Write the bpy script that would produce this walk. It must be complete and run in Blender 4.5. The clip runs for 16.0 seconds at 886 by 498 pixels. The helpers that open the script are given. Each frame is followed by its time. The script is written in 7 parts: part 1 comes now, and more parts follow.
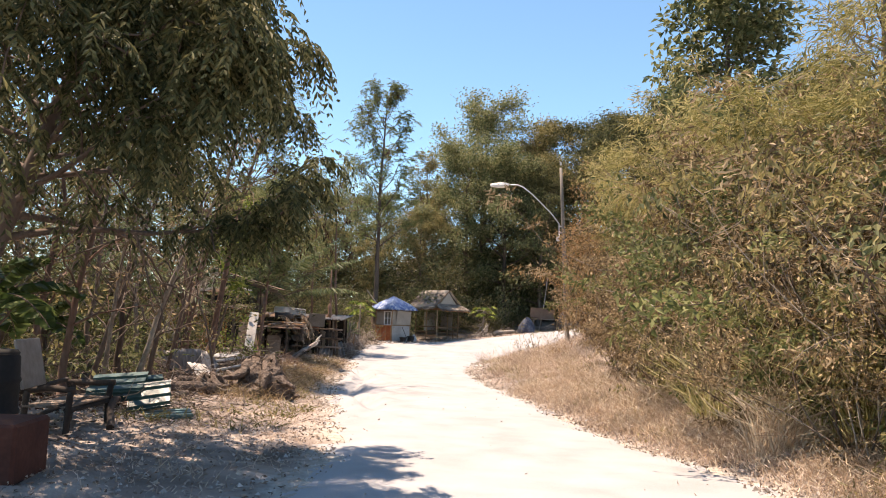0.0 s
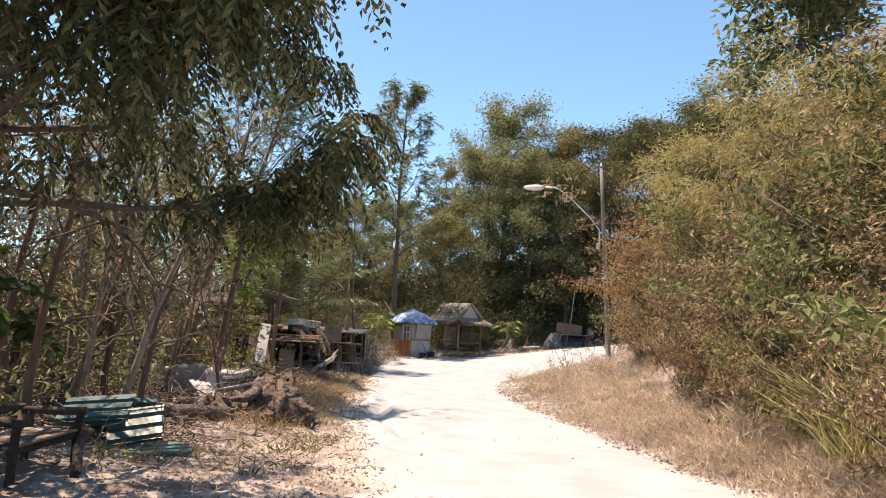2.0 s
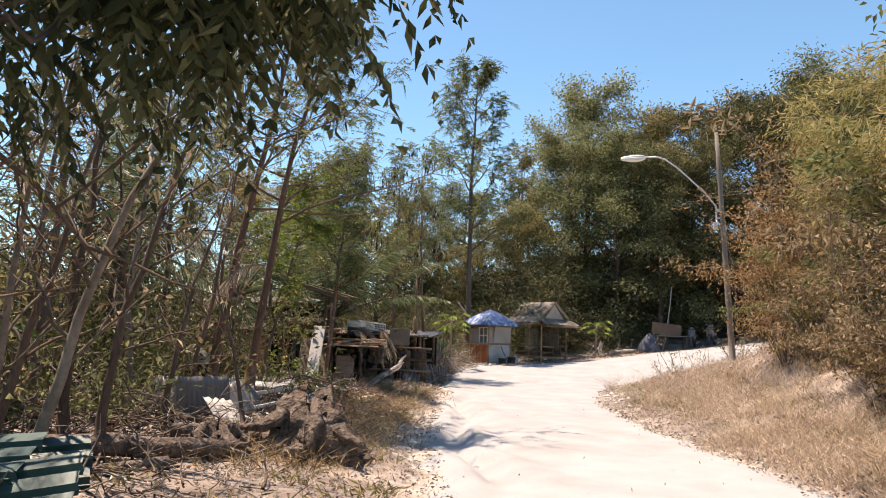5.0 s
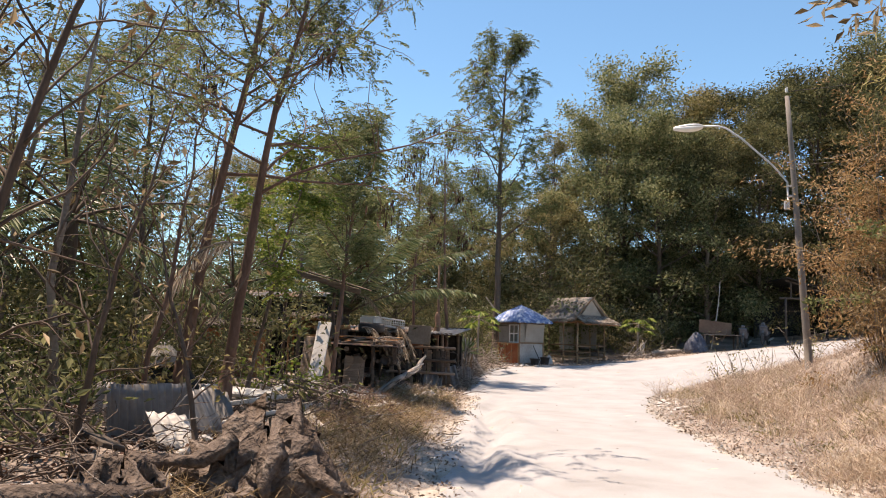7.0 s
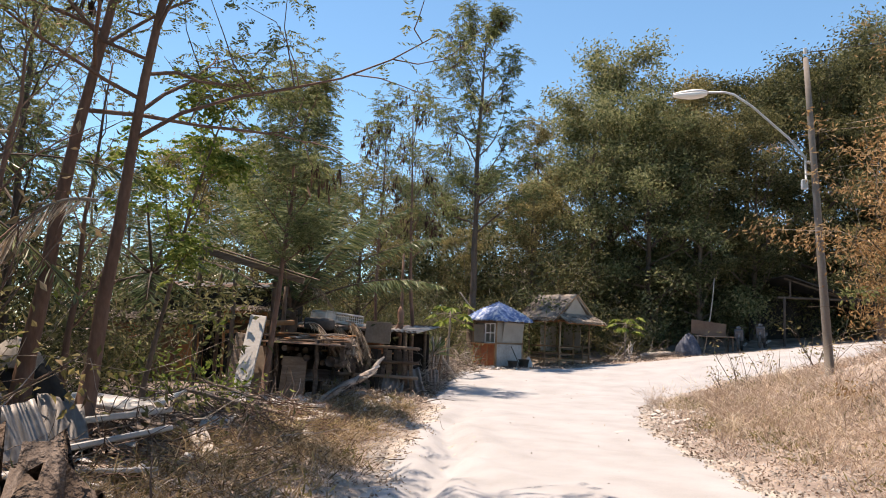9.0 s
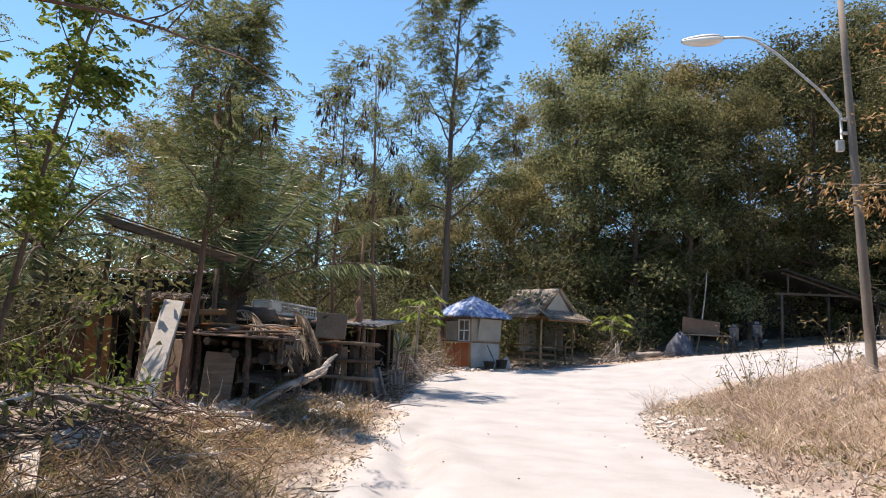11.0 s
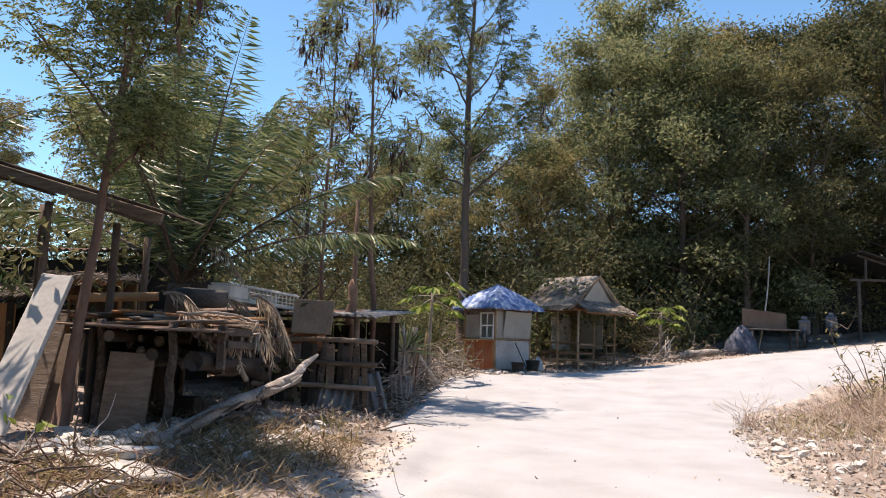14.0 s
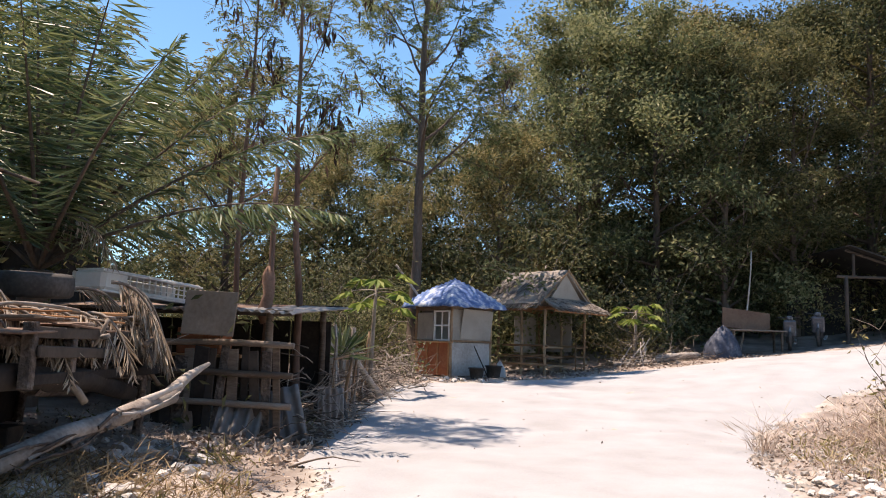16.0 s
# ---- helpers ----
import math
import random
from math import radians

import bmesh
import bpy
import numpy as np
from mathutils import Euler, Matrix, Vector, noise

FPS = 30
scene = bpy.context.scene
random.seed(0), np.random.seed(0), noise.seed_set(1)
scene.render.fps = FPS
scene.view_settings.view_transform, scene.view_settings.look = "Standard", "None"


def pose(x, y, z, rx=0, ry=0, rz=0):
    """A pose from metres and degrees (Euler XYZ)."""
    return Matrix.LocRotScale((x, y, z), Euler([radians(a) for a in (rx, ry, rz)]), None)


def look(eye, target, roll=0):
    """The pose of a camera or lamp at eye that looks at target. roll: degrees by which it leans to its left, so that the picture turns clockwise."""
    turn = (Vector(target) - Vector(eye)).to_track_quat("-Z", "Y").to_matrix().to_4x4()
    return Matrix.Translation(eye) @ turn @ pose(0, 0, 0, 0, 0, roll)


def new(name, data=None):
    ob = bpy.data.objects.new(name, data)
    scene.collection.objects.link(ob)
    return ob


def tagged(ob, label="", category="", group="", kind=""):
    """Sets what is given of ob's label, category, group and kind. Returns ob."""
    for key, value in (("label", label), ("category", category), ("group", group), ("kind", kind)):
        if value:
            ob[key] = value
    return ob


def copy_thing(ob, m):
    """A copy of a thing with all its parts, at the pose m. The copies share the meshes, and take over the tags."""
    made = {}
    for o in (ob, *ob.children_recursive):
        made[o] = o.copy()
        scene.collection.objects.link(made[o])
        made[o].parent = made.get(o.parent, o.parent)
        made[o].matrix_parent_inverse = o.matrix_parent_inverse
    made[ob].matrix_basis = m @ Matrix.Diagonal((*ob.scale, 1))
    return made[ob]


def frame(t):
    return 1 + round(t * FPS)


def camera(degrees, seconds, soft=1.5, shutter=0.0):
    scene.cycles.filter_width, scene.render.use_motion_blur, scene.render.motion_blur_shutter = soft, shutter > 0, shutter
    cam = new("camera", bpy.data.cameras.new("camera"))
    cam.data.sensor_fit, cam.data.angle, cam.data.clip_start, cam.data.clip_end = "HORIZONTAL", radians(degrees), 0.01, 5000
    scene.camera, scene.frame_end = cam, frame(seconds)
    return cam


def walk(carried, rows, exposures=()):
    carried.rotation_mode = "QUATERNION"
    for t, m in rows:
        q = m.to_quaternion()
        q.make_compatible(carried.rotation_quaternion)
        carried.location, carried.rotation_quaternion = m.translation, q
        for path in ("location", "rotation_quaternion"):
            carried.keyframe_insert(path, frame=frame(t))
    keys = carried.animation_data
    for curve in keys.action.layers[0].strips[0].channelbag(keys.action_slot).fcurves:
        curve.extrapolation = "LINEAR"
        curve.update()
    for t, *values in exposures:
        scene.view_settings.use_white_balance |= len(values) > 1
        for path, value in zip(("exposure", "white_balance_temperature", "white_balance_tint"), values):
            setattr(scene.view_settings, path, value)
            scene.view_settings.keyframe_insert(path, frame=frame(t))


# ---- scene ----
cam = camera(60.2, 16.0, soft=1.0)
PATH = [
    (0, (0.041, -0.56, 1.433), (0.035, 1.431, 1.617), 2.0),
    (0.5, (-0.082, 0.076, 1.392), (-0.087, 2.066, 1.591), 2.2),
    (1, (-0.163, 0.672, 1.434), (-0.174, 2.661, 1.644), 2.3),
    (1.5, (-0.405, 1.313, 1.426), (-0.425, 3.3, 1.645), 2.4),
    (2, (-0.671, 1.971, 1.357), (-0.702, 3.958, 1.58), 2.5),
    (2.5, (-0.846, 2.719, 1.339), (-0.892, 4.706, 1.564), 2.5),
    (3, (-0.895, 3.327, 1.36), (-0.958, 5.313, 1.59), 2.3),
    (3.5, (-0.956, 4.11, 1.333), (-1.04, 6.094, 1.569), 2.1),
    (4, (-0.961, 4.795, 1.284), (-1.117, 6.775, 1.52), 1.7),
    (4.2, (-0.966, 5.064, 1.235), (-1.139, 7.043, 1.47), 1.6),
    (6.3, (-1.212, 8.063, 1.242), (-1.484, 10.031, 1.469), 2.0),
    (6.5, (-1.206, 8.377, 1.228), (-1.487, 10.344, 1.455), 1.9),
    (7, (-1.261, 9.135, 1.206), (-1.554, 11.1, 1.433), 1.8),
    (7.5, (-1.31, 9.879, 1.186), (-1.604, 11.844, 1.411), 1.8),
    (8, (-1.287, 10.625, 1.178), (-1.577, 12.591, 1.403), 2.0),
    (8.5, (-1.19, 11.426, 1.17), (-1.467, 13.394, 1.397), 2.1),
    (9, (-1.135, 12.113, 1.171), (-1.389, 14.084, 1.401), 2.3),
    (9.2, (-1.123, 12.411, 1.192), (-1.366, 14.382, 1.425), 2.3),
    (11.3, (-1.357, 15.529, 0.935), (-1.545, 17.505, 1.182), 2.3),
    (11.5, (-1.407, 15.81, 0.938), (-1.599, 17.786, 1.186), 2.3),
    (12, (-1.536, 16.512, 0.871), (-1.731, 18.487, 1.117), 2.2),
    (12.5, (-1.627, 17.253, 0.828), (-1.83, 19.228, 1.072), 2.1),
    (13, (-1.652, 17.974, 0.855), (-1.865, 19.947, 1.1), 2.0),
    (13.5, (-1.684, 18.657, 0.864), (-1.907, 20.63, 1.109), 1.9),
    (14, (-1.691, 19.332, 0.865), (-1.925, 21.303, 1.111), 1.8),
    (14.5, (-1.728, 20.002, 0.88), (-1.97, 21.972, 1.126), 2.0),
    (15, (-1.76, 20.637, 0.908), (-2.012, 22.606, 1.153), 2.2),
    (15.5, (-1.767, 21.309, 0.925), (-2.021, 23.277, 1.172), 2.3),
    (15.8, (-1.721, 21.769, 0.897), (-1.932, 23.741, 1.153), 1.7),
    (16, (-1.728, 22.116, 0.914), (-1.859, 24.096, 1.166), 1.8),
]
walk(cam, [(t, look(eye, target, roll)) for t, eye, target, roll in PATH], exposures=[(0.0, 1.17, 7550, 18.0), (4.0, 1.07, 7400, 16.5), (7.0, 0.95, 7350, 16.5), (9.0, 0.93, 7150, 15.5), (11.5, 0.96, 6750, 14.0), (13.0, 0.93, 6750, 14.5), (16.0, 0.97, 6900, 17.0)])

# ---- light ----
SUN_AZ, SUN_EL = radians(-72), radians(71)  # azimuth from +y towards +x; the sun stands ahead and to the left
TO_SUN = Vector((math.sin(SUN_AZ) * math.cos(SUN_EL), math.cos(SUN_AZ) * math.cos(SUN_EL), math.sin(SUN_EL)))
world = bpy.data.worlds.new("sky_world")
scene.world = world
world.use_nodes = True
wn = world.node_tree.nodes
sky = wn.new("ShaderNodeTexSky")
sky.sky_type, sky.sun_disc = "NISHITA", False
sky.sun_elevation, sky.sun_rotation = SUN_EL, SUN_AZ
sky.air_density, sky.dust_density, sky.ozone_density = 1.0, 0.0, 3.2
wn["Background"].inputs["Strength"].default_value = 0.11
tint = wn.new("ShaderNodeMix")
tint.data_type, tint.blend_type = "RGBA", "MULTIPLY"
tint.inputs["Factor"].default_value, tint.inputs["B"].default_value = 1.0, (0.775, 1.0, 1.02, 1)
world.node_tree.links.new(sky.outputs["Color"], tint.inputs["A"])
world.node_tree.links.new(tint.outputs["Result"], wn["Background"].inputs["Color"])
sun_data = bpy.data.lights.new("sun", "SUN")
sun_data.energy, sun_data.angle, sun_data.color = 4.8, radians(0.53), (1.0, 0.865, 0.735)
sun = new("sun", sun_data)
sun.matrix_world = look(TO_SUN * 60, (0, 0, 0))


# ---- materials ----
def material(name, cols, scale=4.0, fine=40.0, rough=0.85, bump=0.3, metal=0.0, island=0.0, obj=0.0, trans=0.0, stretch=(1, 1, 1), dist=0.02, spec=0.3):
    """Colours run along a ramp driven by coarse and fine noise; island, obj: how far each piece or object strays."""
    m = bpy.data.materials.new(name)
    m.use_nodes = True
    nt = m.node_tree
    n, l = nt.nodes, nt.links
    bsdf, out = n["Principled BSDF"], n["Material Output"]
    co = n.new("ShaderNodeTexCoord")
    mp = n.new("ShaderNodeMapping")
    mp.inputs["Scale"].default_value = stretch
    l.new(co.outputs["Object"], mp.inputs["Vector"])
    a, b = n.new("ShaderNodeTexNoise"), n.new("ShaderNodeTexNoise")
    a.inputs["Scale"].default_value, a.inputs["Detail"].default_value = scale, 5.0
    b.inputs["Scale"].default_value, b.inputs["Detail"].default_value = fine, 4.0
    for q in (a, b):
        l.new(mp.outputs["Vector"], q.inputs["Vector"])
    s = n.new("ShaderNodeMath")
    s.operation = "MULTIPLY_ADD"
    s.inputs[1].default_value = 0.45
    l.new(b.outputs["Fac"], s.inputs[0])
    h = n.new("ShaderNodeMath")
    h.operation = "MULTIPLY_ADD"
    h.inputs[1].default_value, h.inputs[2].default_value = 0.75, -0.1
    l.new(a.outputs["Fac"], h.inputs[0])
    l.new(h.outputs[0], s.inputs[2])
    fac = s.outputs[0]
    for amount, kind, socket in ((island, "ShaderNodeNewGeometry", "Random Per Island"), (obj, "ShaderNodeObjectInfo", "Random")):
        if amount:
            g, k, c = n.new(kind), n.new("ShaderNodeMath"), n.new("ShaderNodeMath")
            k.operation, k.inputs[1].default_value = "SUBTRACT", 0.5
            l.new(g.outputs[socket], k.inputs[0])
            c.operation, c.inputs[1].default_value = "MULTIPLY_ADD", amount
            l.new(k.outputs[0], c.inputs[0])
            l.new(fac, c.inputs[2])
            fac = c.outputs[0]
    ramp = n.new("ShaderNodeValToRGB")
    e = ramp.color_ramp.elements
    while len(e) < len(cols):
        e.new(0.5)
    for i, c in enumerate(cols):
        e[i].position = 0.2 + 0.6 * i / max(1, len(cols) - 1)
        e[i].color = (*c, 1)
    l.new(fac, ramp.inputs["Fac"])
    l.new(ramp.outputs["Color"], bsdf.inputs["Base Color"])
    bsdf.inputs["Roughness"].default_value, bsdf.inputs["Metallic"].default_value = rough, metal
    bsdf.inputs["Specular IOR Level"].default_value = spec
    if bump:
        bp = n.new("ShaderNodeBump")
        bp.inputs["Strength"].default_value, bp.inputs["Distance"].default_value = bump, dist
        l.new(fac, bp.inputs["Height"])
        l.new(bp.outputs["Normal"], bsdf.inputs["Normal"])
    if trans:
        t, mx = n.new("ShaderNodeBsdfTranslucent"), n.new("ShaderNodeMixShader")
        l.new(ramp.outputs["Color"], t.inputs["Color"])
        mx.inputs[0].default_value = trans
        l.new(bsdf.outputs[0], mx.inputs[1])
        l.new(t.outputs[0], mx.inputs[2])
        l.new(mx.outputs[0], out.inputs["Surface"])
    return m


def leafy(name, cols, trans=0.3, island=0.9, rough=0.6, spec=0.18):
    return material(name, cols, scale=0.5, fine=3.0, rough=rough, bump=0, island=island, obj=0.25, trans=trans, spec=spec)


M = {
    "road": material("pale_limestone_road", [(0.25, 0.245, 0.24), (0.325, 0.326, 0.33), (0.385, 0.39, 0.40)], scale=1.3, fine=60, rough=0.95, bump=0.35, dist=0.012),
    "bark": material("grey_brown_bark", [(0.055, 0.038, 0.028), (0.115, 0.085, 0.066), (0.21, 0.165, 0.135)], scale=3, fine=30, bump=0.7, obj=0.3, stretch=(1, 1, 0.3)),
    "redbark": material("reddish_bark", [(0.075, 0.042, 0.03), (0.16, 0.098, 0.072), (0.25, 0.17, 0.13)], scale=2.5, fine=26, bump=0.7, stretch=(1, 1, 0.3)),
    "twig": material("pale_dry_twig", [(0.08, 0.058, 0.044), (0.19, 0.155, 0.125), (0.36, 0.315, 0.265)], scale=2, fine=20, bump=0.2, island=0.7),
    "deadwood": material("weathered_grey_wood", [(0.16, 0.13, 0.11), (0.34, 0.30, 0.26), (0.50, 0.46, 0.42)], scale=3, fine=24, bump=0.7, stretch=(1, 1, 1), obj=0.3),
    "stump": material("dark_root_wood", [(0.035, 0.027, 0.022), (0.115, 0.088, 0.072), (0.26, 0.215, 0.18)], scale=5, fine=20, bump=1.0, dist=0.08),
    "plank": material("brown_old_plank", [(0.10, 0.07, 0.05), (0.19, 0.145, 0.11), (0.30, 0.24, 0.19)], scale=3, fine=18, bump=0.4, obj=0.6, stretch=(1, 1, 6)),
    # Dark wood, lowered further so that the rack's hollow looks shaded.
    "darkplank": material("dark_shaded_wood", [(0.02, 0.016, 0.014), (0.045, 0.036, 0.03), (0.085, 0.068, 0.055)], scale=3, fine=18, bump=0.4, obj=0.5),
    "newplank": material("orange_brown_plank", [(0.24, 0.11, 0.045), (0.36, 0.18, 0.08), (0.46, 0.27, 0.14)], scale=3, fine=20, bump=0.3, obj=0.5),
    "bamboo": material("dry_bamboo_pole", [(0.15, 0.085, 0.045), (0.26, 0.165, 0.095), (0.38, 0.275, 0.175)], scale=2, fine=15, rough=0.6, bump=0.2, obj=0.5),
    "thatch": material("grey_straw_thatch", [(0.10, 0.08, 0.065), (0.20, 0.17, 0.14), (0.34, 0.30, 0.26)], scale=2, fine=30, bump=0.5, island=0.8),
    "mat": material("woven_split_bamboo", [(0.20, 0.18, 0.15), (0.31, 0.28, 0.24), (0.40, 0.37, 0.32)], scale=2, fine=50, bump=0.6, obj=0.3),
    "zinc": material("weathered_zinc_sheet", [(0.12, 0.11, 0.10), (0.21, 0.20, 0.19), (0.33, 0.32, 0.31)], scale=1.6, fine=12, rough=0.55, bump=0.1, metal=0.35, obj=0.4),
    "rustzinc": material("rusty_zinc_sheet", [(0.12, 0.065, 0.04), (0.24, 0.17, 0.13), (0.42, 0.40, 0.38)], scale=1.8, fine=9, rough=0.7, bump=0.15, metal=0.2, obj=0.5),
    "teal": material("faded_teal_sheet", [(0.03, 0.07, 0.068), (0.06, 0.12, 0.116), (0.15, 0.225, 0.22)], scale=1.5, fine=14, rough=0.4, bump=0.1, obj=0.6),
    "concrete": material("grey_concrete", [(0.17, 0.15, 0.13), (0.27, 0.25, 0.22), (0.38, 0.36, 0.33)], scale=2.0, fine=30, bump=0.4, obj=0.3),
    "paleboard": material("pale_cement_board", [(0.27, 0.255, 0.23), (0.44, 0.425, 0.40), (0.57, 0.56, 0.53)], scale=1.6, fine=20, bump=0.2, obj=0.3),
    "redblock": material("red_brown_painted_block", [(0.05, 0.018, 0.013), (0.085, 0.032, 0.022), (0.13, 0.055, 0.04)], scale=2.4, fine=22, bump=0.3),
    "black": material("black_plastic", [(0.008, 0.008, 0.008), (0.014, 0.014, 0.014), (0.025, 0.024, 0.023)], scale=2, fine=20, rough=0.8, bump=0.1),
    "rubber": material("dusty_black_rubber", [(0.03, 0.027, 0.025), (0.06, 0.055, 0.05), (0.12, 0.11, 0.10)], scale=4, fine=30, rough=0.85, bump=0.2),
    "tarp": material("faded_blue_tarpaulin", [(0.02, 0.03, 0.07), (0.04, 0.08, 0.21), (0.11, 0.18, 0.36), (0.50, 0.54, 0.58), (0.6, 0.62, 0.64)], scale=4.0, fine=11, rough=0.45, bump=0.25, dist=0.04),
    "orange": material("orange_brown_ply", [(0.19, 0.06, 0.027), (0.29, 0.10, 0.045), (0.38, 0.17, 0.085)], scale=2.5, fine=16, bump=0.15),
    "white": material("dirty_white_paint", [(0.46, 0.44, 0.41), (0.66, 0.65, 0.62), (0.76, 0.75, 0.73)], scale=2.5, fine=18, rough=0.6, bump=0.1),
    "pole": material("pale_concrete_pole", [(0.13, 0.11, 0.09), (0.19, 0.165, 0.14), (0.25, 0.22, 0.195)], scale=1.5, fine=25, bump=0.25),
    "steel": material("galvanised_steel", [(0.40, 0.40, 0.39), (0.52, 0.52, 0.51), (0.62, 0.62, 0.61)], scale=5, fine=30, rough=0.5, bump=0.05, metal=0.5),
    "lens": material("milky_lamp_cover", [(0.70, 0.70, 0.68), (0.78, 0.78, 0.76)], scale=4, fine=20, rough=0.25, bump=0, spec=0.5),
    "stone": material("white_limestone_rubble", [(0.24, 0.21, 0.18), (0.38, 0.355, 0.325), (0.52, 0.50, 0.475)], scale=5, fine=30, bump=0.5, island=0.7, obj=0.4),
    "leaf_dark": leafy("dark_drooping_leaf", [(0.052, 0.06, 0.027), (0.105, 0.113, 0.048), (0.20, 0.187, 0.09)], trans=0.36),
    "leaf_wood": leafy("forest_leaf", [(0.085, 0.102, 0.045), (0.165, 0.183, 0.082), (0.30, 0.295, 0.15)], trans=0.42),
    "leaf_olive": leafy("olive_dry_season_leaf", [(0.115, 0.108, 0.045), (0.22, 0.198, 0.083), (0.37, 0.31, 0.145)], trans=0.40),
    "leaf_feather": leafy("feathery_leaflet", [(0.09, 0.11, 0.042), (0.175, 0.195, 0.072), (0.29, 0.295, 0.135)], trans=0.42),
    "leaf_bright": leafy("fresh_yellow_green_leaf", [(0.10, 0.15, 0.03), (0.18, 0.24, 0.05), (0.28, 0.31, 0.08)], trans=0.4),
    "leaf_bamboo": leafy("bamboo_leaf", [(0.17, 0.155, 0.05), (0.31, 0.28, 0.10), (0.50, 0.43, 0.20)], trans=0.38),
    "leaf_reed": leafy("yellow_green_reed_blade", [(0.30, 0.28, 0.10), (0.50, 0.46, 0.20), (0.68, 0.62, 0.36)], trans=0.5),
    "leaf_brown": leafy("dead_brown_leaf", [(0.12, 0.085, 0.045), (0.26, 0.19, 0.105), (0.44, 0.34, 0.21)], trans=0.3),
    "leaf_rust": leafy("rust_orange_dry_leaf", [(0.24, 0.14, 0.06), (0.38, 0.24, 0.11), (0.50, 0.35, 0.18)], trans=0.3),
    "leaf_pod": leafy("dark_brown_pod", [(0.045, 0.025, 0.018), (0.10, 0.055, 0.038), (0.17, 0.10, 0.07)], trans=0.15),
    "leaf_palm": leafy("coconut_leaflet", [(0.054, 0.088, 0.034), (0.101, 0.142, 0.054), (0.216, 0.243, 0.108)], trans=0.3, rough=0.4, spec=0.5),
    "leaf_banana": leafy("banana_leaf", [(0.035, 0.06, 0.02), (0.06, 0.10, 0.03), (0.12, 0.16, 0.05)], trans=0.35, rough=0.4),
    "straw": leafy("dry_straw", [(0.36, 0.27, 0.19), (0.58, 0.46, 0.34), (0.74, 0.64, 0.50)], trans=0.35, rough=0.7),
    "straw_red": leafy("reddish_dry_weed", [(0.27, 0.195, 0.15), (0.46, 0.36, 0.285), (0.64, 0.535, 0.44)], trans=0.3, rough=0.8),
    "litter": leafy("fallen_leaf", [(0.16, 0.115, 0.09), (0.33, 0.26, 0.205), (0.52, 0.44, 0.365)], trans=0.1, rough=0.8),
    "frond_dead": leafy("dead_palm_leaflet", [(0.22, 0.16, 0.11), (0.38, 0.30, 0.22), (0.54, 0.46, 0.36)], trans=0.2, rough=0.7),
    "bluecloth": material("blue_grey_tarpaulin", [(0.02, 0.025, 0.04), (0.06, 0.07, 0.10), (0.22, 0.23, 0.26)], scale=3, fine=14, rough=0.6, bump=0.3),
    "tanboard": material("tan_weathered_board", [(0.17, 0.13, 0.10), (0.26, 0.21, 0.165), (0.36, 0.30, 0.24)], scale=2.2, fine=20, bump=0.25, obj=0.3),
    "jute": material("reddish_sacking", [(0.17, 0.09, 0.06), (0.27, 0.16, 0.11), (0.36, 0.24, 0.18)], scale=5, fine=40, bump=0.4),
    "chrome": material("scuffed_bike_metal", [(0.05, 0.055, 0.065), (0.12, 0.125, 0.14), (0.30, 0.30, 0.31)], scale=4, fine=20, rough=0.4, bump=0.1, metal=0.3),
    "wallwood": material("brown_shed_wall", [(0.09, 0.05, 0.03), (0.16, 0.09, 0.06), (0.23, 0.14, 0.09)], scale=1.6, fine=16, bump=0.3, obj=0.4),
    # Near black: heap's cloth, and painted shade in the dark shed and barn.
    "dark_cloth_shade": material("dark_cloth_and_shade", [(0.012, 0.012, 0.012), (0.025, 0.024, 0.023), (0.05, 0.047, 0.043)], scale=2, fine=18, bump=0.2),
}


# ---- ground heights and the road's edges ----
def smooth(a, b, v):
    s = np.clip((np.asarray(v, float) - a) / (b - a), 0, 1)
    return s * s * (3 - 2 * s)


def wave(x, y, scale, seed=0.0):
    """Cheap smooth unevenness, -1 to 1."""
    x, y = np.asarray(x, float) / scale + seed, np.asarray(y, float) / scale + 1.7 * seed
    return (np.sin(x * 1.7 + 1.3 * np.sin(y * 1.1)) + np.sin(y * 2.1 + 1.1 * np.sin(x * 1.6 + seed)) + np.sin((x + y) * 2.9 + seed * 3)) / 3


LEFT_EDGE = [(-30, -1.8), (0, -1.45), (9, -1.3), (13, -1.75), (18, -2.5), (22.6, -3.0), (27, -3.2), (31.4, -3.5), (36, -3.9), (38.3, -3.3)]
RIGHT_EDGE = [(-30, 4.2), (0, 3.9), (8.6, 3.5), (11, 2.85), (14, 2.4), (17, 2.1), (22, 1.35), (26, 1.0), (29, 1.05), (32, 1.5), (35, 2.7), (37.3, 5.0)]


def left_x(y):
    return np.interp(y, [p[0] for p in LEFT_EDGE], [p[1] for p in LEFT_EDGE])


def right_x(y):
    return np.interp(y, [p[0] for p in RIGHT_EDGE], [p[1] for p in RIGHT_EDGE])


def far_y(x):
    return np.interp(x, [-4, -1.5, 0.5, 4.5, 10.6, 30], [38.3, 39.9, 41.4, 43.0, 44.8, 51])


def near_y(x):
    return np.interp(x, [1.2, 2.4, 5, 9, 15, 30], [31, 34.5, 37.2, 39.3, 41.6, 47])


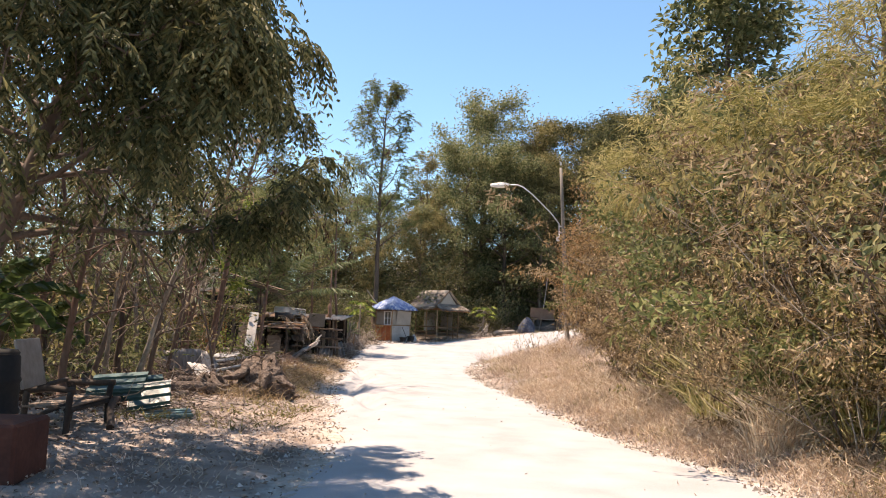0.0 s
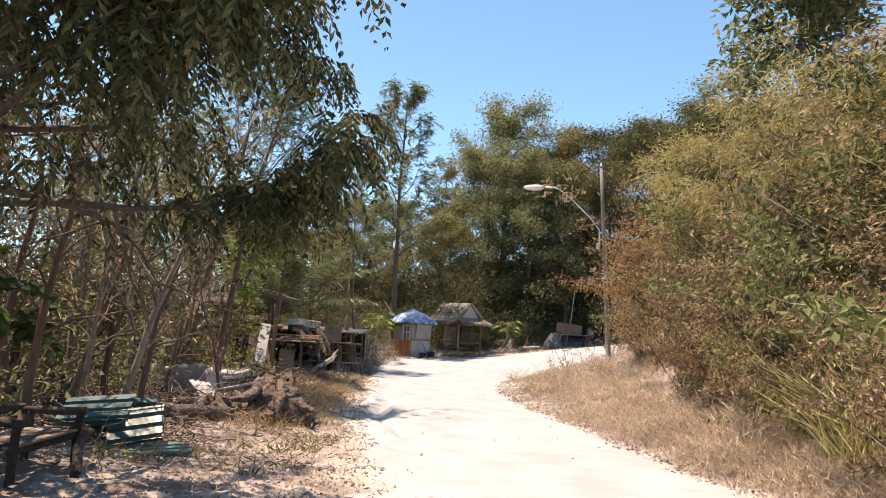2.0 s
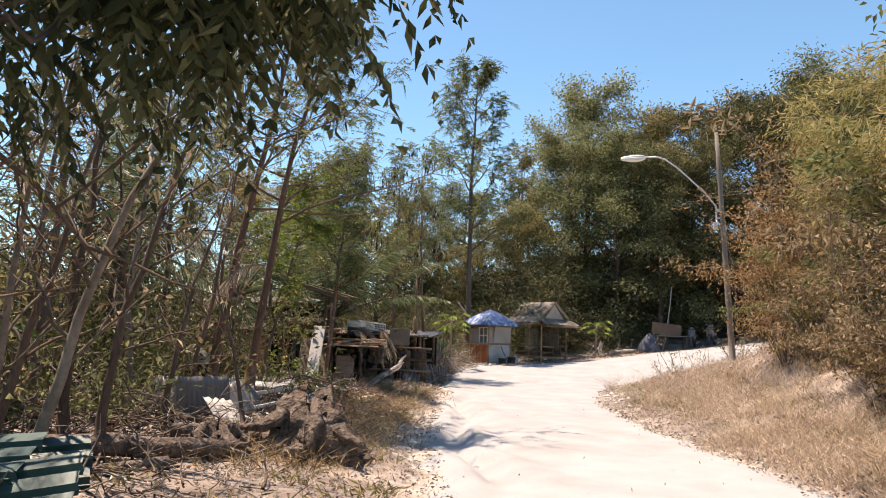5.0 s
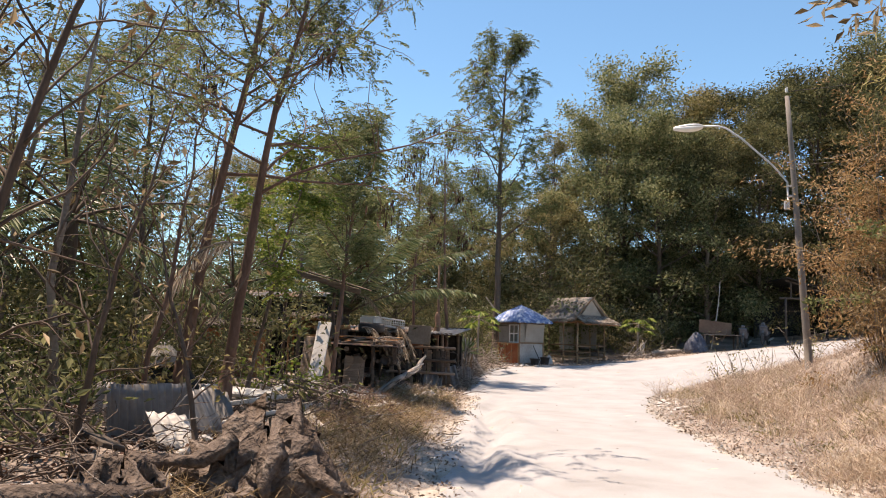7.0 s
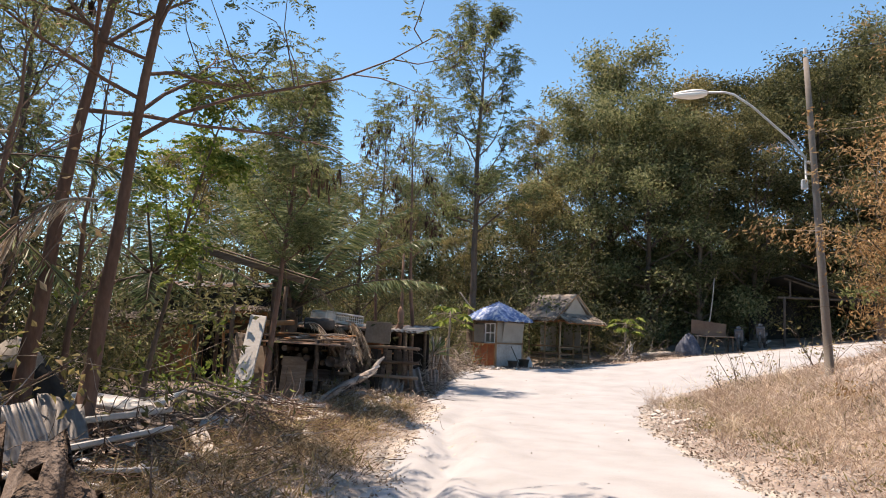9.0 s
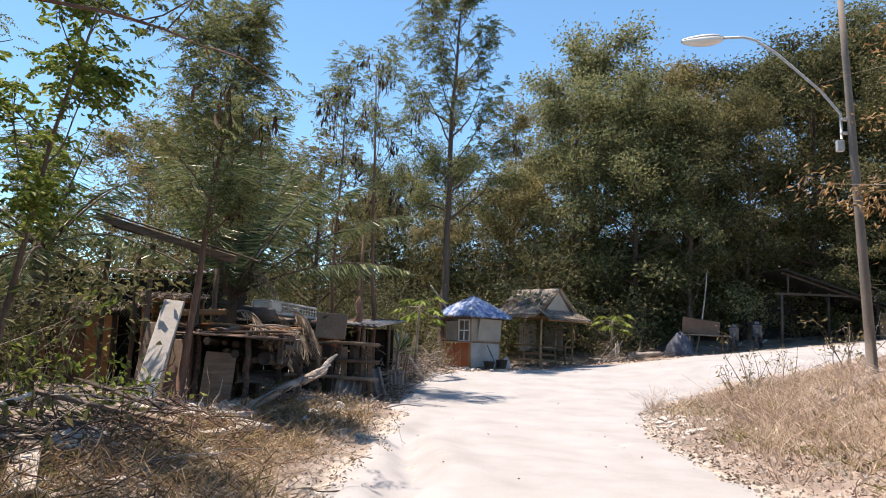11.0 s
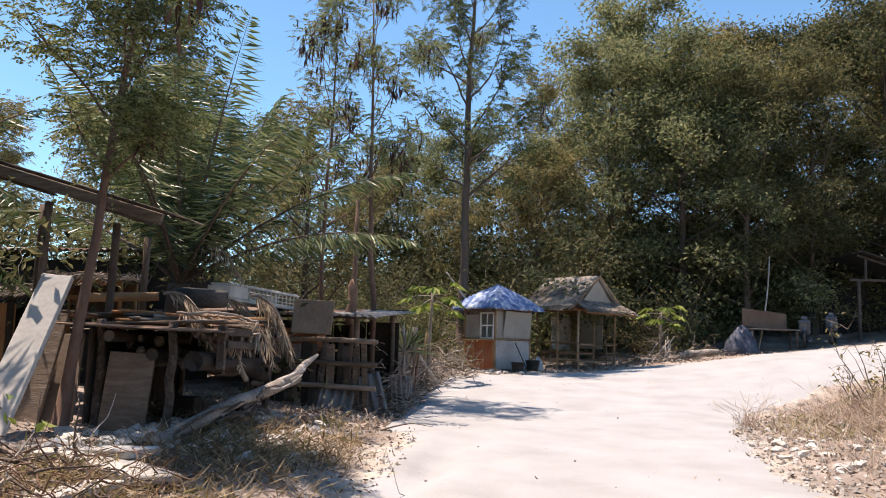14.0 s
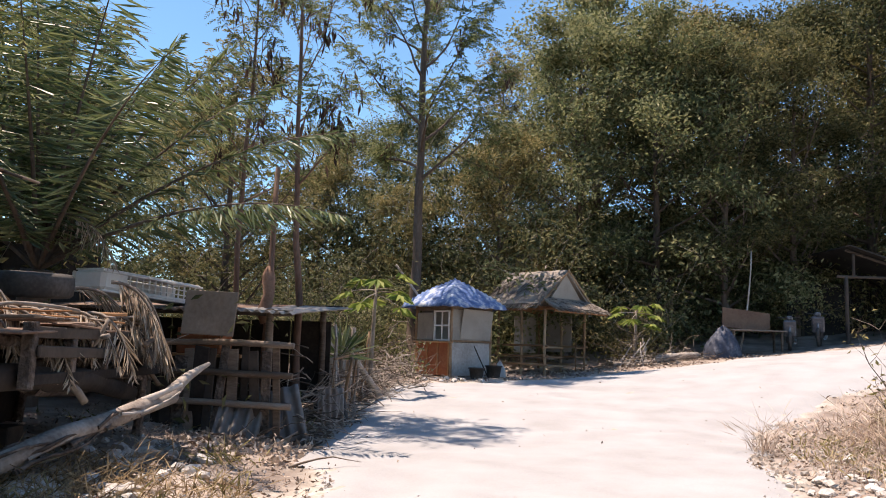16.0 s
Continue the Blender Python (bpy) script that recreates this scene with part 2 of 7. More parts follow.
def height(x, y):
    """The ground's height."""
    x, y = np.asarray(x, float), np.asarray(y, float)
    z = np.interp(y, [-60, 0, 12, 22, 28, 34, 37, 40, 42, 50], [0.35, -0.03, -0.38, -0.43, -0.42, -0.28, -0.05, 0.16, 0.2, 0.3])
    z = z + 0.115 * np.clip(x, 0, 40) * smooth(33, 41, y)
    over = np.clip(x - right_x(y) - 0.3, 0, 60)
    near = 1 - smooth(26, 36, y)
    z = z + np.minimum(0.22 * over, 0.75) * (1 - smooth(33, 37, y)) + near * smooth(1.8, 9, over) * 3.2
    lo = np.clip(left_x(y) - 0.4 - x, 0, 60)
    z = z + np.minimum(0.10 * lo, 0.32) * (1 - smooth(38, 44, y)) - 2.2 * smooth(9, 30, lo) * (1 - smooth(34, 46, y))
    back = np.clip(y - far_y(x) - 4.0, 0, 70)
    z = z + 0.20 * np.minimum(back, 40) * smooth(-14, -2, x)
    z = z + 0.03 * wave(x, y, 1.1) + 0.015 * wave(x, y, 0.37, 2.0)
    # wheel ruts beside the left edge
    d = x - left_x(y)
    rut = np.exp(-((d - 0.55 - 0.18 * np.sin(y * 0.9)) / 0.22) ** 2) + 0.6 * np.exp(-((d + 0.15) / 0.25) ** 2)
    z = z - 0.14 * rut * smooth(12, 17, y) * (1 - smooth(26, 31, y))
    ridge = np.sin(d * 7 + y * 2.3 + 1.2 * np.sin(y * 1.4)) * np.exp(-((d - 0.7) / 0.8) ** 2)
    z = z + 0.05 * ridge * smooth(11, 16, y) * (1 - smooth(25, 29, y))
    return z


def gz(x, y):
    return float(height(x, y))


def on_road(x, y):
    """Signed distance in from the road's edge, positive inside."""
    x, y = np.asarray(x, float), np.asarray(y, float)
    straight = np.minimum(x - left_x(y), right_x(y) - x)
    straight = np.where(y > 38.2, -9, straight)
    bend = np.minimum(far_y(x) - y, y - np.where(x < 1.2, 30.0, near_y(x)))
    bend = np.where((x < -3.8) | (y < 30), -9, np.minimum(bend, x + 3.9))
    return np.maximum(straight, bend)


# ---- builders ----
def link(name, me, mat_, parent=None, label=""):
    ob = new(name, me)
    if mat_ is not None:
        me.materials.append(mat_)
    if parent is not None:
        ob.parent = parent
    if label:
        ob["label"] = label
    return ob


def mesh_from(name, verts, faces_n, idx, smooth_=False):
    """A mesh out of vertex rows and faces that all have faces_n corners."""
    me = bpy.data.meshes.new(name)
    verts = np.asarray(verts, np.float32)
    idx = np.asarray(idx, np.int32).reshape(-1)
    nf = len(idx) // faces_n
    me.vertices.add(len(verts))
    me.vertices.foreach_set("co", verts.reshape(-1))
    me.loops.add(len(idx))
    me.loops.foreach_set("vertex_index", idx)
    me.polygons.add(nf)
    me.polygons.foreach_set("loop_start", np.arange(0, nf * faces_n, faces_n, dtype=np.int32))
    me.polygons.foreach_set("use_smooth", np.full(nf, smooth_))
    me.update(calc_edges=True)
    return me


def unit(v):
    return v / np.maximum(np.linalg.norm(v, axis=-1, keepdims=True), 1e-6)


class Leaves:
    """Gathers folded four-cornered leaves."""

    def __init__(self):
        self.v = []

    def add(self, p, d, length, width, rng, fold=0.25, flat=0.0):
        p, d = np.asarray(p, float), unit(np.asarray(d, float))
        n = len(p)
        length, width = np.broadcast_to(length, n)[:, None], np.broadcast_to(width, n)[:, None]
        r = unit(rng.normal(size=(n, 3))) * (1 - flat) + np.array([0.0, 0.0, flat])
        s = unit(np.cross(d, r))
        u = np.cross(s, d)
        mid = p + d * length * 0.45
        drop = u * width * fold
        self.v.append(np.stack([p, mid + s * width / 2 + drop, p + d * length - u * width * fold * 0.6, mid - s * width / 2 + drop], 1))

    def spray(self, p, d, length, pairs, leaf_l, leaf_w, droop, rng, angle=0.6, hang=0.3, taper=True):
        """Compound leaves: pairs of leaflets along an arching rib."""
        p, d = np.asarray(p, float), unit(np.asarray(d, float))
        n = len(p)
        length = np.broadcast_to(length, n)
        t = np.linspace(0.08, 1, pairs)[None, :, None]
        droop = np.asarray(droop, float).reshape(-1, 1, 1)
        down = np.array([0, 0, -1.0])
        L = length[:, None, None]
        c = p[:, None] + L * (d[:, None] * t * (1 - 0.25 * droop * t) + down * droop * t * t)
        tan = unit(d[:, None] + 2 * droop * t * down)
        side = unit(np.cross(tan, np.array([0.05, 0.02, 1.0])))
        size = np.sin(np.pi * (0.12 + 0.80 * t)) if taper else np.ones_like(t)
        for sgn in (-1, 1):
            dd = unit(sgn * side * math.cos(angle) + tan * math.sin(angle) + down * hang + 0.18 * rng.normal(size=c.shape))
            ll = np.broadcast_to(leaf_l * size * (0.85 + 0.3 * rng.random(c.shape[:2])[..., None]), c.shape[:2] + (1,))
            self.add(c.reshape(-1, 3), dd.reshape(-1, 3), ll.reshape(-1), leaf_w, rng)
        return c

    def mesh(self, name):
        v = np.concatenate(self.v).reshape(-1, 3)
        return mesh_from(name, v, 4, np.arange(len(v)))


class Tubes:
    """Gathers tapered tubes along paths."""

    def __init__(self):
        self.v, self.f, self.n = [], [], 0

    def add(self, path, radii, sides=6, caps=True, rough=0.0, rng=None):
        path = np.asarray(path, float)
        k = len(path)
        radii = np.broadcast_to(np.asarray(radii, float), k)
        tan = unit(np.gradient(path, axis=0))
        ref = np.array([0.31, 0.2, 1.0]) if abs(tan[:, 2]).mean() < 0.8 else np.array([1.0, 0.13, 0.1])
        a = unit(np.cross(tan, ref))
        b = np.cross(tan, a)
        ang = np.linspace(0, 2 * np.pi, sides, endpoint=False)
        ring = a[:, None] * np.cos(ang)[None, :, None] + b[:, None] * np.sin(ang)[None, :, None]
        rr = np.repeat(radii[:, None], sides, 1)
        if rough and rng is not None:
            rr = rr * (1 + rough * rng.normal(size=rr.shape))
        v = path[:, None] + ring * rr[..., None]
        i = np.arange(k - 1)[:, None] * sides
        j = np.arange(sides)[None]
        j2 = (j + 1) % sides
        q = np.stack([i + j, i + j2, i + sides + j2, i + sides + j], -1).reshape(-1, 4) + self.n
        self.v.append(v.reshape(-1, 3))
        self.f.append(q)
        self.n += k * sides
        if caps:
            for ends, at in ((path[0], 0), (path[-1], (k - 1) * sides)):
                self.v.append(ends[None])
                c = self.n
                self.n += 1
                base = c - 1 - (0 if at == 0 else 1)
                start = c - k * sides - (0 if at == 0 else 1) + at
                o = np.arange(0, sides, 2)
                self.f.append(np.stack([start + o, start + (o + 1) % sides, start + (o + 2) % sides, np.full(len(o), c)], -1))

    def mesh(self, name, smooth_=True):
        return mesh_from(name, np.concatenate(self.v), 4, np.concatenate(self.f), smooth_)


def tube_mesh(name, path, radii, sides=8, rough=0.0, seed=0):
    t = Tubes()
    t.add(path, radii, sides, True, rough, np.random.default_rng(abs(seed)))
    return t.mesh(name)


def box_bm(sx, sy, sz, bevel=0.008, at=(0, 0, 0), turn=(0, 0, 0), bm=None):
    """A bevelled box, its middle at 'at'."""
    own = bmesh.new()
    bmesh.ops.create_cube(own, size=1)
    bmesh.ops.scale(own, vec=(sx, sy, sz), verts=own.verts)
    if bevel:
        bmesh.ops.bevel(own, geom=list(own.edges), offset=min(bevel, 0.3 * min(sx, sy, sz)), segments=1, affect="EDGES")
    own.transform(pose(*at, *turn))
    if bm is None:
        return own
    tmp = bpy.data.meshes.new("tmp")
    own.to_mesh(tmp)
    own.free()
    bm.from_mesh(tmp)
    bpy.data.meshes.remove(tmp)
    return bm


def part(name, bm, mat_, parent=None, label=""):
    """Links a bmesh as one mesh object."""
    me = bpy.data.meshes.new(name)
    bm.to_mesh(me)
    bm.free()
    return link(name, me, mat_, parent, label)


def box(name, sx, sy, sz, at, mat_, parent=None, turn=(0, 0, 0), bevel=0.008, label=""):
    return part(name, box_bm(sx, sy, sz, bevel, at, turn), mat_, parent, label)


def rod(name, a, b, r, mat_, parent=None, r2=None, sides=8, bend=0.0, seed=0, label=""):
    """A slightly uneven pole from a to b."""
    rng = np.random.default_rng(abs(seed) + 11)
    a, b = np.asarray(a, float), np.asarray(b, float)
    t = np.linspace(0, 1, 7)[:, None]
    path = a + (b - a) * t + bend * np.sin(np.pi * t) * rng.normal(size=3) + bend * 0.25 * rng.normal(size=(7, 3)) * np.sin(np.pi * t)
    return link(name, tube_mesh(name, path, np.linspace(r, r if r2 is None else r2, 7), sides, 0.03 if bend else 0.0, seed), mat_, parent, label)


def empty(name, at=(0, 0, 0), turn=(0, 0, 0), label="", category="", group="", kind=""):
    ob = new(name)
    ob.empty_display_size = 0.2
    ob.matrix_basis = pose(*at, *turn)
    return tagged(ob, label, category, group, kind)


def ribbed(w, h, ribs, depth=0.03, bend=0.0, thick=0.004, seed=0):
    """A roof sheet with flat pans between square ribs."""
    me = corrugated(h, w, ribs, depth, bend, thick, seed, 5.0)
    me.transform(Matrix.Translation((-w / 2, 0, h / 2)) @ Matrix.Rotation(radians(90), 4, "Y"))
    return me


def corrugated(w, h, waves, depth=0.018, bend=0.0, thick=0.003, seed=0, square=0.0):
    """A corrugated sheet in its x-z plane, its lower edge at z = 0, ribs upright."""
    rng = np.random.default_rng(seed)
    nx, nz = waves * (20 if square else 6) + 1, 7
    x = np.linspace(-w / 2, w / 2, nx)
    z = np.linspace(0, h, nz)
    X, Z = np.meshgrid(x, z)
    S = np.sin((X / w) * waves * 2 * np.pi)
    Y = depth * (np.clip(square * (S - 0.55), -1, 1) if square else S) + bend * (Z / h) ** 2 + (0.005 if square else 0.02) * wave(X, Z, 0.5, seed)
    Z = Z + 0.02 * wave(X, Z * 0, 0.2, seed + 3) * (Z / h)
    f = np.stack([X, Y, Z], -1).reshape(-1, 3)
    v = np.concatenate([f, f + np.array([0, thick, 0])])
    i = (np.arange(nz - 1)[:, None] * nx + np.arange(nx - 1)[None]).reshape(-1)
    q = np.stack([i, i + 1, i + nx + 1, i + nx], -1)
    n = nx * nz
    rim = np.concatenate([np.arange(nx), np.arange(1, nz) * nx + nx - 1, (nz - 1) * nx + np.arange(nx - 2, -1, -1), np.arange(nz - 2, 0, -1) * nx])
    r2 = np.roll(rim, -1)
    return mesh_from("sheet", v, 4, np.concatenate([q, q[:, ::-1] + n, np.stack([rim, rim + n, r2 + n, r2], -1)]), not square)


# ---- trees ----
def branch_path(rng, p, d, length, k=6, wob=0.12, rise=0.0):
    pts = [np.asarray(p, float)]
    d = unit(np.asarray(d, float))
    for i in range(k - 1):
        d = unit(d + wob * rng.normal(size=3) + np.array([0, 0, rise]))
        pts.append(pts[-1] + d * length / (k - 1))
    return np.array(pts)


def skeleton(rng, h, r0, lean=(0, 0), clear=0.35, limbs=12, spread=2.5, up=0.5, subs=4, wob=0.12, rise=0.03, shape="round", tubes=None, twig_r=0.006, trunk_wob=0.04):
    """Trunk, limbs and twigs; gives back twig points and their directions."""
    tb = Tubes() if tubes is None else tubes
    k = 10
    t = np.linspace(0, 1, k)[:, None]
    trunk = np.concatenate([np.array(lean)[None] * t ** 1.3, t], 1) * np.array([1, 1, h])
    trunk[1:, :2] += np.cumsum(rng.normal(size=(k - 1, 2)), 0) * trunk_wob * h / k
    tb.add(trunk, r0 * (1.05 - 0.9 * t[:, 0]) + 0.004 + r0 * 0.5 * np.exp(-t[:, 0] * 25), 8, True, 0.06, rng)
    P, D = [], []
    for i in range(limbs):
        f = clear + (1 - clear) * (i + 0.5 * rng.random()) / limbs
        pos = np.array([np.interp(f, t[:, 0], trunk[:, j]) for j in range(3)])
        az = i * 2.4 + rng.normal() * 0.4
        g = (f - clear) / (1 - clear)
        reach = {"round": math.sqrt(max(0.08, 1 - (1.5 * g - 0.55) ** 2)), "cone": 1.05 - 0.85 * g, "flat": 0.45 + 0.6 * g, "vase": 0.6 + 0.3 * g}[shape]
        L = spread * reach * (0.75 + 0.5 * rng.random())
        d = np.array([math.cos(az), math.sin(az), up * (0.6 + 0.8 * rng.random()) + 0.6 * g])
        lp = branch_path(rng, pos, d, L, 7, wob, rise)
        r = r0 * (1.0 - 0.8 * f) * 0.5
        tb.add(lp, np.linspace(r, 0.006, 7), 5, False)
        for s in range(subs):
            u = 0.3 + 0.68 * (s + rng.random()) / subs
            sp = np.array([np.interp(u, np.linspace(0, 1, 7), lp[:, j]) for j in range(3)])
            sd = unit(lp[-1] - lp[0]) * 0.7 + rng.normal(size=3) * 0.65 + np.array([0, 0, 0.15])
            q = branch_path(rng, sp, sd, L * 0.45 * (1.15 - 0.5 * u), 5, wob * 1.4, rise)
            tb.add(q, np.linspace(max(0.004, r * 0.35), twig_r * 0.5, 5), 4, False)
            P.append(q[1:])
            D.append(np.diff(q, axis=0))
        P.append(lp[4:])
        D.append(np.diff(lp, axis=0)[3:])
    return tb, np.concatenate(P), unit(np.concatenate(D))


def clump_leaves(lv, rng, P, D, n, sigma, length, width, droop=0.3, along=0.6, rnd=0.7, flat=0.0, tufts=0):
    """Leaves strewn round twig points; tufts: gathered round that many of them, in flat-bottomed pads."""
    if tufts:
        k = rng.choice(len(P), min(tufts, len(P)), replace=False)
        P, D = P[k], D[k]
        size = 0.55 + 0.9 * rng.random(len(P))
        i = rng.choice(len(P), n, p=size ** 2 / (size ** 2).sum())
        p = P[i] + rng.normal(size=(n, 3)) * np.array([sigma, sigma, sigma * 0.5]) * size[i][:, None]
    else:
        i = rng.integers(0, len(P), n)
        p = P[i] + rng.normal(size=(n, 3)) * np.array([sigma, sigma, sigma * 0.7])
    d = D[i] * along + rng.normal(size=(n, 3)) * rnd * np.array([1, 1, 1 - 0.5 * flat]) + np.array([0, 0, -droop])
    lv.add(p, d, length * (0.7 + 0.6 * rng.random(n)), width * (0.7 + 0.6 * rng.random(n)), rng, flat=flat)


def tree(name, at, label, bark, leaf, build, seed, turn=0.0, scale=1.0, group="", category="tree", extra=None):
    """A tree with its trunk (limbs and twigs) and its crown."""
    rng = np.random.default_rng(seed)
    e = empty(name, at, (0, 0, turn), label, category, group)
    e.scale = (scale,) * 3
    tb, lv, more = build(rng)
    link("trunk", tb.mesh("trunk"), bark, e)
    link("crown", lv.mesh("crown"), leaf, e)
    for nm, m2, mt in more:
        link(nm, m2.mesh(nm), mt, e)["kind"] = "stuff"
    return e


def place(x, y, sink=0.05):
    return (x, y, gz(x, y) - sink)


# ---- ground and road ----
def build_ground():
    xs = np.concatenate([-np.geomspace(900, 12.5, 26), np.arange(-12, 12.01, 0.16), np.geomspace(12.5, 900, 26)])
    ys = np.concatenate([-np.geomspace(700, 4.5, 20), np.arange(-4, 48.01, 0.16), np.geomspace(48.5, 1100, 30)])
    X, Y = np.meshgrid(xs, ys)
    Z = height(X, Y)
    Z = Z + 0.012 * np.random.default_rng(3).normal(size=Z.shape) * (np.abs(X) < 12)
    nx, ny = len(xs), len(ys)
    i = (np.arange(ny - 1)[:, None] * nx + np.arange(nx - 1)[None]).reshape(-1)
    me = mesh_from("ground", np.stack([X, Y, Z], -1).reshape(-1, 3), 4, np.stack([i, i + 1, i + nx + 1, i + nx], -1), True)
    dust = me.attributes.new("dust", "FLOAT", "POINT")
    d = on_road(X, Y) + 0.25 * wave(X, Y, 0.8, 4) + 0.12 * wave(X, Y, 0.3, 9)
    side = np.where(X < left_x(Y) + 1, 1.0, 0.75)
    dust.data.foreach_set("value", np.clip(1 + d / side, 0, 1).astype(np.float32).reshape(-1))
    m = bpy.data.materials.new("dry_earth_with_limestone_dust")
    m.use_nodes = True
    n, l = m.node_tree.nodes, m.node_tree.links
    co = n.new("ShaderNodeTexCoord")
    def noise_tex(scale, detail=6.0):
        t = n.new("ShaderNodeTexNoise")
        t.inputs["Scale"].default_value, t.inputs["Detail"].default_value = scale, detail
        l.new(co.outputs["Object"], t.inputs["Vector"])
        return t.outputs["Fac"]
    def ramp(fac, stops):
        r = n.new("ShaderNodeValToRGB")
        while len(r.color_ramp.elements) < len(stops):
            r.color_ramp.elements.new(0.5)
        for k, (p, c) in enumerate(stops):
            r.color_ramp.elements[k].position, r.color_ramp.elements[k].color = p, (*c, 1)
        l.new(fac, r.inputs["Fac"])
        return r.outputs["Color"]
    earth = ramp(noise_tex(1.4), [(0.3, (0.145, 0.116, 0.098)), (0.5, (0.26, 0.215, 0.185)), (0.7, (0.39, 0.335, 0.29))])
    pale = ramp(noise_tex(7.0), [(0.3, (0.30, 0.265, 0.225)), (0.55, (0.42, 0.39, 0.345)), (0.75, (0.52, 0.495, 0.455))])
    at = n.new("ShaderNodeAttribute")
    at.attribute_name = "dust"
    edge = n.new("ShaderNodeMath")
    edge.operation, edge.inputs[1].default_value = "MULTIPLY_ADD", 0.9
    l.new(noise_tex(5.0), edge.inputs[0])
    l.new(at.outputs["Fac"], edge.inputs[2])
    step = n.new("ShaderNodeMapRange")
    step.inputs["From Min"].default_value, step.inputs["From Max"].default_value = 0.95, 1.45
    l.new(edge.outputs[0], step.inputs["Value"])
    mix = n.new("ShaderNodeMix")
    mix.data_type = "RGBA"
    l.new(step.outputs["Result"], mix.inputs["Factor"])
    l.new(earth, mix.inputs["A"])
    l.new(pale, mix.inputs["B"])
    bsdf = n["Principled BSDF"]
    l.new(mix.outputs["Result"], bsdf.inputs["Base Color"])
    bsdf.inputs["Roughness"].default_value = 0.95
    bsdf.inputs["Specular IOR Level"].default_value = 0.2
    bp = n.new("ShaderNodeBump")
    bp.inputs["Strength"].default_value, bp.inputs["Distance"].default_value = 0.7, 0.04
    l.new(noise_tex(22.0), bp.inputs["Height"])
    l.new(bp.outputs["Normal"], bsdf.inputs["Normal"])
    tagged(link("ground", me, m), "dry brown earth dusted with pale limestone", "ground", kind="structure")


def build_road():
    """The pale worn track: a thin sheet that dips under the ground along its ragged edges."""
    xs, ys = np.arange(-5, 24, 0.14), np.arange(-8, 50, 0.14)
    X, Y = np.meshgrid(xs, ys)
    d = on_road(X, Y) + 0.16 * wave(X, Y, 0.7, 1) + 0.10 * wave(X, Y, 0.25, 5)
    Z = height(X, Y) + np.clip(d * 0.12, -0.05, 0.035) + 0.004 * wave(X, Y, 0.3, 7) - 0.018 * wave(X, Y, 1.1) * np.clip(d, 0, 1)
    keep = d > -0.35
    nx, ny = len(xs), len(ys)
    i = (np.arange(ny - 1)[:, None] * nx + np.arange(nx - 1)[None]).reshape(-1)
    q = np.stack([i, i + 1, i + nx + 1, i + nx], -1)
    q = q[keep.reshape(-1)[q].all(1)]
    used, inv = np.unique(q, return_inverse=True)
    me = mesh_from("road", np.stack([X, Y, Z], -1).reshape(-1, 3)[used], 4, inv.reshape(-1, 4), True)
    tagged(link("road", me, M["road"]), "white compacted limestone track with wheel ruts", "road", kind="structure")


build_ground()
build_road()


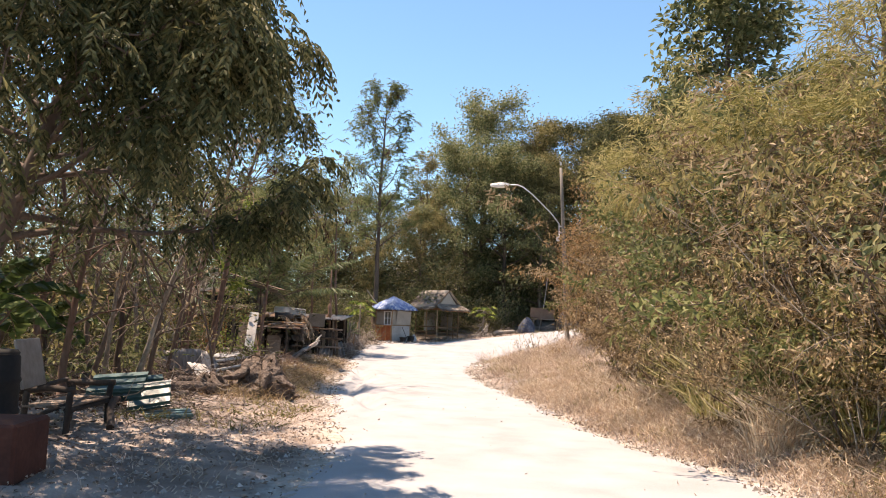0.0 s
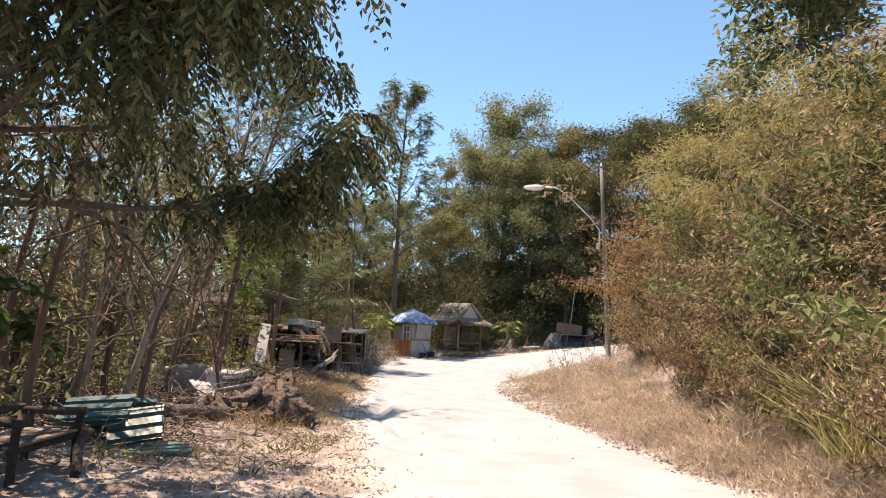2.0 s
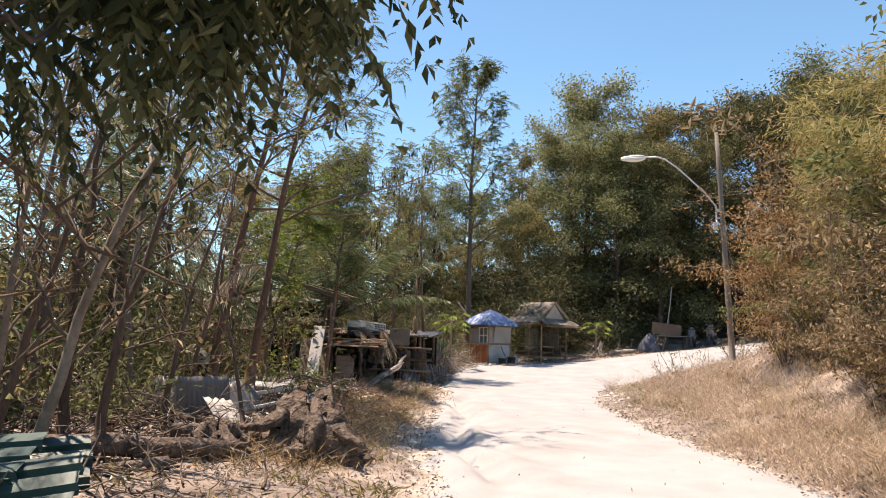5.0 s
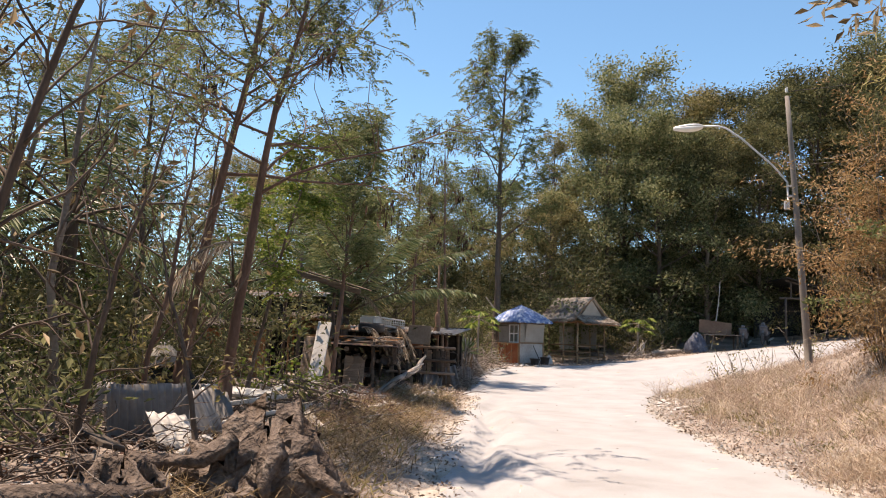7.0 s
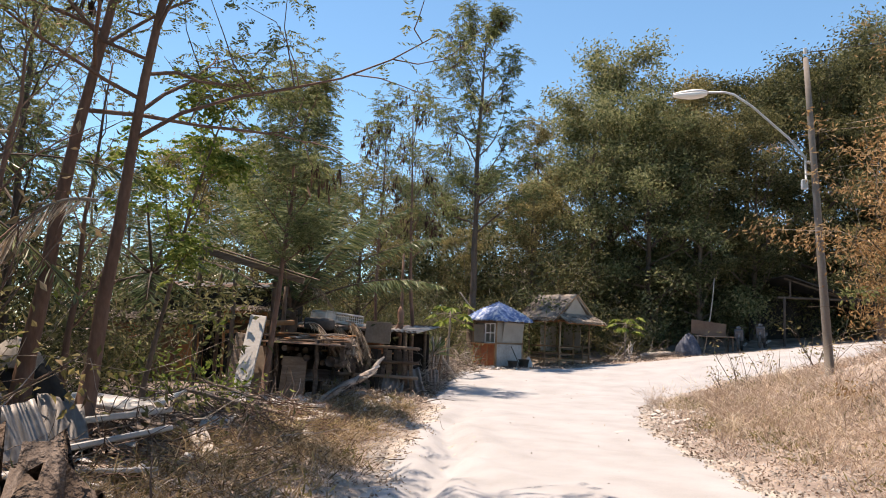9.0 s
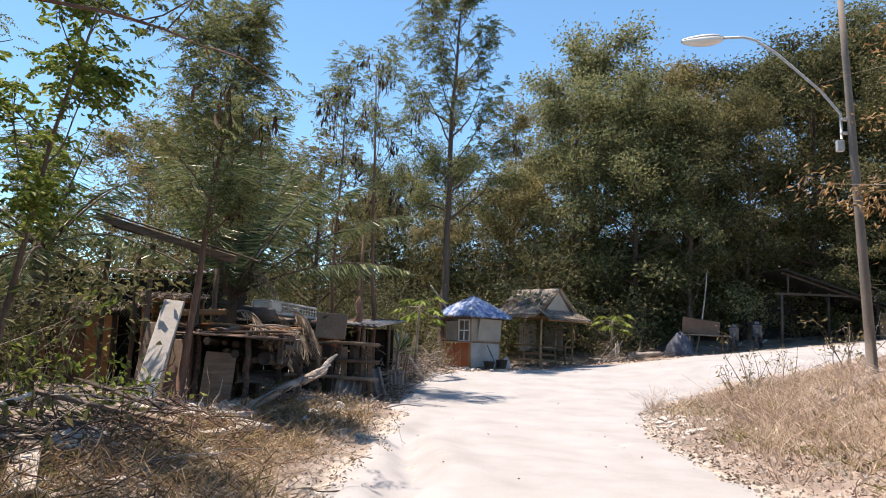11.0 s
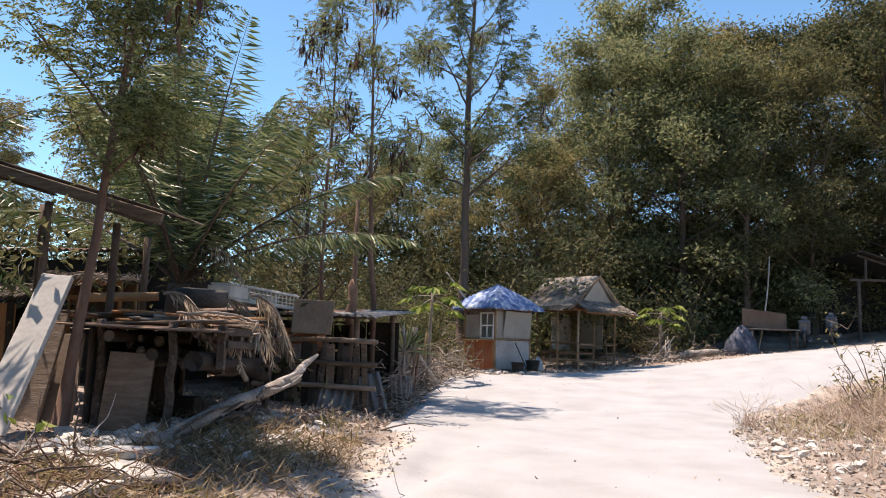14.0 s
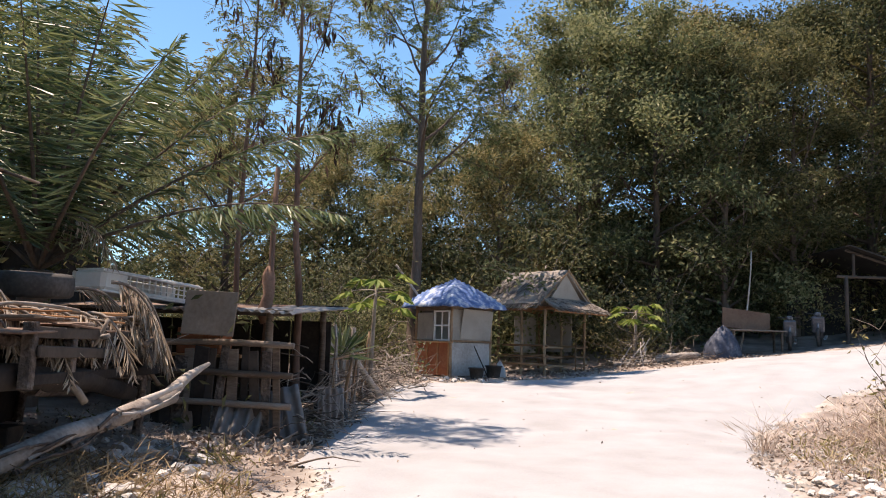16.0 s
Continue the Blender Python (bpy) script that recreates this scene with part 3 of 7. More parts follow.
# ---- booth with the tarpaulin roof ----
def build_booth():
    z0 = gz(-2.5, 41.0)
    e = empty("guard_booth", (-2.68, 41.5, z0), (0, 0, 45), "small bamboo booth under a faded blue tarpaulin roof", "booth")
    s, hw = 0.66, 1.72
    for x in (-s, s):
        for y in (-s, s):
            rod("post", (x, y, -0.1), (x, y, hw), 0.035, M["bamboo"], e, bend=0.01, seed=int(x * 10 + y * 3))
    # the orange-fronted face looks along local -x, the white one along -y
    box("counter_front", 0.03, 1.24, 0.78, (-s, 0, 0.41), M["orange"], e, label="orange-brown plywood counter front")
    for y in (-0.6, -0.2, 0.2, 0.6):
        box("batten", 0.03, 0.05, 0.78, (-s - 0.03, y, 0.41), M["newplank"], e)
    box("counter_top", 0.16, 1.36, 0.04, (-s - 0.03, 0, 0.82), M["newplank"], e)
    box("front_panel", 0.025, 0.60, 0.66, (-s, 0.32, 1.20), M["mat"], e, label="grey woven panel beside the window")
    for y in (-0.58, -0.04):
        box("window_frame", 0.05, 0.05, 0.74, (-s, y, 1.22), M["white"], e)
    for z in (0.87, 1.22, 1.57):
        box("window_frame", 0.05, 0.5, 0.04, (-s, -0.31, z), M["white"], e)
    box("window_frame", 0.04, 0.03, 0.7, (-s, -0.31, 1.22), M["white"], e)
    box("lintel", 0.05, 1.36, 0.10, (-s, 0, 1.64), M["plank"], e)
    box("lower_wall", 1.30, 0.03, 0.80, (0, -s, 0.42), M["paleboard"], e, label="dirty white lower wall board")
    box("upper_wall", 1.30, 0.03, 0.78, (0, -s, 1.24), M["mat"], e, label="grey split-bamboo wall panel")
    box("shutter", 1.02, 0.025, 0.74, (0.12, -s - 0.06, 1.26), M["mat"], e, turn=(7, 1.5, 0), label="hanging woven bamboo shutter")
    box("rail", 1.36, 0.05, 0.05, (0, -s - 0.03, 0.85), M["bamboo"], e)
    box("lintel", 1.36, 0.05, 0.10, (0, -s, 1.66), M["plank"], e)
    box("back_wall", 1.30, 0.03, 1.6, (0, s, 0.85), M["mat"], e)
    box("side_wall", 0.03, 1.30, 0.9, (s, 0, 0.45), M["mat"], e)
    rod("prop", (0.0, -s - 0.1, 0.75), (0.18, -s - 0.45, -0.03), 0.014, M["darkplank"], e)
    # sagging tarpaulin roof: a pyramid with creases and a ragged hem
    n = 25
    g = np.linspace(-1, 1, n)
    X, Y = np.meshgrid(g, g)
    r = np.maximum(abs(X), abs(Y))
    half = 0.98
    Z = hw + 0.02 + 0.72 * (1 - r) ** 0.92 - 0.03 * np.sin(r * 9) * r + 0.022 * wave(X, Y, 0.16, 3) - 0.12 * np.clip(r - 0.92, 0, 1) * 6
    V = np.stack([X * half * (1 + 0.03 * wave(X, Y, 0.2)), Y * half * (1 + 0.03 * wave(Y, X, 0.2, 2)), Z], -1).reshape(-1, 3)
    i = (np.arange(n - 1)[:, None] * n + np.arange(n - 1)[None]).reshape(-1)
    q = np.stack([i, i + 1, i + n + 1, i + n], -1)
    roof = link("roof", mesh_from("roof", V, 4, q, True), M["tarp"], e, "faded blue and silver tarpaulin roof")
    sol = roof.modifiers.new("thickness", "SOLIDIFY")
    sol.thickness = 0.012
    for a in range(4):
        c, s2 = math.cos(radians(45 + 90 * a)), math.sin(radians(45 + 90 * a))
        rod("rafter", (0, 0, hw + 0.66), (1.3 * c, 1.3 * s2, hw - 0.02), 0.018, M["bamboo"], e)
    for k, (x0, y0, x1, y1) in enumerate(((-.9, -.9, -.9, .9), (-.9, -.9, .9, -.9), (.9, -.9, .9, .9))):
        rod("eave_pole", (x0, y0, hw - 0.03), (x1, y1, hw - 0.03), 0.02, M["bamboo"], e, bend=0.01, seed=k)
    rod("roof_stick", (-0.4, 0.75, hw + 0.1), (-1.25, 0.85, hw + 1.0), 0.03, M["deadwood"], e)


# ---- thatched resting hut ----
def build_hut():
    ux, uy = 0.75, -0.66
    turn = math.degrees(math.atan2(uy, ux))
    cx, cy = 0.34 - ux * 0.85, 43.57 - uy * 0.85
    z0 = gz(cx, cy) - 0.02
    e = empty("resting_hut", (cx, cy, z0), (0, 0, turn), "open bamboo resting hut with a grey thatched gable roof", "hut")
    a, b, hw = 0.82, 0.92, 1.78
    for x in (-a, 0.0, a):
        for y in (-b, b):
            rod("post", (x, y, -0.15), (x, y, hw), 0.04, M["bamboo"], e, bend=0.012, seed=int(31 * x + 7 * y) % 97)
    for y in (-b, b):
        rod("beam", (-a - 0.3, y, hw), (a + 0.35, y, hw), 0.035, M["newplank"], e)
    for x in (-a, a):
        rod("beam", (x, -b - 0.3, hw + 0.03), (x, b + 0.3, hw + 0.03), 0.035, M["newplank"], e)
    # rails and a slatted bench round three sides
    for y in (-b, b):
        for z in (0.28, 0.52, 0.78):
            rod("rail", (-a - 0.1, y, z), (a + 0.1, y, z), 0.03, M["bamboo"], e, bend=0.012, seed=int(z * 100))
    for z in (0.28, 0.52, 0.78):
        rod("rail", (-a, -b, z), (-a, b, z), 0.03, M["bamboo"], e, bend=0.012, seed=int(z * 70))
        rod("rail", (a, -b - 0.1, z - 0.05), (a, -0.1, z - 0.05), 0.03, M["bamboo"], e, bend=0.012, seed=int(z * 60))
    for k in range(5):
        box("bench_slat", 1.7, 0.06, 0.025, (0, -b + 0.12 + 0.08 * k, 0.44), M["plank"], e)
        box("bench_slat", 0.06, 1.3, 0.025, (-a + 0.1 + 0.08 * k, 0.2, 0.45), M["plank"], e)
    box("back_panel", 0.03, 1.0, 1.05, (-a - 0.02, 0.3, 1.1), M["mat"], e, label="grey woven back panel")
    box("side_panel", 0.9, 0.03, 1.05, (-0.1, b + 0.03, 1.15), M["mat"], e, label="grey woven side panel")
    # ladder-like rack beside the post
    for z in (0.25, 0.5, 0.75):
        rod("rack_rung", (a, b - 0.02, z), (a + 0.02, b - 0.45, z), 0.02, M["bamboo"], e)
    rod("rack_rail", (a + 0.02, b - 0.45, -0.1), (a + 0.02, b - 0.45, 0.9), 0.022, M["bamboo"], e)
    # thatch: rows of straw on two slopes and on the lean-to skirt below the gable
    rng = np.random.default_rng(5)
    top, eave, over = 2.86, 1.98, 0.32
    roofs = (("roof_slope", -1), ("roof_slope", 1))
    for nm, sg in roofs:
        n = 9
        X, T = np.meshgrid(np.linspace(-a - 0.35, a + 0.1, 14), np.linspace(0, 1, n))
        Yv = sg * T * (b + over)
        Zv = top - (top - eave + 0.12) * T + 0.02 * wave(X, T, 0.3, sg) - 0.03 * np.sin(np.pi * T)
        V = np.stack([X, Yv, Zv], -1).reshape(-1, 3)
        i = (np.arange(n - 1)[:, None] * 14 + np.arange(13)[None]).reshape(-1)
        slope = link(nm, mesh_from(nm, V, 4, np.stack([i, i + 1, i + 15, i + 14], -1)), M["thatch"], e)
        slope.modifiers.new("thickness", "SOLIDIFY").thickness = 0.06
        lv = Leaves()
        m = 2600
        t, x = rng.random(m) ** 0.9, rng.uniform(-a - 0.38, a + 0.12, m)
        p = np.stack([x, sg * t * (b + over), top - (top - eave + 0.12) * t + 0.03], -1)
        d = np.stack([rng.normal(size=m) * 0.15, np.full(m, sg * (b + over)), np.full(m, -(top - eave)) + rng.normal(size=m) * 0.12], -1)
        lv.add(p, d, 0.20 + 0.18 * rng.random(m), 0.022, rng)
        link("thatch_straw", lv.mesh("thatch_straw"), M["thatch"], slope)
    # gable wall of woven mat, and its edge boards
    bm = bmesh.new()
    for x in (a + 0.02, a - 0.02):
        bm.verts.new((x, -b * 0.86, eave + 0.02)), bm.verts.new((x, b * 0.86, eave + 0.02)), bm.verts.new((x, 0, top - 0.08))
    bm.verts.ensure_lookup_table()
    v = bm.verts
    for f in ((0, 1, 2), (5, 4, 3), (0, 3, 4, 1), (1, 4, 5, 2), (2, 5, 3, 0)):
        bm.faces.new([v[k] for k in f])
    part("gable_wall", bm, M["mat"], e, "grey-brown woven gable")
    for sg in (-1, 1):
        rod("barge_pole", (a + 0.1, 0, top + 0.02), (a + 0.1, sg * (b + over), eave - 0.08), 0.03, M["bamboo"], e)
    X, T = np.meshgrid(np.linspace(-b - over, b + over, 14), np.linspace(0, 1, 6))
    V = np.stack([a - 0.05 + T * 0.62, X * (0.86 + 0.14 * T), eave + 0.10 - 0.33 * T + 0.015 * wave(X, T, 0.25)], -1).reshape(-1, 3)
    i = (np.arange(5)[:, None] * 14 + np.arange(13)[None]).reshape(-1)
    skirt = link("roof_skirt", mesh_from("roof_skirt", V, 4, np.stack([i, i + 1, i + 15, i + 14], -1)), M["thatch"], e, "thatched skirt below the gable")
    skirt.modifiers.new("thickness", "SOLIDIFY").thickness = 0.05
    lv = Leaves()
    m = 1600
    t, x = rng.random(m), rng.uniform(-1, 1, m)
    p = np.stack([a - 0.05 + t * 0.62, x * (b + over) * (0.86 + 0.14 * t), eave + 0.13 - 0.33 * t], -1)
    lv.add(p, np.stack([np.full(m, 1.0), 0.15 * rng.normal(size=m), -0.5 + 0.15 * rng.normal(size=m)], -1), 0.22, 0.022, rng)
    link("thatch_straw", lv.mesh("thatch_straw"), M["thatch"], skirt)
    for k in range(9):
        y = -1.1 + 2.2 * k / 8
        rod("rafter", (a - 0.05, y * 0.85, eave + 0.05), (a + 0.55, y, eave - 0.26), 0.016, M["newplank"], e)
    rod("skirt_pole", (a + 0.55, -b - over, eave - 0.28), (a + 0.55, b + over, eave - 0.28), 0.028, M["newplank"], e)


# ---- street lamp ----
def build_lamp():
    e = empty("street_lamp", (4.85, 28.9, gz(4.85, 28.9) - 0.3), (0, 0, 0), "concrete street lamp pole with a curved steel arm", "street lamp")
    zb = e.location.z
    rod("pole", (0, 0, 0), (-0.40, 0, 7.5 - zb), 0.095, M["pole"], e, r2=0.055, sides=10)
    P = np.array([(-0.40, 0.08, 4.85), (-0.42, 0.05, 5.30), (-0.75, 0.05, 5.72), (-1.5, 0.1, 6.45), (-1.85, 0.15, 6.72), (-2.05, 0.2, 6.80), (-2.45, 0.3, 6.82)]) - np.array([0, 0, zb])
    link("arm", tube_mesh("arm", P, 0.025, 8), M["steel"], e, "curved galvanised arm")
    for z in (4.95, 5.2):
        box("bracket", 0.2, 0.1, 0.04, (-0.33, 0.04, z - zb), M["steel"], e)
    box("control_box", 0.12, 0.1, 0.2, (-0.44, 0.06, 4.72 - zb), M["steel"], e)
    # lamp head: a flattened drop, with a milky cover beneath
    n, k = 12, 9
    T, A = np.meshgrid(np.linspace(0, 1, k), np.linspace(0, 2 * np.pi, n, endpoint=False), indexing="ij")
    wid = 0.135 * np.sin(np.pi * np.clip(0.08 + 0.86 * T ** 0.8, 0, 1)) ** 0.7 + 0.012
    head = []
    for top, low in ((0.6, 0.0), (0.0, 0.85)):
        zz = np.where(np.sin(A) > 0, np.sin(A) * top, np.sin(A) * low) * wid
        head.append(np.stack([-2.4 - 0.72 * T, 0.3 + 0.10 * T + np.cos(A) * wid, 6.82 - zb + zz - 0.02 * T], -1).reshape(-1, 3))
    i = np.arange(k - 1)[:, None] * n
    j = np.arange(n)[None]
    q = np.stack([i + j, i + (j + 1) % n, i + n + (j + 1) % n, i + n + j], -1).reshape(-1, 4)
    hd = link("lamp_head", mesh_from("lamp_head", head[0], 4, q, True), M["steel"], e, "grey cobra-head lamp housing")
    link("lamp_cover", mesh_from("lamp_cover", head[1] - np.array([0, 0, 0.004]), 4, q, True), M["lens"], hd, "milky white lamp cover")
    box("insulator", 0.06, 0.06, 0.12, (-0.41, 0, 7.66 - zb), M["white"], e)
    a0, b0 = np.array([4.44, 28.9, 7.62]), np.array([16.0, 24.0, 9.2])
    t = np.linspace(0, 1, 24)[:, None]
    path = a0 + (b0 - a0) * t - np.array([0, 0, 2.0]) * t * (1 - t)
    tagged(link("power_cable", tube_mesh("power_cable", path, 0.009, 5), M["rubber"]), "thin black power cable strung from the lamp pole", "cable")


build_booth()
build_hut()
build_lamp()


# ---- kinds of tree ----
def pinnate(h, r0, n, spread=2.2, clear=0.4, limbs=12, up=0.7, lean=(0, 0), shape="round", pods=0, pairs=8, rib=0.30, leaf=0.07, leaf_w=0.02, droop=0.35, subs=4, hang=0.3, angle=0.6, wob=0.12, floor=0.0, bias=0.0):
    def build(rng):
        tb, P, D = skeleton(rng, h, r0, lean, clear, limbs, spread, up, subs, shape=shape, wob=wob)
        lv = Leaves()
        keep = P[:, 2] > floor
        P, D = P[keep], D[keep]
        w = np.exp(bias * P[:, 0])
        i = rng.choice(len(P), n, p=w / w.sum())
        p = P[i] + 0.10 * rng.normal(size=(n, 3))
        d = D[i] * 0.5 + rng.normal(size=(n, 3)) * np.array([1, 1, 0.45])
        lv.spray(p, d, rib * (0.7 + 0.6 * rng.random(n)), pairs, leaf, leaf_w, droop, rng, angle, hang)
        more = []
        if pods:
            pv = Leaves()
            c = P[rng.integers(0, len(P), max(3, pods // 14))]
            j = rng.integers(0, len(c), pods)
            pv.add(c[j] + rng.normal(size=(pods, 3)) * np.array([0.10, 0.10, 0.14]), rng.normal(size=(pods, 3)) * 0.25 + np.array([0, 0, -1]), 0.26, 0.05, rng)
            more.append(("hanging_foliage", pv, M["leaf_pod"]))
        return tb, lv, more
    return build


def broad(h, r0, n, spread=3.0, clear=0.25, limbs=20, up=0.4, leaf=0.20, leaf_w=0.10, sigma=0.32, droop=0.3, lean=(0, 0), shape="round", subs=5, dry=0, rnd=0.7, flat=0.6, tufts=0):
    def build(rng):
        tb, P, D = skeleton(rng, h, r0, lean, clear, limbs, spread, up, subs, shape=shape)
        lv = Leaves()
        clump_leaves(lv, rng, P, D, n, sigma, leaf, leaf_w, droop, rnd=rnd, flat=flat, tufts=tufts)
        more = []
        if dry:
            dv = Leaves()
            c = P[rng.integers(0, len(P), max(4, len(P) // 12))]
            clump_leaves(dv, rng, c, np.tile([[0.0, 0.0, -1.0]], (len(c), 1)), dry, sigma * 1.2, leaf * 0.9, leaf_w * 0.6, 0.5)
            more.append(("dry_foliage", dv, M["leaf_brown"]))
        return tb, lv, more
    return build


def bamboo(h, n, culms=12, reach=2.2, toward=(-1.0, 0.0), leaf=0.19, leaf_w=0.026, low=0.15, base=0.45, dry=0):
    def build(rng):
        tb, lv, P, D = Tubes(), Leaves(), [], []
        for k in range(culms):
            a = rng.uniform(0, 2 * np.pi)
            d = unit(np.array([math.cos(a), math.sin(a)]) * 0.75 + np.array(toward) * (0.4 + 0.6 * rng.random()))
            hh, rr = h * rng.uniform(0.6, 1.08), reach * rng.uniform(0.35, 1.15)
            t = np.linspace(0, 1, 14)
            path = np.stack([base * math.cos(a) * 0.9 + d[0] * rr * t ** 2.2, base * math.sin(a) * 0.9 + d[1] * rr * t ** 2.2, hh * (t - 0.20 * t ** 4)], 1)
            path += 0.04 * rng.normal(size=path.shape) * t[:, None]
            tb.add(path, 0.022 * (1 - 0.88 * t) + 0.003, 5, False)
            for j in range(18):
                u = low + (1 - low) * rng.random() ** 0.8
                q0 = np.array([np.interp(u, t, path[:, c]) for c in range(3)])
                bp = branch_path(rng, q0, np.array([rng.normal(), rng.normal(), 0.45]) + 0.4 * np.array([*d, 0]), 0.45 + 0.8 * (1 - u * 0.5) * rng.random(), 5, 0.15, -0.10)
                tb.add(bp, np.linspace(0.005, 0.002, 5), 3, False)
                P.append(bp[1:])
                D.append(np.diff(bp, axis=0))
        P, D = np.concatenate(P), unit(np.concatenate(D))
        clump_leaves(lv, rng, P, D, n, 0.17, leaf, leaf_w, 0.55, 0.7, 0.55, 0.3, len(P) // 3)
        more = []
        if dry:
            dv = Leaves()
            low_p = P[P[:, 2] < h * 0.55]
            clump_leaves(dv, rng, low_p, np.tile([[0.0, 0.0, -1.0]], (len(low_p), 1)), dry, 0.25, 0.13, 0.026, 0.6)
            more.append(("dry_foliage", dv, M["leaf_brown"]))
        return tb, lv, more
    return build


def bush(h, n, stems=9, spread=1.2, leaf=0.10, leaf_w=0.05, sigma=0.14, droop=0.3, twigs=5):
    def build(rng):
        tb, lv, P, D = Tubes(), Leaves(), [], []
        for k in range(stems):
            a = k * 2.4 + rng.normal() * 0.3
            d = np.array([math.cos(a) * rng.random() * 1.1, math.sin(a) * rng.random() * 1.1, 1.0])
            p = branch_path(rng, (0.15 * math.cos(a), 0.15 * math.sin(a), 0), d, h * rng.uniform(0.6, 1.1), 7, 0.16, 0.0)
            p[:, :2] *= spread
            tb.add(p, np.linspace(0.014, 0.003, 7), 4, False)
            for s in range(twigs):
                q = branch_path(rng, p[rng.integers(1, 7)], rng.normal(size=3) + np.array([0, 0, 0.4]), h * 0.28, 4, 0.2, -0.03)
                tb.add(q, np.linspace(0.005, 0.002, 4), 3, False)
                P.append(q)
                D.append(np.gradient(q, axis=0))
        P, D = np.concatenate(P), unit(np.concatenate(D))
        clump_leaves(lv, rng, P, D, n, sigma * 1.25, leaf, leaf_w, droop, flat=0.4, tufts=len(P) // 3)
        return tb, lv, []
    return build


def bare(h, r0, lean=(0, 0), limbs=12, spread=1.4, clear=0.25, n=120, up=0.9, subs=4):
    """A mostly leafless sapling with a few dry leaves."""
    def build(rng):
        tb, P, D = skeleton(rng, h, r0, lean, clear, limbs, spread, up, subs, wob=0.18, trunk_wob=0.10, twig_r=0.004)
        lv = Leaves()
        clump_leaves(lv, rng, P, D, n, 0.08, 0.13, 0.045, 0.6)
        return tb, lv, []
    return build


def palm(h, r0, fronds, length, top=1.4, low=0.1, leaf=0.6, pairs=60, width=0.032, extra=()):
    """Feather palm: the upper fronds stand, the lower ones arch over; extra: (azimuth, elevation) of single fronds."""
    def build(rng):
        tb, lv = Tubes(), Leaves()
        t = np.linspace(0, 1, 9)[:, None]
        trunk = np.concatenate([0.1 * t ** 2, 0.05 * np.sin(3 * t), t * h], 1)
        tb.add(trunk, r0 * (1.25 - 0.3 * t[:, 0]), 9, True, 0.06, rng)
        a = np.concatenate([np.arange(fronds) * 2.4 + rng.normal(size=fronds) * 0.25, [x[0] for x in extra]])
        e = np.concatenate([np.linspace(top, low, fronds), [x[1] for x in extra]])
        n = len(a)
        d = np.stack([np.cos(a) * np.cos(e), np.sin(a) * np.cos(e), np.sin(e)], 1)
        p = np.tile(trunk[-1], (n, 1)) + d * 0.1
        L = length * (0.85 + 0.3 * rng.random(n))
        c = lv.spray(p, d, L, pairs, leaf, width, 0.08 + 0.26 * np.cos(e), rng, 0.55, 0.5)
        for k in range(n):
            rib = np.concatenate([p[k][None] - d[k] * 0.25, c[k][::4], c[k][-1:]])
            tb.add(rib, 0.004 + 0.034 * np.linspace(1, 0, len(rib)) ** 1.5, 5, False)
        return tb, lv, []
    return build


def papaya(h, n=9, leaf=0.42):
    def build(rng):
        tb, lv = Tubes(), Leaves()
        t = np.linspace(0, 1, 6)[:, None]
        tb.add(np.concatenate([0.05 * t ** 2, 0.02 * t, h * t], 1), 0.045 * (1.2 - 0.5 * t[:, 0]), 7)
        for k in range(n):
            a, e = k * 2.4, 0.6 - 1.0 * k / n
            d = np.array([math.cos(a) * math.cos(e), math.sin(a) * math.cos(e), math.sin(e)])
            q = branch_path(rng, (0.05, 0.02, h * (1 - 0.08 * k / n)), d, 0.55, 5, 0.03, -0.08)
            tb.add(q, np.linspace(0.012, 0.006, 5), 4, False)
            fan = np.linspace(-1.9, 1.9, 9)
            fwd = unit(np.array([d[0], d[1], -0.25]))
            side = unit(np.cross(fwd, [0, 0, 1.0]))
            dd = np.cos(fan)[:, None] * fwd + np.sin(fan)[:, None] * side + np.array([0, 0, -0.35])
            lv.add(np.tile(q[-1], (9, 1)), dd, leaf * (1.0 - 0.25 * abs(fan) / 1.9), 0.12, rng)
        return tb, lv, []
    return build


def rosette(n, leaf, w, up=0.8, stem=0.5):
    """Sword-leaved plant on a short stem."""
    def build(rng):
        tb, lv = Tubes(), Leaves()
        tb.add(np.array([(0, 0, 0), (0.01, 0, stem * 0.5), (0, 0.01, stem)]), (0.06, 0.05, 0.05), 7)
        a, e = np.arange(n) * 2.4, np.linspace(1.35, -0.2, n) * up
        d = np.stack([np.cos(a) * np.cos(e), np.sin(a) * np.cos(e), np.sin(e)], 1)
        lv.add(np.tile([0, 0, stem], (n, 1)) + 0.02 * rng.normal(size=(n, 3)), d, leaf * (0.8 + 0.4 * rng.random(n)), w, rng)
        return tb, lv, []
    return build


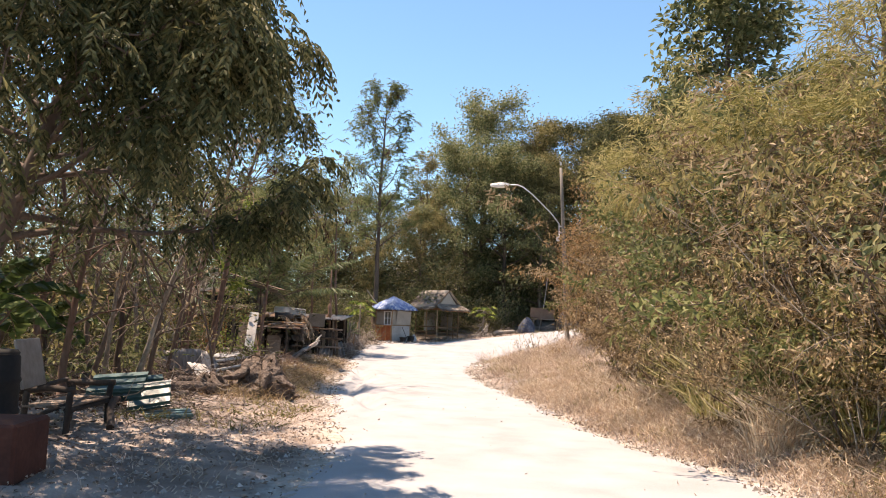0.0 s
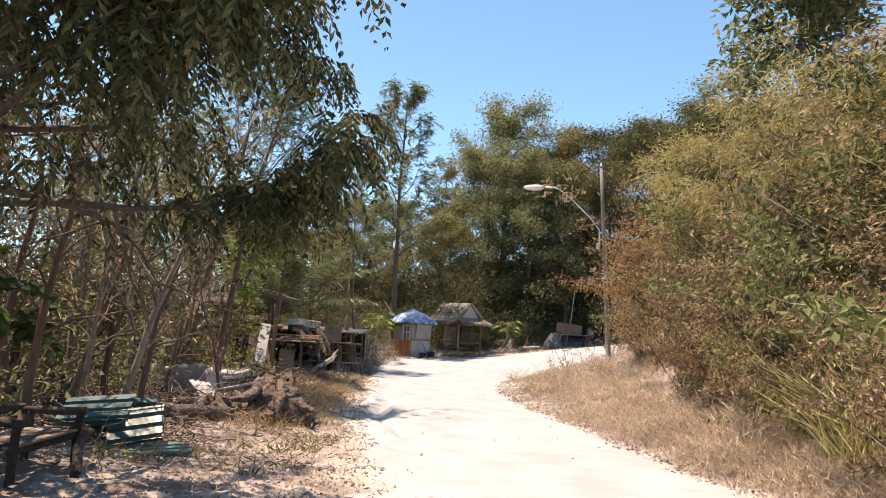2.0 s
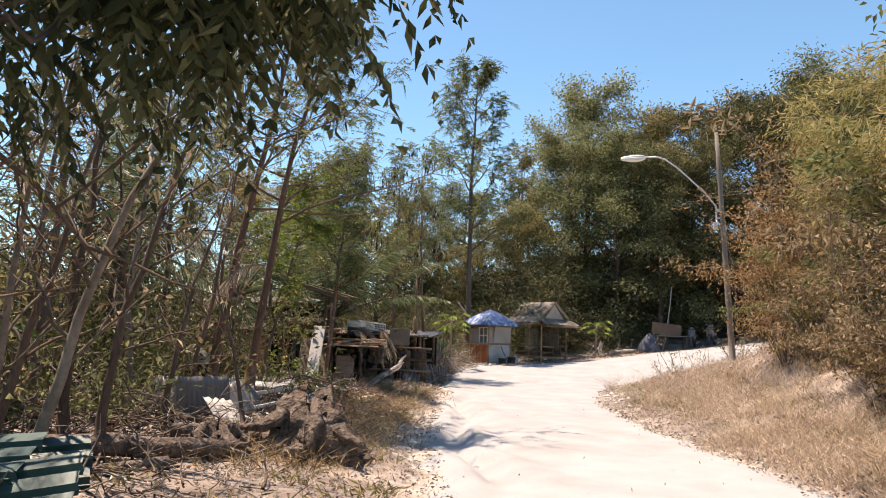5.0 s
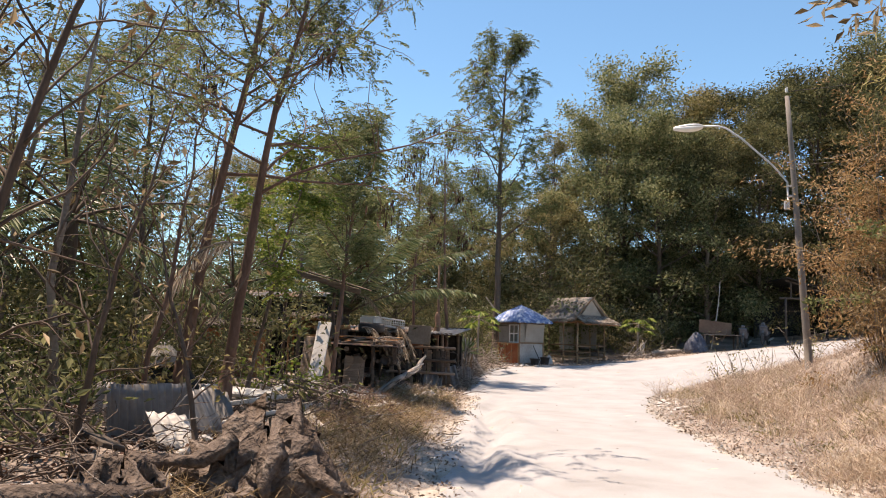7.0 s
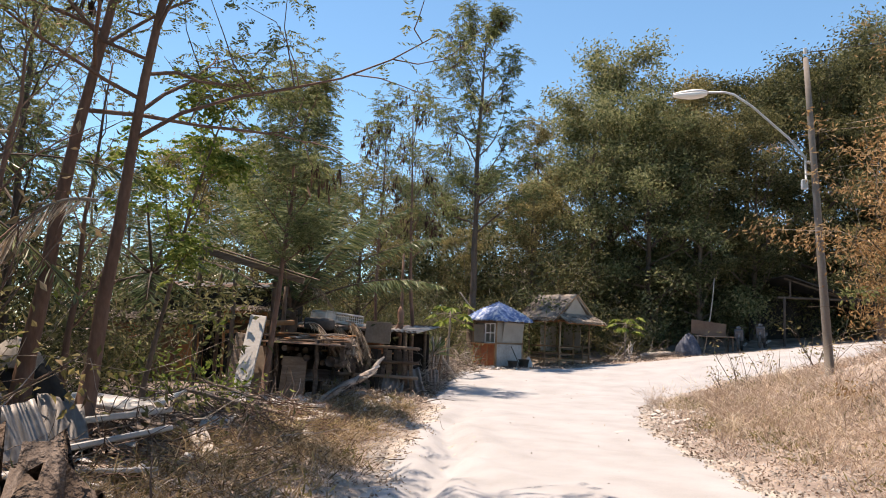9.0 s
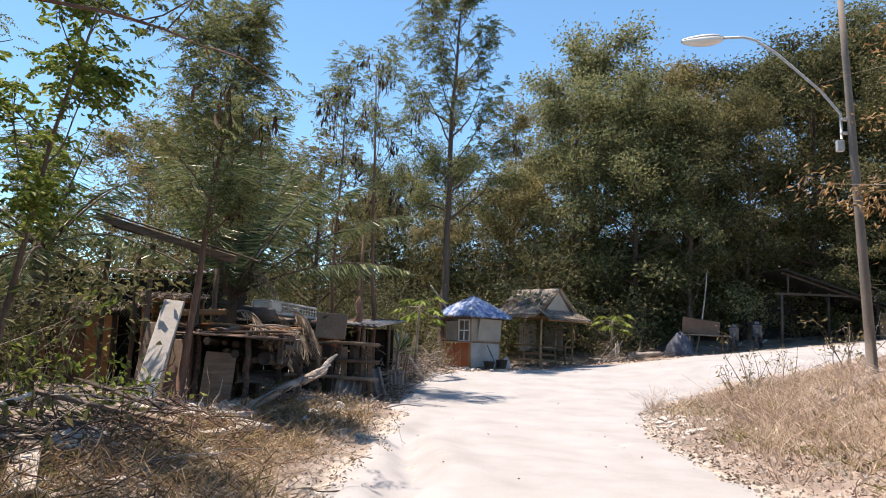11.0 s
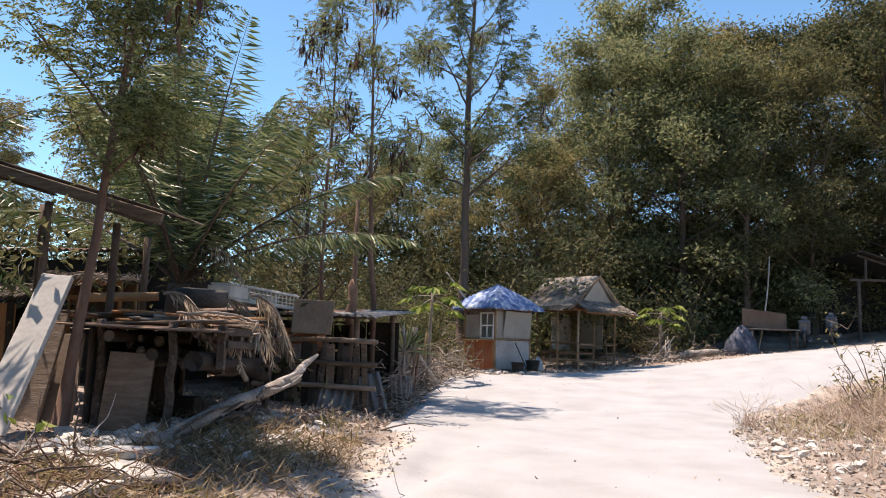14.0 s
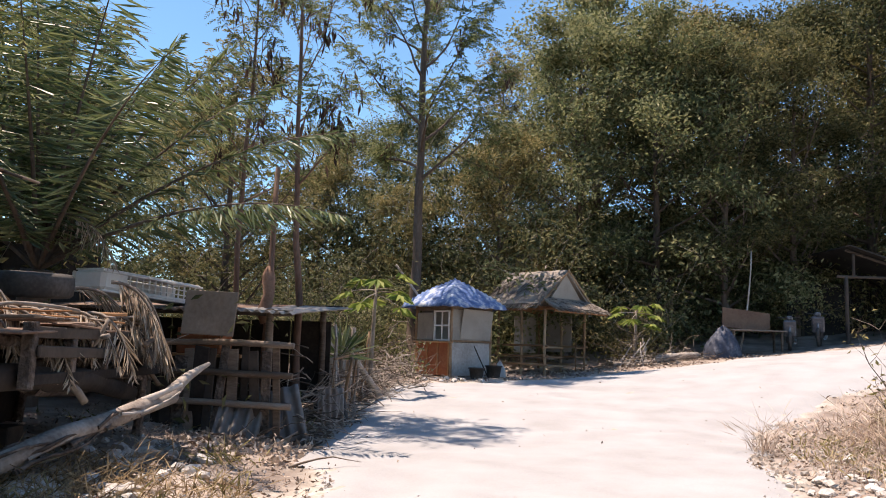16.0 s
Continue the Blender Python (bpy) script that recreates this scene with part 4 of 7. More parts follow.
def banana(h, n=7, leaf=1.7, w=0.42):
    def build(rng):
        tb, lv = Tubes(), Leaves()
        t = np.linspace(0, 1, 5)[:, None]
        tb.add(np.concatenate([0 * t, 0 * t, h * t], 1), 0.10 * (1.1 - 0.5 * t[:, 0]), 8)
        for k in range(n):
            a, e = k * 2.4, 1.1 - 1.0 * k / n
            d = np.array([math.cos(a) * math.cos(e), math.sin(a) * math.cos(e), math.sin(e)])
            m = 22
            u = np.linspace(0.12, 1, m)[:, None]
            rib = np.array([0, 0, h]) + leaf * (d * u + np.array([0, 0, -0.55]) * u ** 2)
            tb.add(rib, np.linspace(0.025, 0.005, m), 4, False)
            tan = unit(np.gradient(rib, axis=0))
            side = unit(np.cross(tan, [0, 0, 1.0]))
            for sg in (-1, 1):
                lv.add(rib, sg * side + 0.25 * tan + np.array([0, 0, -0.25]), w * np.sin(np.pi * (0.1 + 0.85 * u[:, 0])), leaf / m * 2.3, rng, 0.05)
        return tb, lv, []
    return build


# ---- woods behind the road ----
WOODS = "woods behind the road"
wood_a = tree("forest_tree", place(1.5, 50), "tall dark green forest tree on the slope", M["bark"], M["leaf_wood"], broad(11, 0.16, 25000, 3.4, 0.16, 30, leaf=0.17, leaf_w=0.075, sigma=0.32, subs=5, tufts=280, flat=0.5, dry=250), 21, group=WOODS)
wood_b = tree("forest_tree", place(6.5, 51), "olive forest tree with some dry brown leaves", M["bark"], M["leaf_olive"], broad(10, 0.15, 25000, 3.3, 0.10, 30, leaf=0.17, leaf_w=0.068, sigma=0.31, dry=800, subs=5, tufts=270, flat=0.5), 22, group=WOODS)
wood_c = tree("forest_tree", place(-1.5, 54), "feathery olive-green forest tree", M["bark"], M["leaf_olive"], pinnate(10, 0.14, 1900, 2.8, 0.20, 22, pairs=7, rib=0.42, leaf=0.12, leaf_w=0.042), 23, group=WOODS)
wood_d = tree("forest_tree", place(12.2, 51.0), "dense dark green forest tree on the slope", M["bark"], M["leaf_dark"], broad(12.5, 0.18, 26000, 3.8, 0.12, 30, leaf=0.18, leaf_w=0.08, sigma=0.34, subs=5, tufts=300, flat=0.5), 24, group=WOODS)
rw = random.Random(8)
for src, x, y, s in [
    (wood_b, -1.6, 48.5, 0.78), (wood_a, 4.0, 48.6, 0.86), (wood_d, 9.0, 50.0, 0.74), (wood_d, 16.0, 52.5, 1.0), (wood_a, 20.5, 54.0, 1.1),
    (wood_a, -4.8, 51.5, 0.85), (wood_b, -7.8, 48.0, 0.72), (wood_c, -10.5, 46.5, 0.72), (wood_a, -13.5, 50, 0.85), (wood_b, -17.5, 47, 0.9), (wood_c, -22, 45, 0.9),
    (wood_a, 3.0, 57, 1.12), (wood_b, 6.8, 58, 1.12), (wood_d, 10.5, 57, 0.9), (wood_b, 14.5, 59, 1.15), (wood_a, 19, 60, 1.2), (wood_b, 24, 60, 1.25), (wood_b, -1.0, 58.5, 1.0), (wood_a, -8.5, 57, 0.95),
    (wood_a, 27, 55, 1.2), (wood_b, 31, 58, 1.3), (wood_c, 2.5, 53, 0.95), (wood_b, -4.5, 47.2, 0.55), (wood_d, 14.5, 47.6, 0.72), (wood_d, 6.2, 48.8, 0.68), (wood_d, 19.0, 49.0, 0.85), (wood_a, -12.5, 41.5, 0.6), (wood_c, -15.5, 37.0, 0.62)]:
    copy_thing(src, pose(*place(x, y, 0.2), 0, 0, rw.uniform(0, 360)) @ Matrix.Scale(s * rw.uniform(0.95, 1.05) * (1.14 if x > 11 else 1.12 if x > 2 else 0.84 if -9 < x < 0 else 1.0), 4))
# dark undergrowth at the wood's foot
UNDER = "undergrowth at the edge of the woods"
under_a = tree("shrub", place(-0.6, 47.6), "dark leafy shrub in the shade of the woods", M["twig"], M["leaf_wood"], bush(2.6, 3200, 12, 1.3, 0.15, 0.07, 0.22), 31, group=UNDER, category="shrub")
under_b = tree("shrub", place(2.6, 46.6), "thin twiggy shrub in the shade of the woods", M["twig"], M["leaf_olive"], bush(2.2, 1400, 14, 1.2, 0.11, 0.05, 0.2, twigs=8), 32, group=UNDER, category="shrub")
for k in range(30):
    x = -13 + k * 1.05
    y = float(far_y(x)) + rw.uniform(3.6, 6.4) if x > -4 else rw.uniform(42.5, 46)
    if -2.4 < x < 2.0:
        y = max(y, 46.6)
    if abs(x - 5.5) < 1.6 or 7 < x < 11:
        y += 2.5
    copy_thing((under_a, under_b)[k % 2], pose(*place(x, y), 0, 0, rw.uniform(0, 360)) @ Matrix.Scale(rw.uniform(0.7, 1.35), 4))

# ---- roadside trees ----
tree("acacia_tree", place(-3.75, 42.4), "tall slender tree with feathery leaves and brown pods", M["bark"], M["leaf_feather"], pinnate(14.0, 0.15, 2600, 2.7, 0.36, 22, 0.65, (0.4, 0), pods=460, rib=0.42, leaf=0.12, leaf_w=0.035, shape="round"), 41)
tree("acacia_tree", place(-4.75, 34.0), "thin feathery tree hung with brown seed pods", M["redbark"], M["leaf_feather"], pinnate(8.3, 0.06, 800, 1.6, 0.42, 14, 0.7, (-0.3, 0), pods=300, rib=0.32, leaf=0.08, leaf_w=0.024), 42)
tree("acacia_tree", place(-6.0, 34.6), "thin feathery tree hung with brown seed pods", M["redbark"], M["leaf_feather"], pinnate(7.8, 0.055, 700, 1.6, 0.40, 13, 0.7, (0.2, 0), pods=240, rib=0.32, leaf=0.08, leaf_w=0.024), 43)
tree("acacia_tree", place(-6.5, 26.85), "dense bright feathery tree beside the lumber rack", M["redbark"], M["leaf_feather"], pinnate(6.3, 0.06, 2300, 1.25, 0.42, 22, 0.8, (0.35, 0.4), pods=60, rib=0.36, leaf=0.085, leaf_w=0.024, subs=5), 44)
tree("acacia_tree", place(-11.8, 25.5), "feathery tree behind the shed", M["bark"], M["leaf_feather"], pinnate(7.4, 0.085, 1000, 2.4, 0.4, 15, 0.7, rib=0.36, leaf=0.085, leaf_w=0.026), 45)
tree("acacia_tree", place(-7.2, 37.5), "olive feathery tree beyond the sheds", M["bark"], M["leaf_olive"], pinnate(6.0, 0.09, 1300, 2.2, 0.15, 20, 0.6, rib=0.36, leaf=0.10, leaf_w=0.032), 46)
tree("acacia_tree", place(-10.5, 36.5), "olive feathery tree beyond the sheds", M["bark"], M["leaf_olive"], pinnate(6.6, 0.09, 1300, 2.3, 0.15, 18, 0.6, rib=0.36, leaf=0.10, leaf_w=0.032), 47)
# two leaning reddish trunks with an open feathery crown
tree("leaning_tree", place(-6.95, 20.2), "leaning reddish trunk with an open feathery crown", M["redbark"], M["leaf_feather"], pinnate(7.8, 0.095, 1300, 3.2, 0.46, 18, 0.32, (1.75, -1.0), subs=6, pods=90, rib=0.34, leaf=0.085, leaf_w=0.024, shape="cone", wob=0.2), 48)
tree("leaning_tree", place(-6.35, 20.5), "leaning reddish trunk with an open feathery crown", M["redbark"], M["leaf_feather"], pinnate(7.4, 0.09, 1300, 3.2, 0.46, 18, 0.32, (1.5, -0.8), subs=6, pods=80, rib=0.34, leaf=0.085, leaf_w=0.024, shape="cone", wob=0.2), 49)
# the big dark tree that hangs over the verge
tree("shade_tree", place(-5.55, 8.0), "large dark tree with leaves drooping over the track", M["bark"], M["leaf_dark"], pinnate(6.0, 0.14, 3500, 3.9, 0.36, 44, 0.12, (1.75, 0.35), floor=2.35, bias=0.64, pods=170, rib=0.52, leaf=0.145, leaf_w=0.038, droop=0.95, pairs=10, subs=6, hang=0.7, shape="cone"), 50)
tree("shade_tree", place(-8.6, 11.0), "large dark tree with drooping leaves", M["bark"], M["leaf_dark"], pinnate(8.0, 0.13, 500, 3.4, 0.35, 22, 0.35, (0.2, -0.2), floor=3.2, rib=0.62, leaf=0.16, leaf_w=0.042, droop=0.9, pairs=9, subs=5, hang=0.7), 51)
# Unseen tree, added only to cast shade on the verge by the bench.
tree("shade_tree", place(-7.3, 5.6), "large dark tree with drooping leaves", M["bark"], M["leaf_dark"], pinnate(7.0, 0.13, 1700, 3.3, 0.35, 26, 0.3, (0.3, 0.0), floor=2.8, rib=0.52, leaf=0.14, leaf_w=0.038, droop=0.9, pairs=9, subs=5, hang=0.7), 52)
# bare saplings of the thicket
THICKET = "thicket of bare saplings"
for k, (x, y, h, r, lx) in enumerate([(-5.35, 13.7, 4.6, 0.05, 0.9), (-6.3, 14.6, 5.0, 0.06, 0.3), (-5.6, 12.4, 3.8, 0.04, 0.7), (-6.9, 12.6, 5.2, 0.07, -0.2), (-7.4, 15.6, 5.5, 0.06, 0.4), (-5.9, 16.2, 3.6, 0.035, 0.8),
                                      (-7.2, 17.6, 5.6, 0.06, 0.2), (-6.6, 18.6, 4.4, 0.04, 0.6), (-8.4, 13.8, 6.0, 0.07, 0.3), (-8.8, 17.0, 6.2, 0.07, 0.5), (-9.6, 19.6, 6.4, 0.07, 0.4), (-7.9, 22.4, 5.2, 0.05, 0.3), (-6.6, 10.8, 4.2, 0.06, -0.3), (-5.2, 17.4, 2.6, 0.03, -0.6), (-4.98, 11.95, 4.4, 0.05, 1.5), (-5.7, 11.2, 4.8, 0.06, 0.3), (-6.2, 13.2, 4.0, 0.05, 0.9)]):
    tree("sapling", place(x, y), "bare grey sapling with dry twigs", (M["bark"], M["bark"], M["twig"], M["redbark"])[k % 4], M["leaf_brown"], bare(h, r, (lx, 0.1), 12, 1.3, 0.22, 70), 60 + k, group=THICKET)
for k, (x, y, s) in enumerate([(-9.5, 14.5, 1.0), (-10.5, 18.0, 1.1), (-11.5, 22.0, 1.1), (-9.8, 10.5, 1.0), (-12.5, 14.0, 1.2), (-12.5, 27.0, 1.1), (-14.5, 19.5, 1.2), (-15, 30, 1.2)]):
    tree("thicket_tree", place(x, y), "thin-leaved olive tree of the thicket", M["bark"], (M["leaf_olive"], M["leaf_feather"])[k % 2], pinnate(5.4 * s, 0.07, 620, 2.0, 0.2, 14, 0.7, rib=0.36, leaf=0.10, leaf_w=0.03), 80 + k, group="thin trees of the thicket")
for k, (x, y, h) in enumerate([(-7.6, 11.8, 1.9), (-8.3, 15.2, 2.2), (-7.3, 19.4, 1.7), (-8.6, 20.8, 2.0), (-6.9, 23.6, 1.1), (-6.4, 24.6, 0.8)]):
    tree("leafy_bush", place(x, y), "yellow-green leafy bush in the thicket", M["twig"], M["leaf_bright"] if k > 2 else M["leaf_olive"], bush(h, 700 if k < 4 else 220, 9, 1.0, 0.12, 0.06, 0.16), 95 + k, category="bush")
tree("bright_sapling", place(-7.0, 23.0), "sapling with bright yellow-green leaves by the rubble", M["bark"], M["leaf_bright"], pinnate(4.6, 0.04, 380, 1.0, 0.4, 10, 0.7, (1.4, -0.6), rib=0.34, leaf=0.12, leaf_w=0.05, pairs=6), 103)
tree("banana_plant", place(-6.2, 9.9), "banana plant with torn dark green leaves", M["bark"], M["leaf_banana"], banana(1.5), 101)
for k, (x, y, h) in enumerate([(-6.7, 12.3, 1.2), (-7.0, 14.6, 1.4), (-6.6, 16.2, 1.0), (-7.3, 17.6, 1.5)]):
    tree("leafy_bush", place(x, y), "low dark green bush under the saplings", M["twig"], M["leaf_wood"], bush(h, 420, 8, 1.0, 0.13, 0.055, 0.14), 105 + k, category="bush")
tree("banana_plant", place(-7.5, 14.0), "banana plant with torn dark green leaves", M["bark"], M["leaf_banana"], banana(1.2, 6, 1.3, 0.34), 102)
DARK = "dense brush behind the thicket"
brush_a = tree("brush_thicket", place(-10.2, 12.5), "dense olive brush behind the thicket", M["twig"], M["leaf_dark"], bush(3.6, 5200, 16, 1.5, 0.13, 0.05, 0.26, 0.4, 8), 151, group=DARK, category="bush")
brush_b = tree("brush_thicket", place(-10.8, 16.0), "dense green brush behind the thicket", M["twig"], M["leaf_dark"], bush(3.2, 5200, 16, 1.5, 0.14, 0.06, 0.26, 0.4, 8), 152, group=DARK, category="bush")
for k, (x, y, s) in enumerate([(-11.2, 20.0, 1.1), (-10.2, 23.5, 0.9), (-14.5, 11.5, 1.0), (-13.5, 17.0, 1.3), (-13.5, 23.0, 1.3), (-12.4, 26.5, 1.1), (-12.0, 31.0, 1.2), (-11.0, 34.0, 1.0), (-16.0, 13.5, 1.5), (-17.0, 20.0, 1.6), (-16.5, 27.0, 1.6), (-15.5, 33.5, 1.5), (-9.0, 36.0, 0.8), (-8.8, 39.0, 0.9), (-6.6, 40.5, 0.8), (-5.6, 43.0, 0.8), (-11.5, 39.5, 1.1), (-8.6, 24.6, 0.6), (-9.3, 18.2, 0.75)]):
    copy_thing((brush_a, brush_b)[k % 2], pose(*place(x, y), 0, 0, rw.uniform(0, 360)) @ Matrix.Scale(s, 4))
tree("acacia_tree", place(-9.4, 23.0), "feathery tree behind the rubble", M["bark"], M["leaf_feather"], pinnate(7.0, 0.08, 800, 2.3, 0.4, 14, 0.7, rib=0.36, leaf=0.085, leaf_w=0.026), 153)
for k in range(22):
    x = -10 + 1.9 * k
    copy_thing((brush_b, brush_a)[k % 2], pose(*place(x, float(far_y(x)) + rw.uniform(9.5, 12.5)), 0, 0, rw.uniform(0, 360)) @ Matrix.Scale(rw.uniform(1.2, 1.8), 4))
for k in range(14):
    x = -3 + 2.3 * k
    copy_thing((brush_b, brush_a)[k % 2], pose(*place(x, float(far_y(x)) + rw.uniform(6.6, 8.0)), 0, 0, rw.uniform(0, 360)) @ Matrix.Scale(rw.uniform(0.8, 1.15), 4))
# palms
tree("coconut_palm", place(-7.7, 31.6), "young coconut palm with long arching fronds", M["bark"], M["leaf_palm"], palm(1.8, 0.2, 17, 5.0, 1.5, 0.95, 0.7, 96, 0.04, ((-0.1, 0.5), (0.25, 0.75), (-0.7, 0.8), (2.9, 0.6), (-1.4, 0.7))), 111)
tree("coconut_palm", place(-8.9, 20.0), "coconut palm behind the thicket", M["bark"], M["leaf_palm"], palm(3.0, 0.15, 16, 3.3, 1.3, -0.4, 0.55, 48), 112)
tree("coconut_palm", place(-9.3, 27.2), "coconut palm beside the shed", M["bark"], M["leaf_palm"], palm(2.4, 0.13, 13, 2.9, 1.3, -0.2, 0.5, 44), 113)
# small plants by the huts
tree("papaya_tree", place(-4.05, 37.0), "small papaya tree with bright yellow-green leaves", M["twig"], M["leaf_bright"], papaya(2.15), 121)
tree("papaya_tree", place(2.4, 44.6), "small papaya tree with bright yellow-green leaves", M["twig"], M["leaf_bright"], papaya(1.65), 122)
tree("yucca_plant", place(-4.3, 35.2), "sword-leaved yucca by the fence", M["twig"], M["leaf_palm"], rosette(44, 0.72, 0.06, 0.95, 0.95), 123)
tree("potted_shrub", place(-3.55, 39.6, 0.0), "leafy shrub growing against the booth", M["twig"], M["leaf_wood"], bush(1.1, 120, 7, 0.6, 0.10, 0.05, 0.10), 124, category="shrub")

# ---- the overgrown bank ----
BANK = "bamboo on the bank"
bam = [tree("bamboo_clump", place(6.2, 21.6), "arching yellow-green bamboo on the bank", M["bamboo"], M["leaf_bamboo"], bamboo(6.0, 10500, 16, 1.9, leaf=0.19, leaf_w=0.025, dry=1700), 131, group=BANK, category="bamboo"),
       tree("bamboo_clump", place(6.5, 17.6), "arching yellow-green bamboo with dry brown lower leaves", M["bamboo"], M["leaf_bamboo"], bamboo(7.0, 11500, 17, 2.2, leaf=0.19, leaf_w=0.025, dry=2100), 132, group=BANK, category="bamboo")]
for k, (x, y, s) in enumerate([(6.6, 13.6, 0.95), (6.5, 9.8, 0.85), (6.8, 6.0, 0.85), (9.9, 18.2, 0.8), (9.3, 14.2, 0.85), (8.6, 10.5, 1.05), (6.9, 24.6, 0.8), (9.8, 24.5, 0.85)]):
    copy_thing(bam[k % 2], pose(*place(x, y), 0, 0, rw.uniform(-35, 35)) @ Matrix.Scale(s, 4))
tree("dry_bush", place(5.0, 24.9), "rust-coloured dead creeper over a tall bush", M["twig"], M["leaf_rust"], bush(5.6, 13000, 20, 0.42, 0.10, 0.03, 0.15, 0.6, 10), 141, category="bush")
VINES = "dry vines and bushes on the bank"
vine_a = tree("vine_thicket", place(4.9, 16.2), "tangled brown vines and dry leaves on the bank", M["twig"], M["leaf_brown"], bush(2.9, 6200, 15, 1.25, 0.095, 0.032, 0.09, 0.6, 6), 142, group=VINES, category="bush")
vine_b = tree("vine_thicket", place(5.0, 13.0), "tangled olive vines on the bank", M["twig"], M["leaf_olive"], bush(3.4, 6200, 15, 1.2, 0.095, 0.034, 0.09, 0.6, 6), 143, group=VINES, category="bush")
for k, (x, y, s) in enumerate([(4.7, 18.6, 0.8), (5.4, 14.6, 1.2), (5.5, 11.2, 1.0), (5.7, 9.4, 1.15), (5.5, 7.6, 1.2), (5.9, 5.6, 1.1), (5.2, 20.8, 0.95), (5.6, 22.6, 0.9), (5.7, 24.2, 0.85), (5.2, 23.4, 0.7), (6.2, 26.0, 0.9), (6.4, 12.2, 1.15), (6.6, 8.6, 1.15), (6.8, 16.4, 1.15), (6.6, 19.6, 1.1)]):
    copy_thing((vine_a, vine_b)[(k + k // 3) % 2], pose(*place(x, y), 0, 0, rw.uniform(0, 360)) @ Matrix.Scale(s, 4))
tree("broadleaf_tree", place(8.3, 21.5), "tall broad-leaved green tree above the bank", M["bark"], M["leaf_wood"], broad(9.0, 0.16, 6500, 2.8, 0.4, 20, leaf=0.25, leaf_w=0.12, sigma=0.3, tufts=150), 144)
for x, y, sc in [(4.75, 10.4, 0.85), (4.8, 12.6, 0.8), (4.6, 14.8, 0.85), (4.9, 8.2, 0.9), (4.5, 17.2, 0.8), (5.1, 19.2, 1.1), (5.6, 15.6, 1.5), (5.9, 11.6, 1.5)]:
    copy_thing(vine_a, pose(*place(x, y), 0, 0, rw.uniform(0, 360)) @ Matrix.Scale(sc, 4))
tree("broadleaf_tree", place(9.0, 8.5), "yellow-green leafy tree above the bank", M["bark"], M["leaf_olive"], broad(7.5, 0.13, 8000, 2.8, 0.2, 20, leaf=0.13, leaf_w=0.055, sigma=0.35, dry=300), 145)
GREENS = "green shrubs among the vines of the bank"
green_a = tree("green_shrub", place(5.5, 12.0), "yellow-green broad-leaved shrub among dry vines", M["twig"], M["leaf_feather"], bush(3.3, 3800, 12, 1.0, 0.115, 0.052, 0.11, 0.5, 6), 147, group=GREENS, category="shrub")
green_b = tree("green_shrub", place(5.7, 17.2), "dark green broad-leaved shrub among dry vines", M["twig"], M["leaf_wood"], bush(3.0, 4000, 12, 0.9, 0.12, 0.055, 0.12, 0.5, 6), 148, group=GREENS, category="shrub")
for k, (x, y, s) in enumerate([(6.0, 14.4, 1.25), (6.2, 10.6, 1.3), (5.6, 20.0, 0.95), (5.3, 9.0, 0.85), (7.0, 12.6, 1.6), (7.0, 17.6, 1.4), (5.9, 7.4, 1.1), (6.0, 22.6, 0.9)]):
    copy_thing((green_b, green_a)[k % 2], pose(*place(x, y), 0, 0, rw.uniform(0, 360)) @ Matrix.Scale(s, 4))
tree("dead_tree", place(8.0, 12.8), "grey leafless tree above the bank", M["twig"], M["leaf_brown"], bare(8.5, 0.09, (-0.3, 0), 20, 2.0, 0.35, 60, 0.9, 6), 146)


# ---- grasses, weeds, litter ----
def blades(name, label, spots, per, length, width, mat_, seed, up=1.0, spread=0.18, lean=0.55, category="grass"):
    rng = np.random.default_rng(seed)
    lv = Leaves()
    S = np.repeat(np.asarray(spots, float), per, 0)
    m = len(S)
    xy = S + rng.normal(size=(m, 2)) * spread
    p = np.column_stack([xy, height(xy[:, 0], xy[:, 1]) - 0.02])
    d = np.column_stack([rng.normal(size=(m, 2)) * lean, np.full(m, up)])
    L = length * (0.5 + rng.random(m))
    mid = p + unit(d) * L[:, None] * 0.55
    lv.add(p, d, L * 0.62, width, rng, 0.1)
    d2 = d + np.column_stack([rng.normal(size=(m, 2)) * 0.6, np.full(m, -0.5)])
    lv.add(mid, d2, L * 0.55, width * 0.8, rng, 0.1)
    return tagged(link(name, lv.mesh(name), mat_), label, category, kind="stuff")


def scatter(n, seed, x0, x1, y0, y1, inside=(-9, 0), left=None):
    rng = np.random.default_rng(seed)
    xy = np.column_stack([rng.uniform(x0, x1, n * 4), rng.uniform(y0, y1, n * 4)])
    d = on_road(xy[:, 0], xy[:, 1]) + 0.2 * wave(xy[:, 0], xy[:, 1], 0.9, seed)
    keep = (d > inside[0]) & (d < inside[1])
    if left is not None:
        keep &= (xy[:, 0] < left_x(xy[:, 1]) + 0.5) == left
    return xy[keep][:n]


blades("dry_grass", "straw-coloured dry grass on the bank", np.concatenate([scatter(1200, 1, 1, 7, 3, 20, (-2.8, -0.45), False), scatter(260, 11, 1, 8, 20, 33, (-4.0, -1.0), False)]), 16, 0.27, 0.010, M["straw"], 201)
blades("dry_weeds", "reddish-brown dry weeds on the verge", np.concatenate([scatter(1100, 2, 1, 8, 2, 20, (-3.2, -0.25), False), scatter(330, 12, 1, 8, 20, 34, (-3.5, -0.6), False)]), 14, 0.21, 0.014, M["straw_red"], 202, lean=0.8)
blades("dry_weeds", "reddish-brown dry weeds round the lamp pole", scatter(520, 3, 1.4, 9, 22, 36, (-6.0, -1.3), False), 18, 0.30, 0.014, M["straw_red"], 203, lean=0.7)
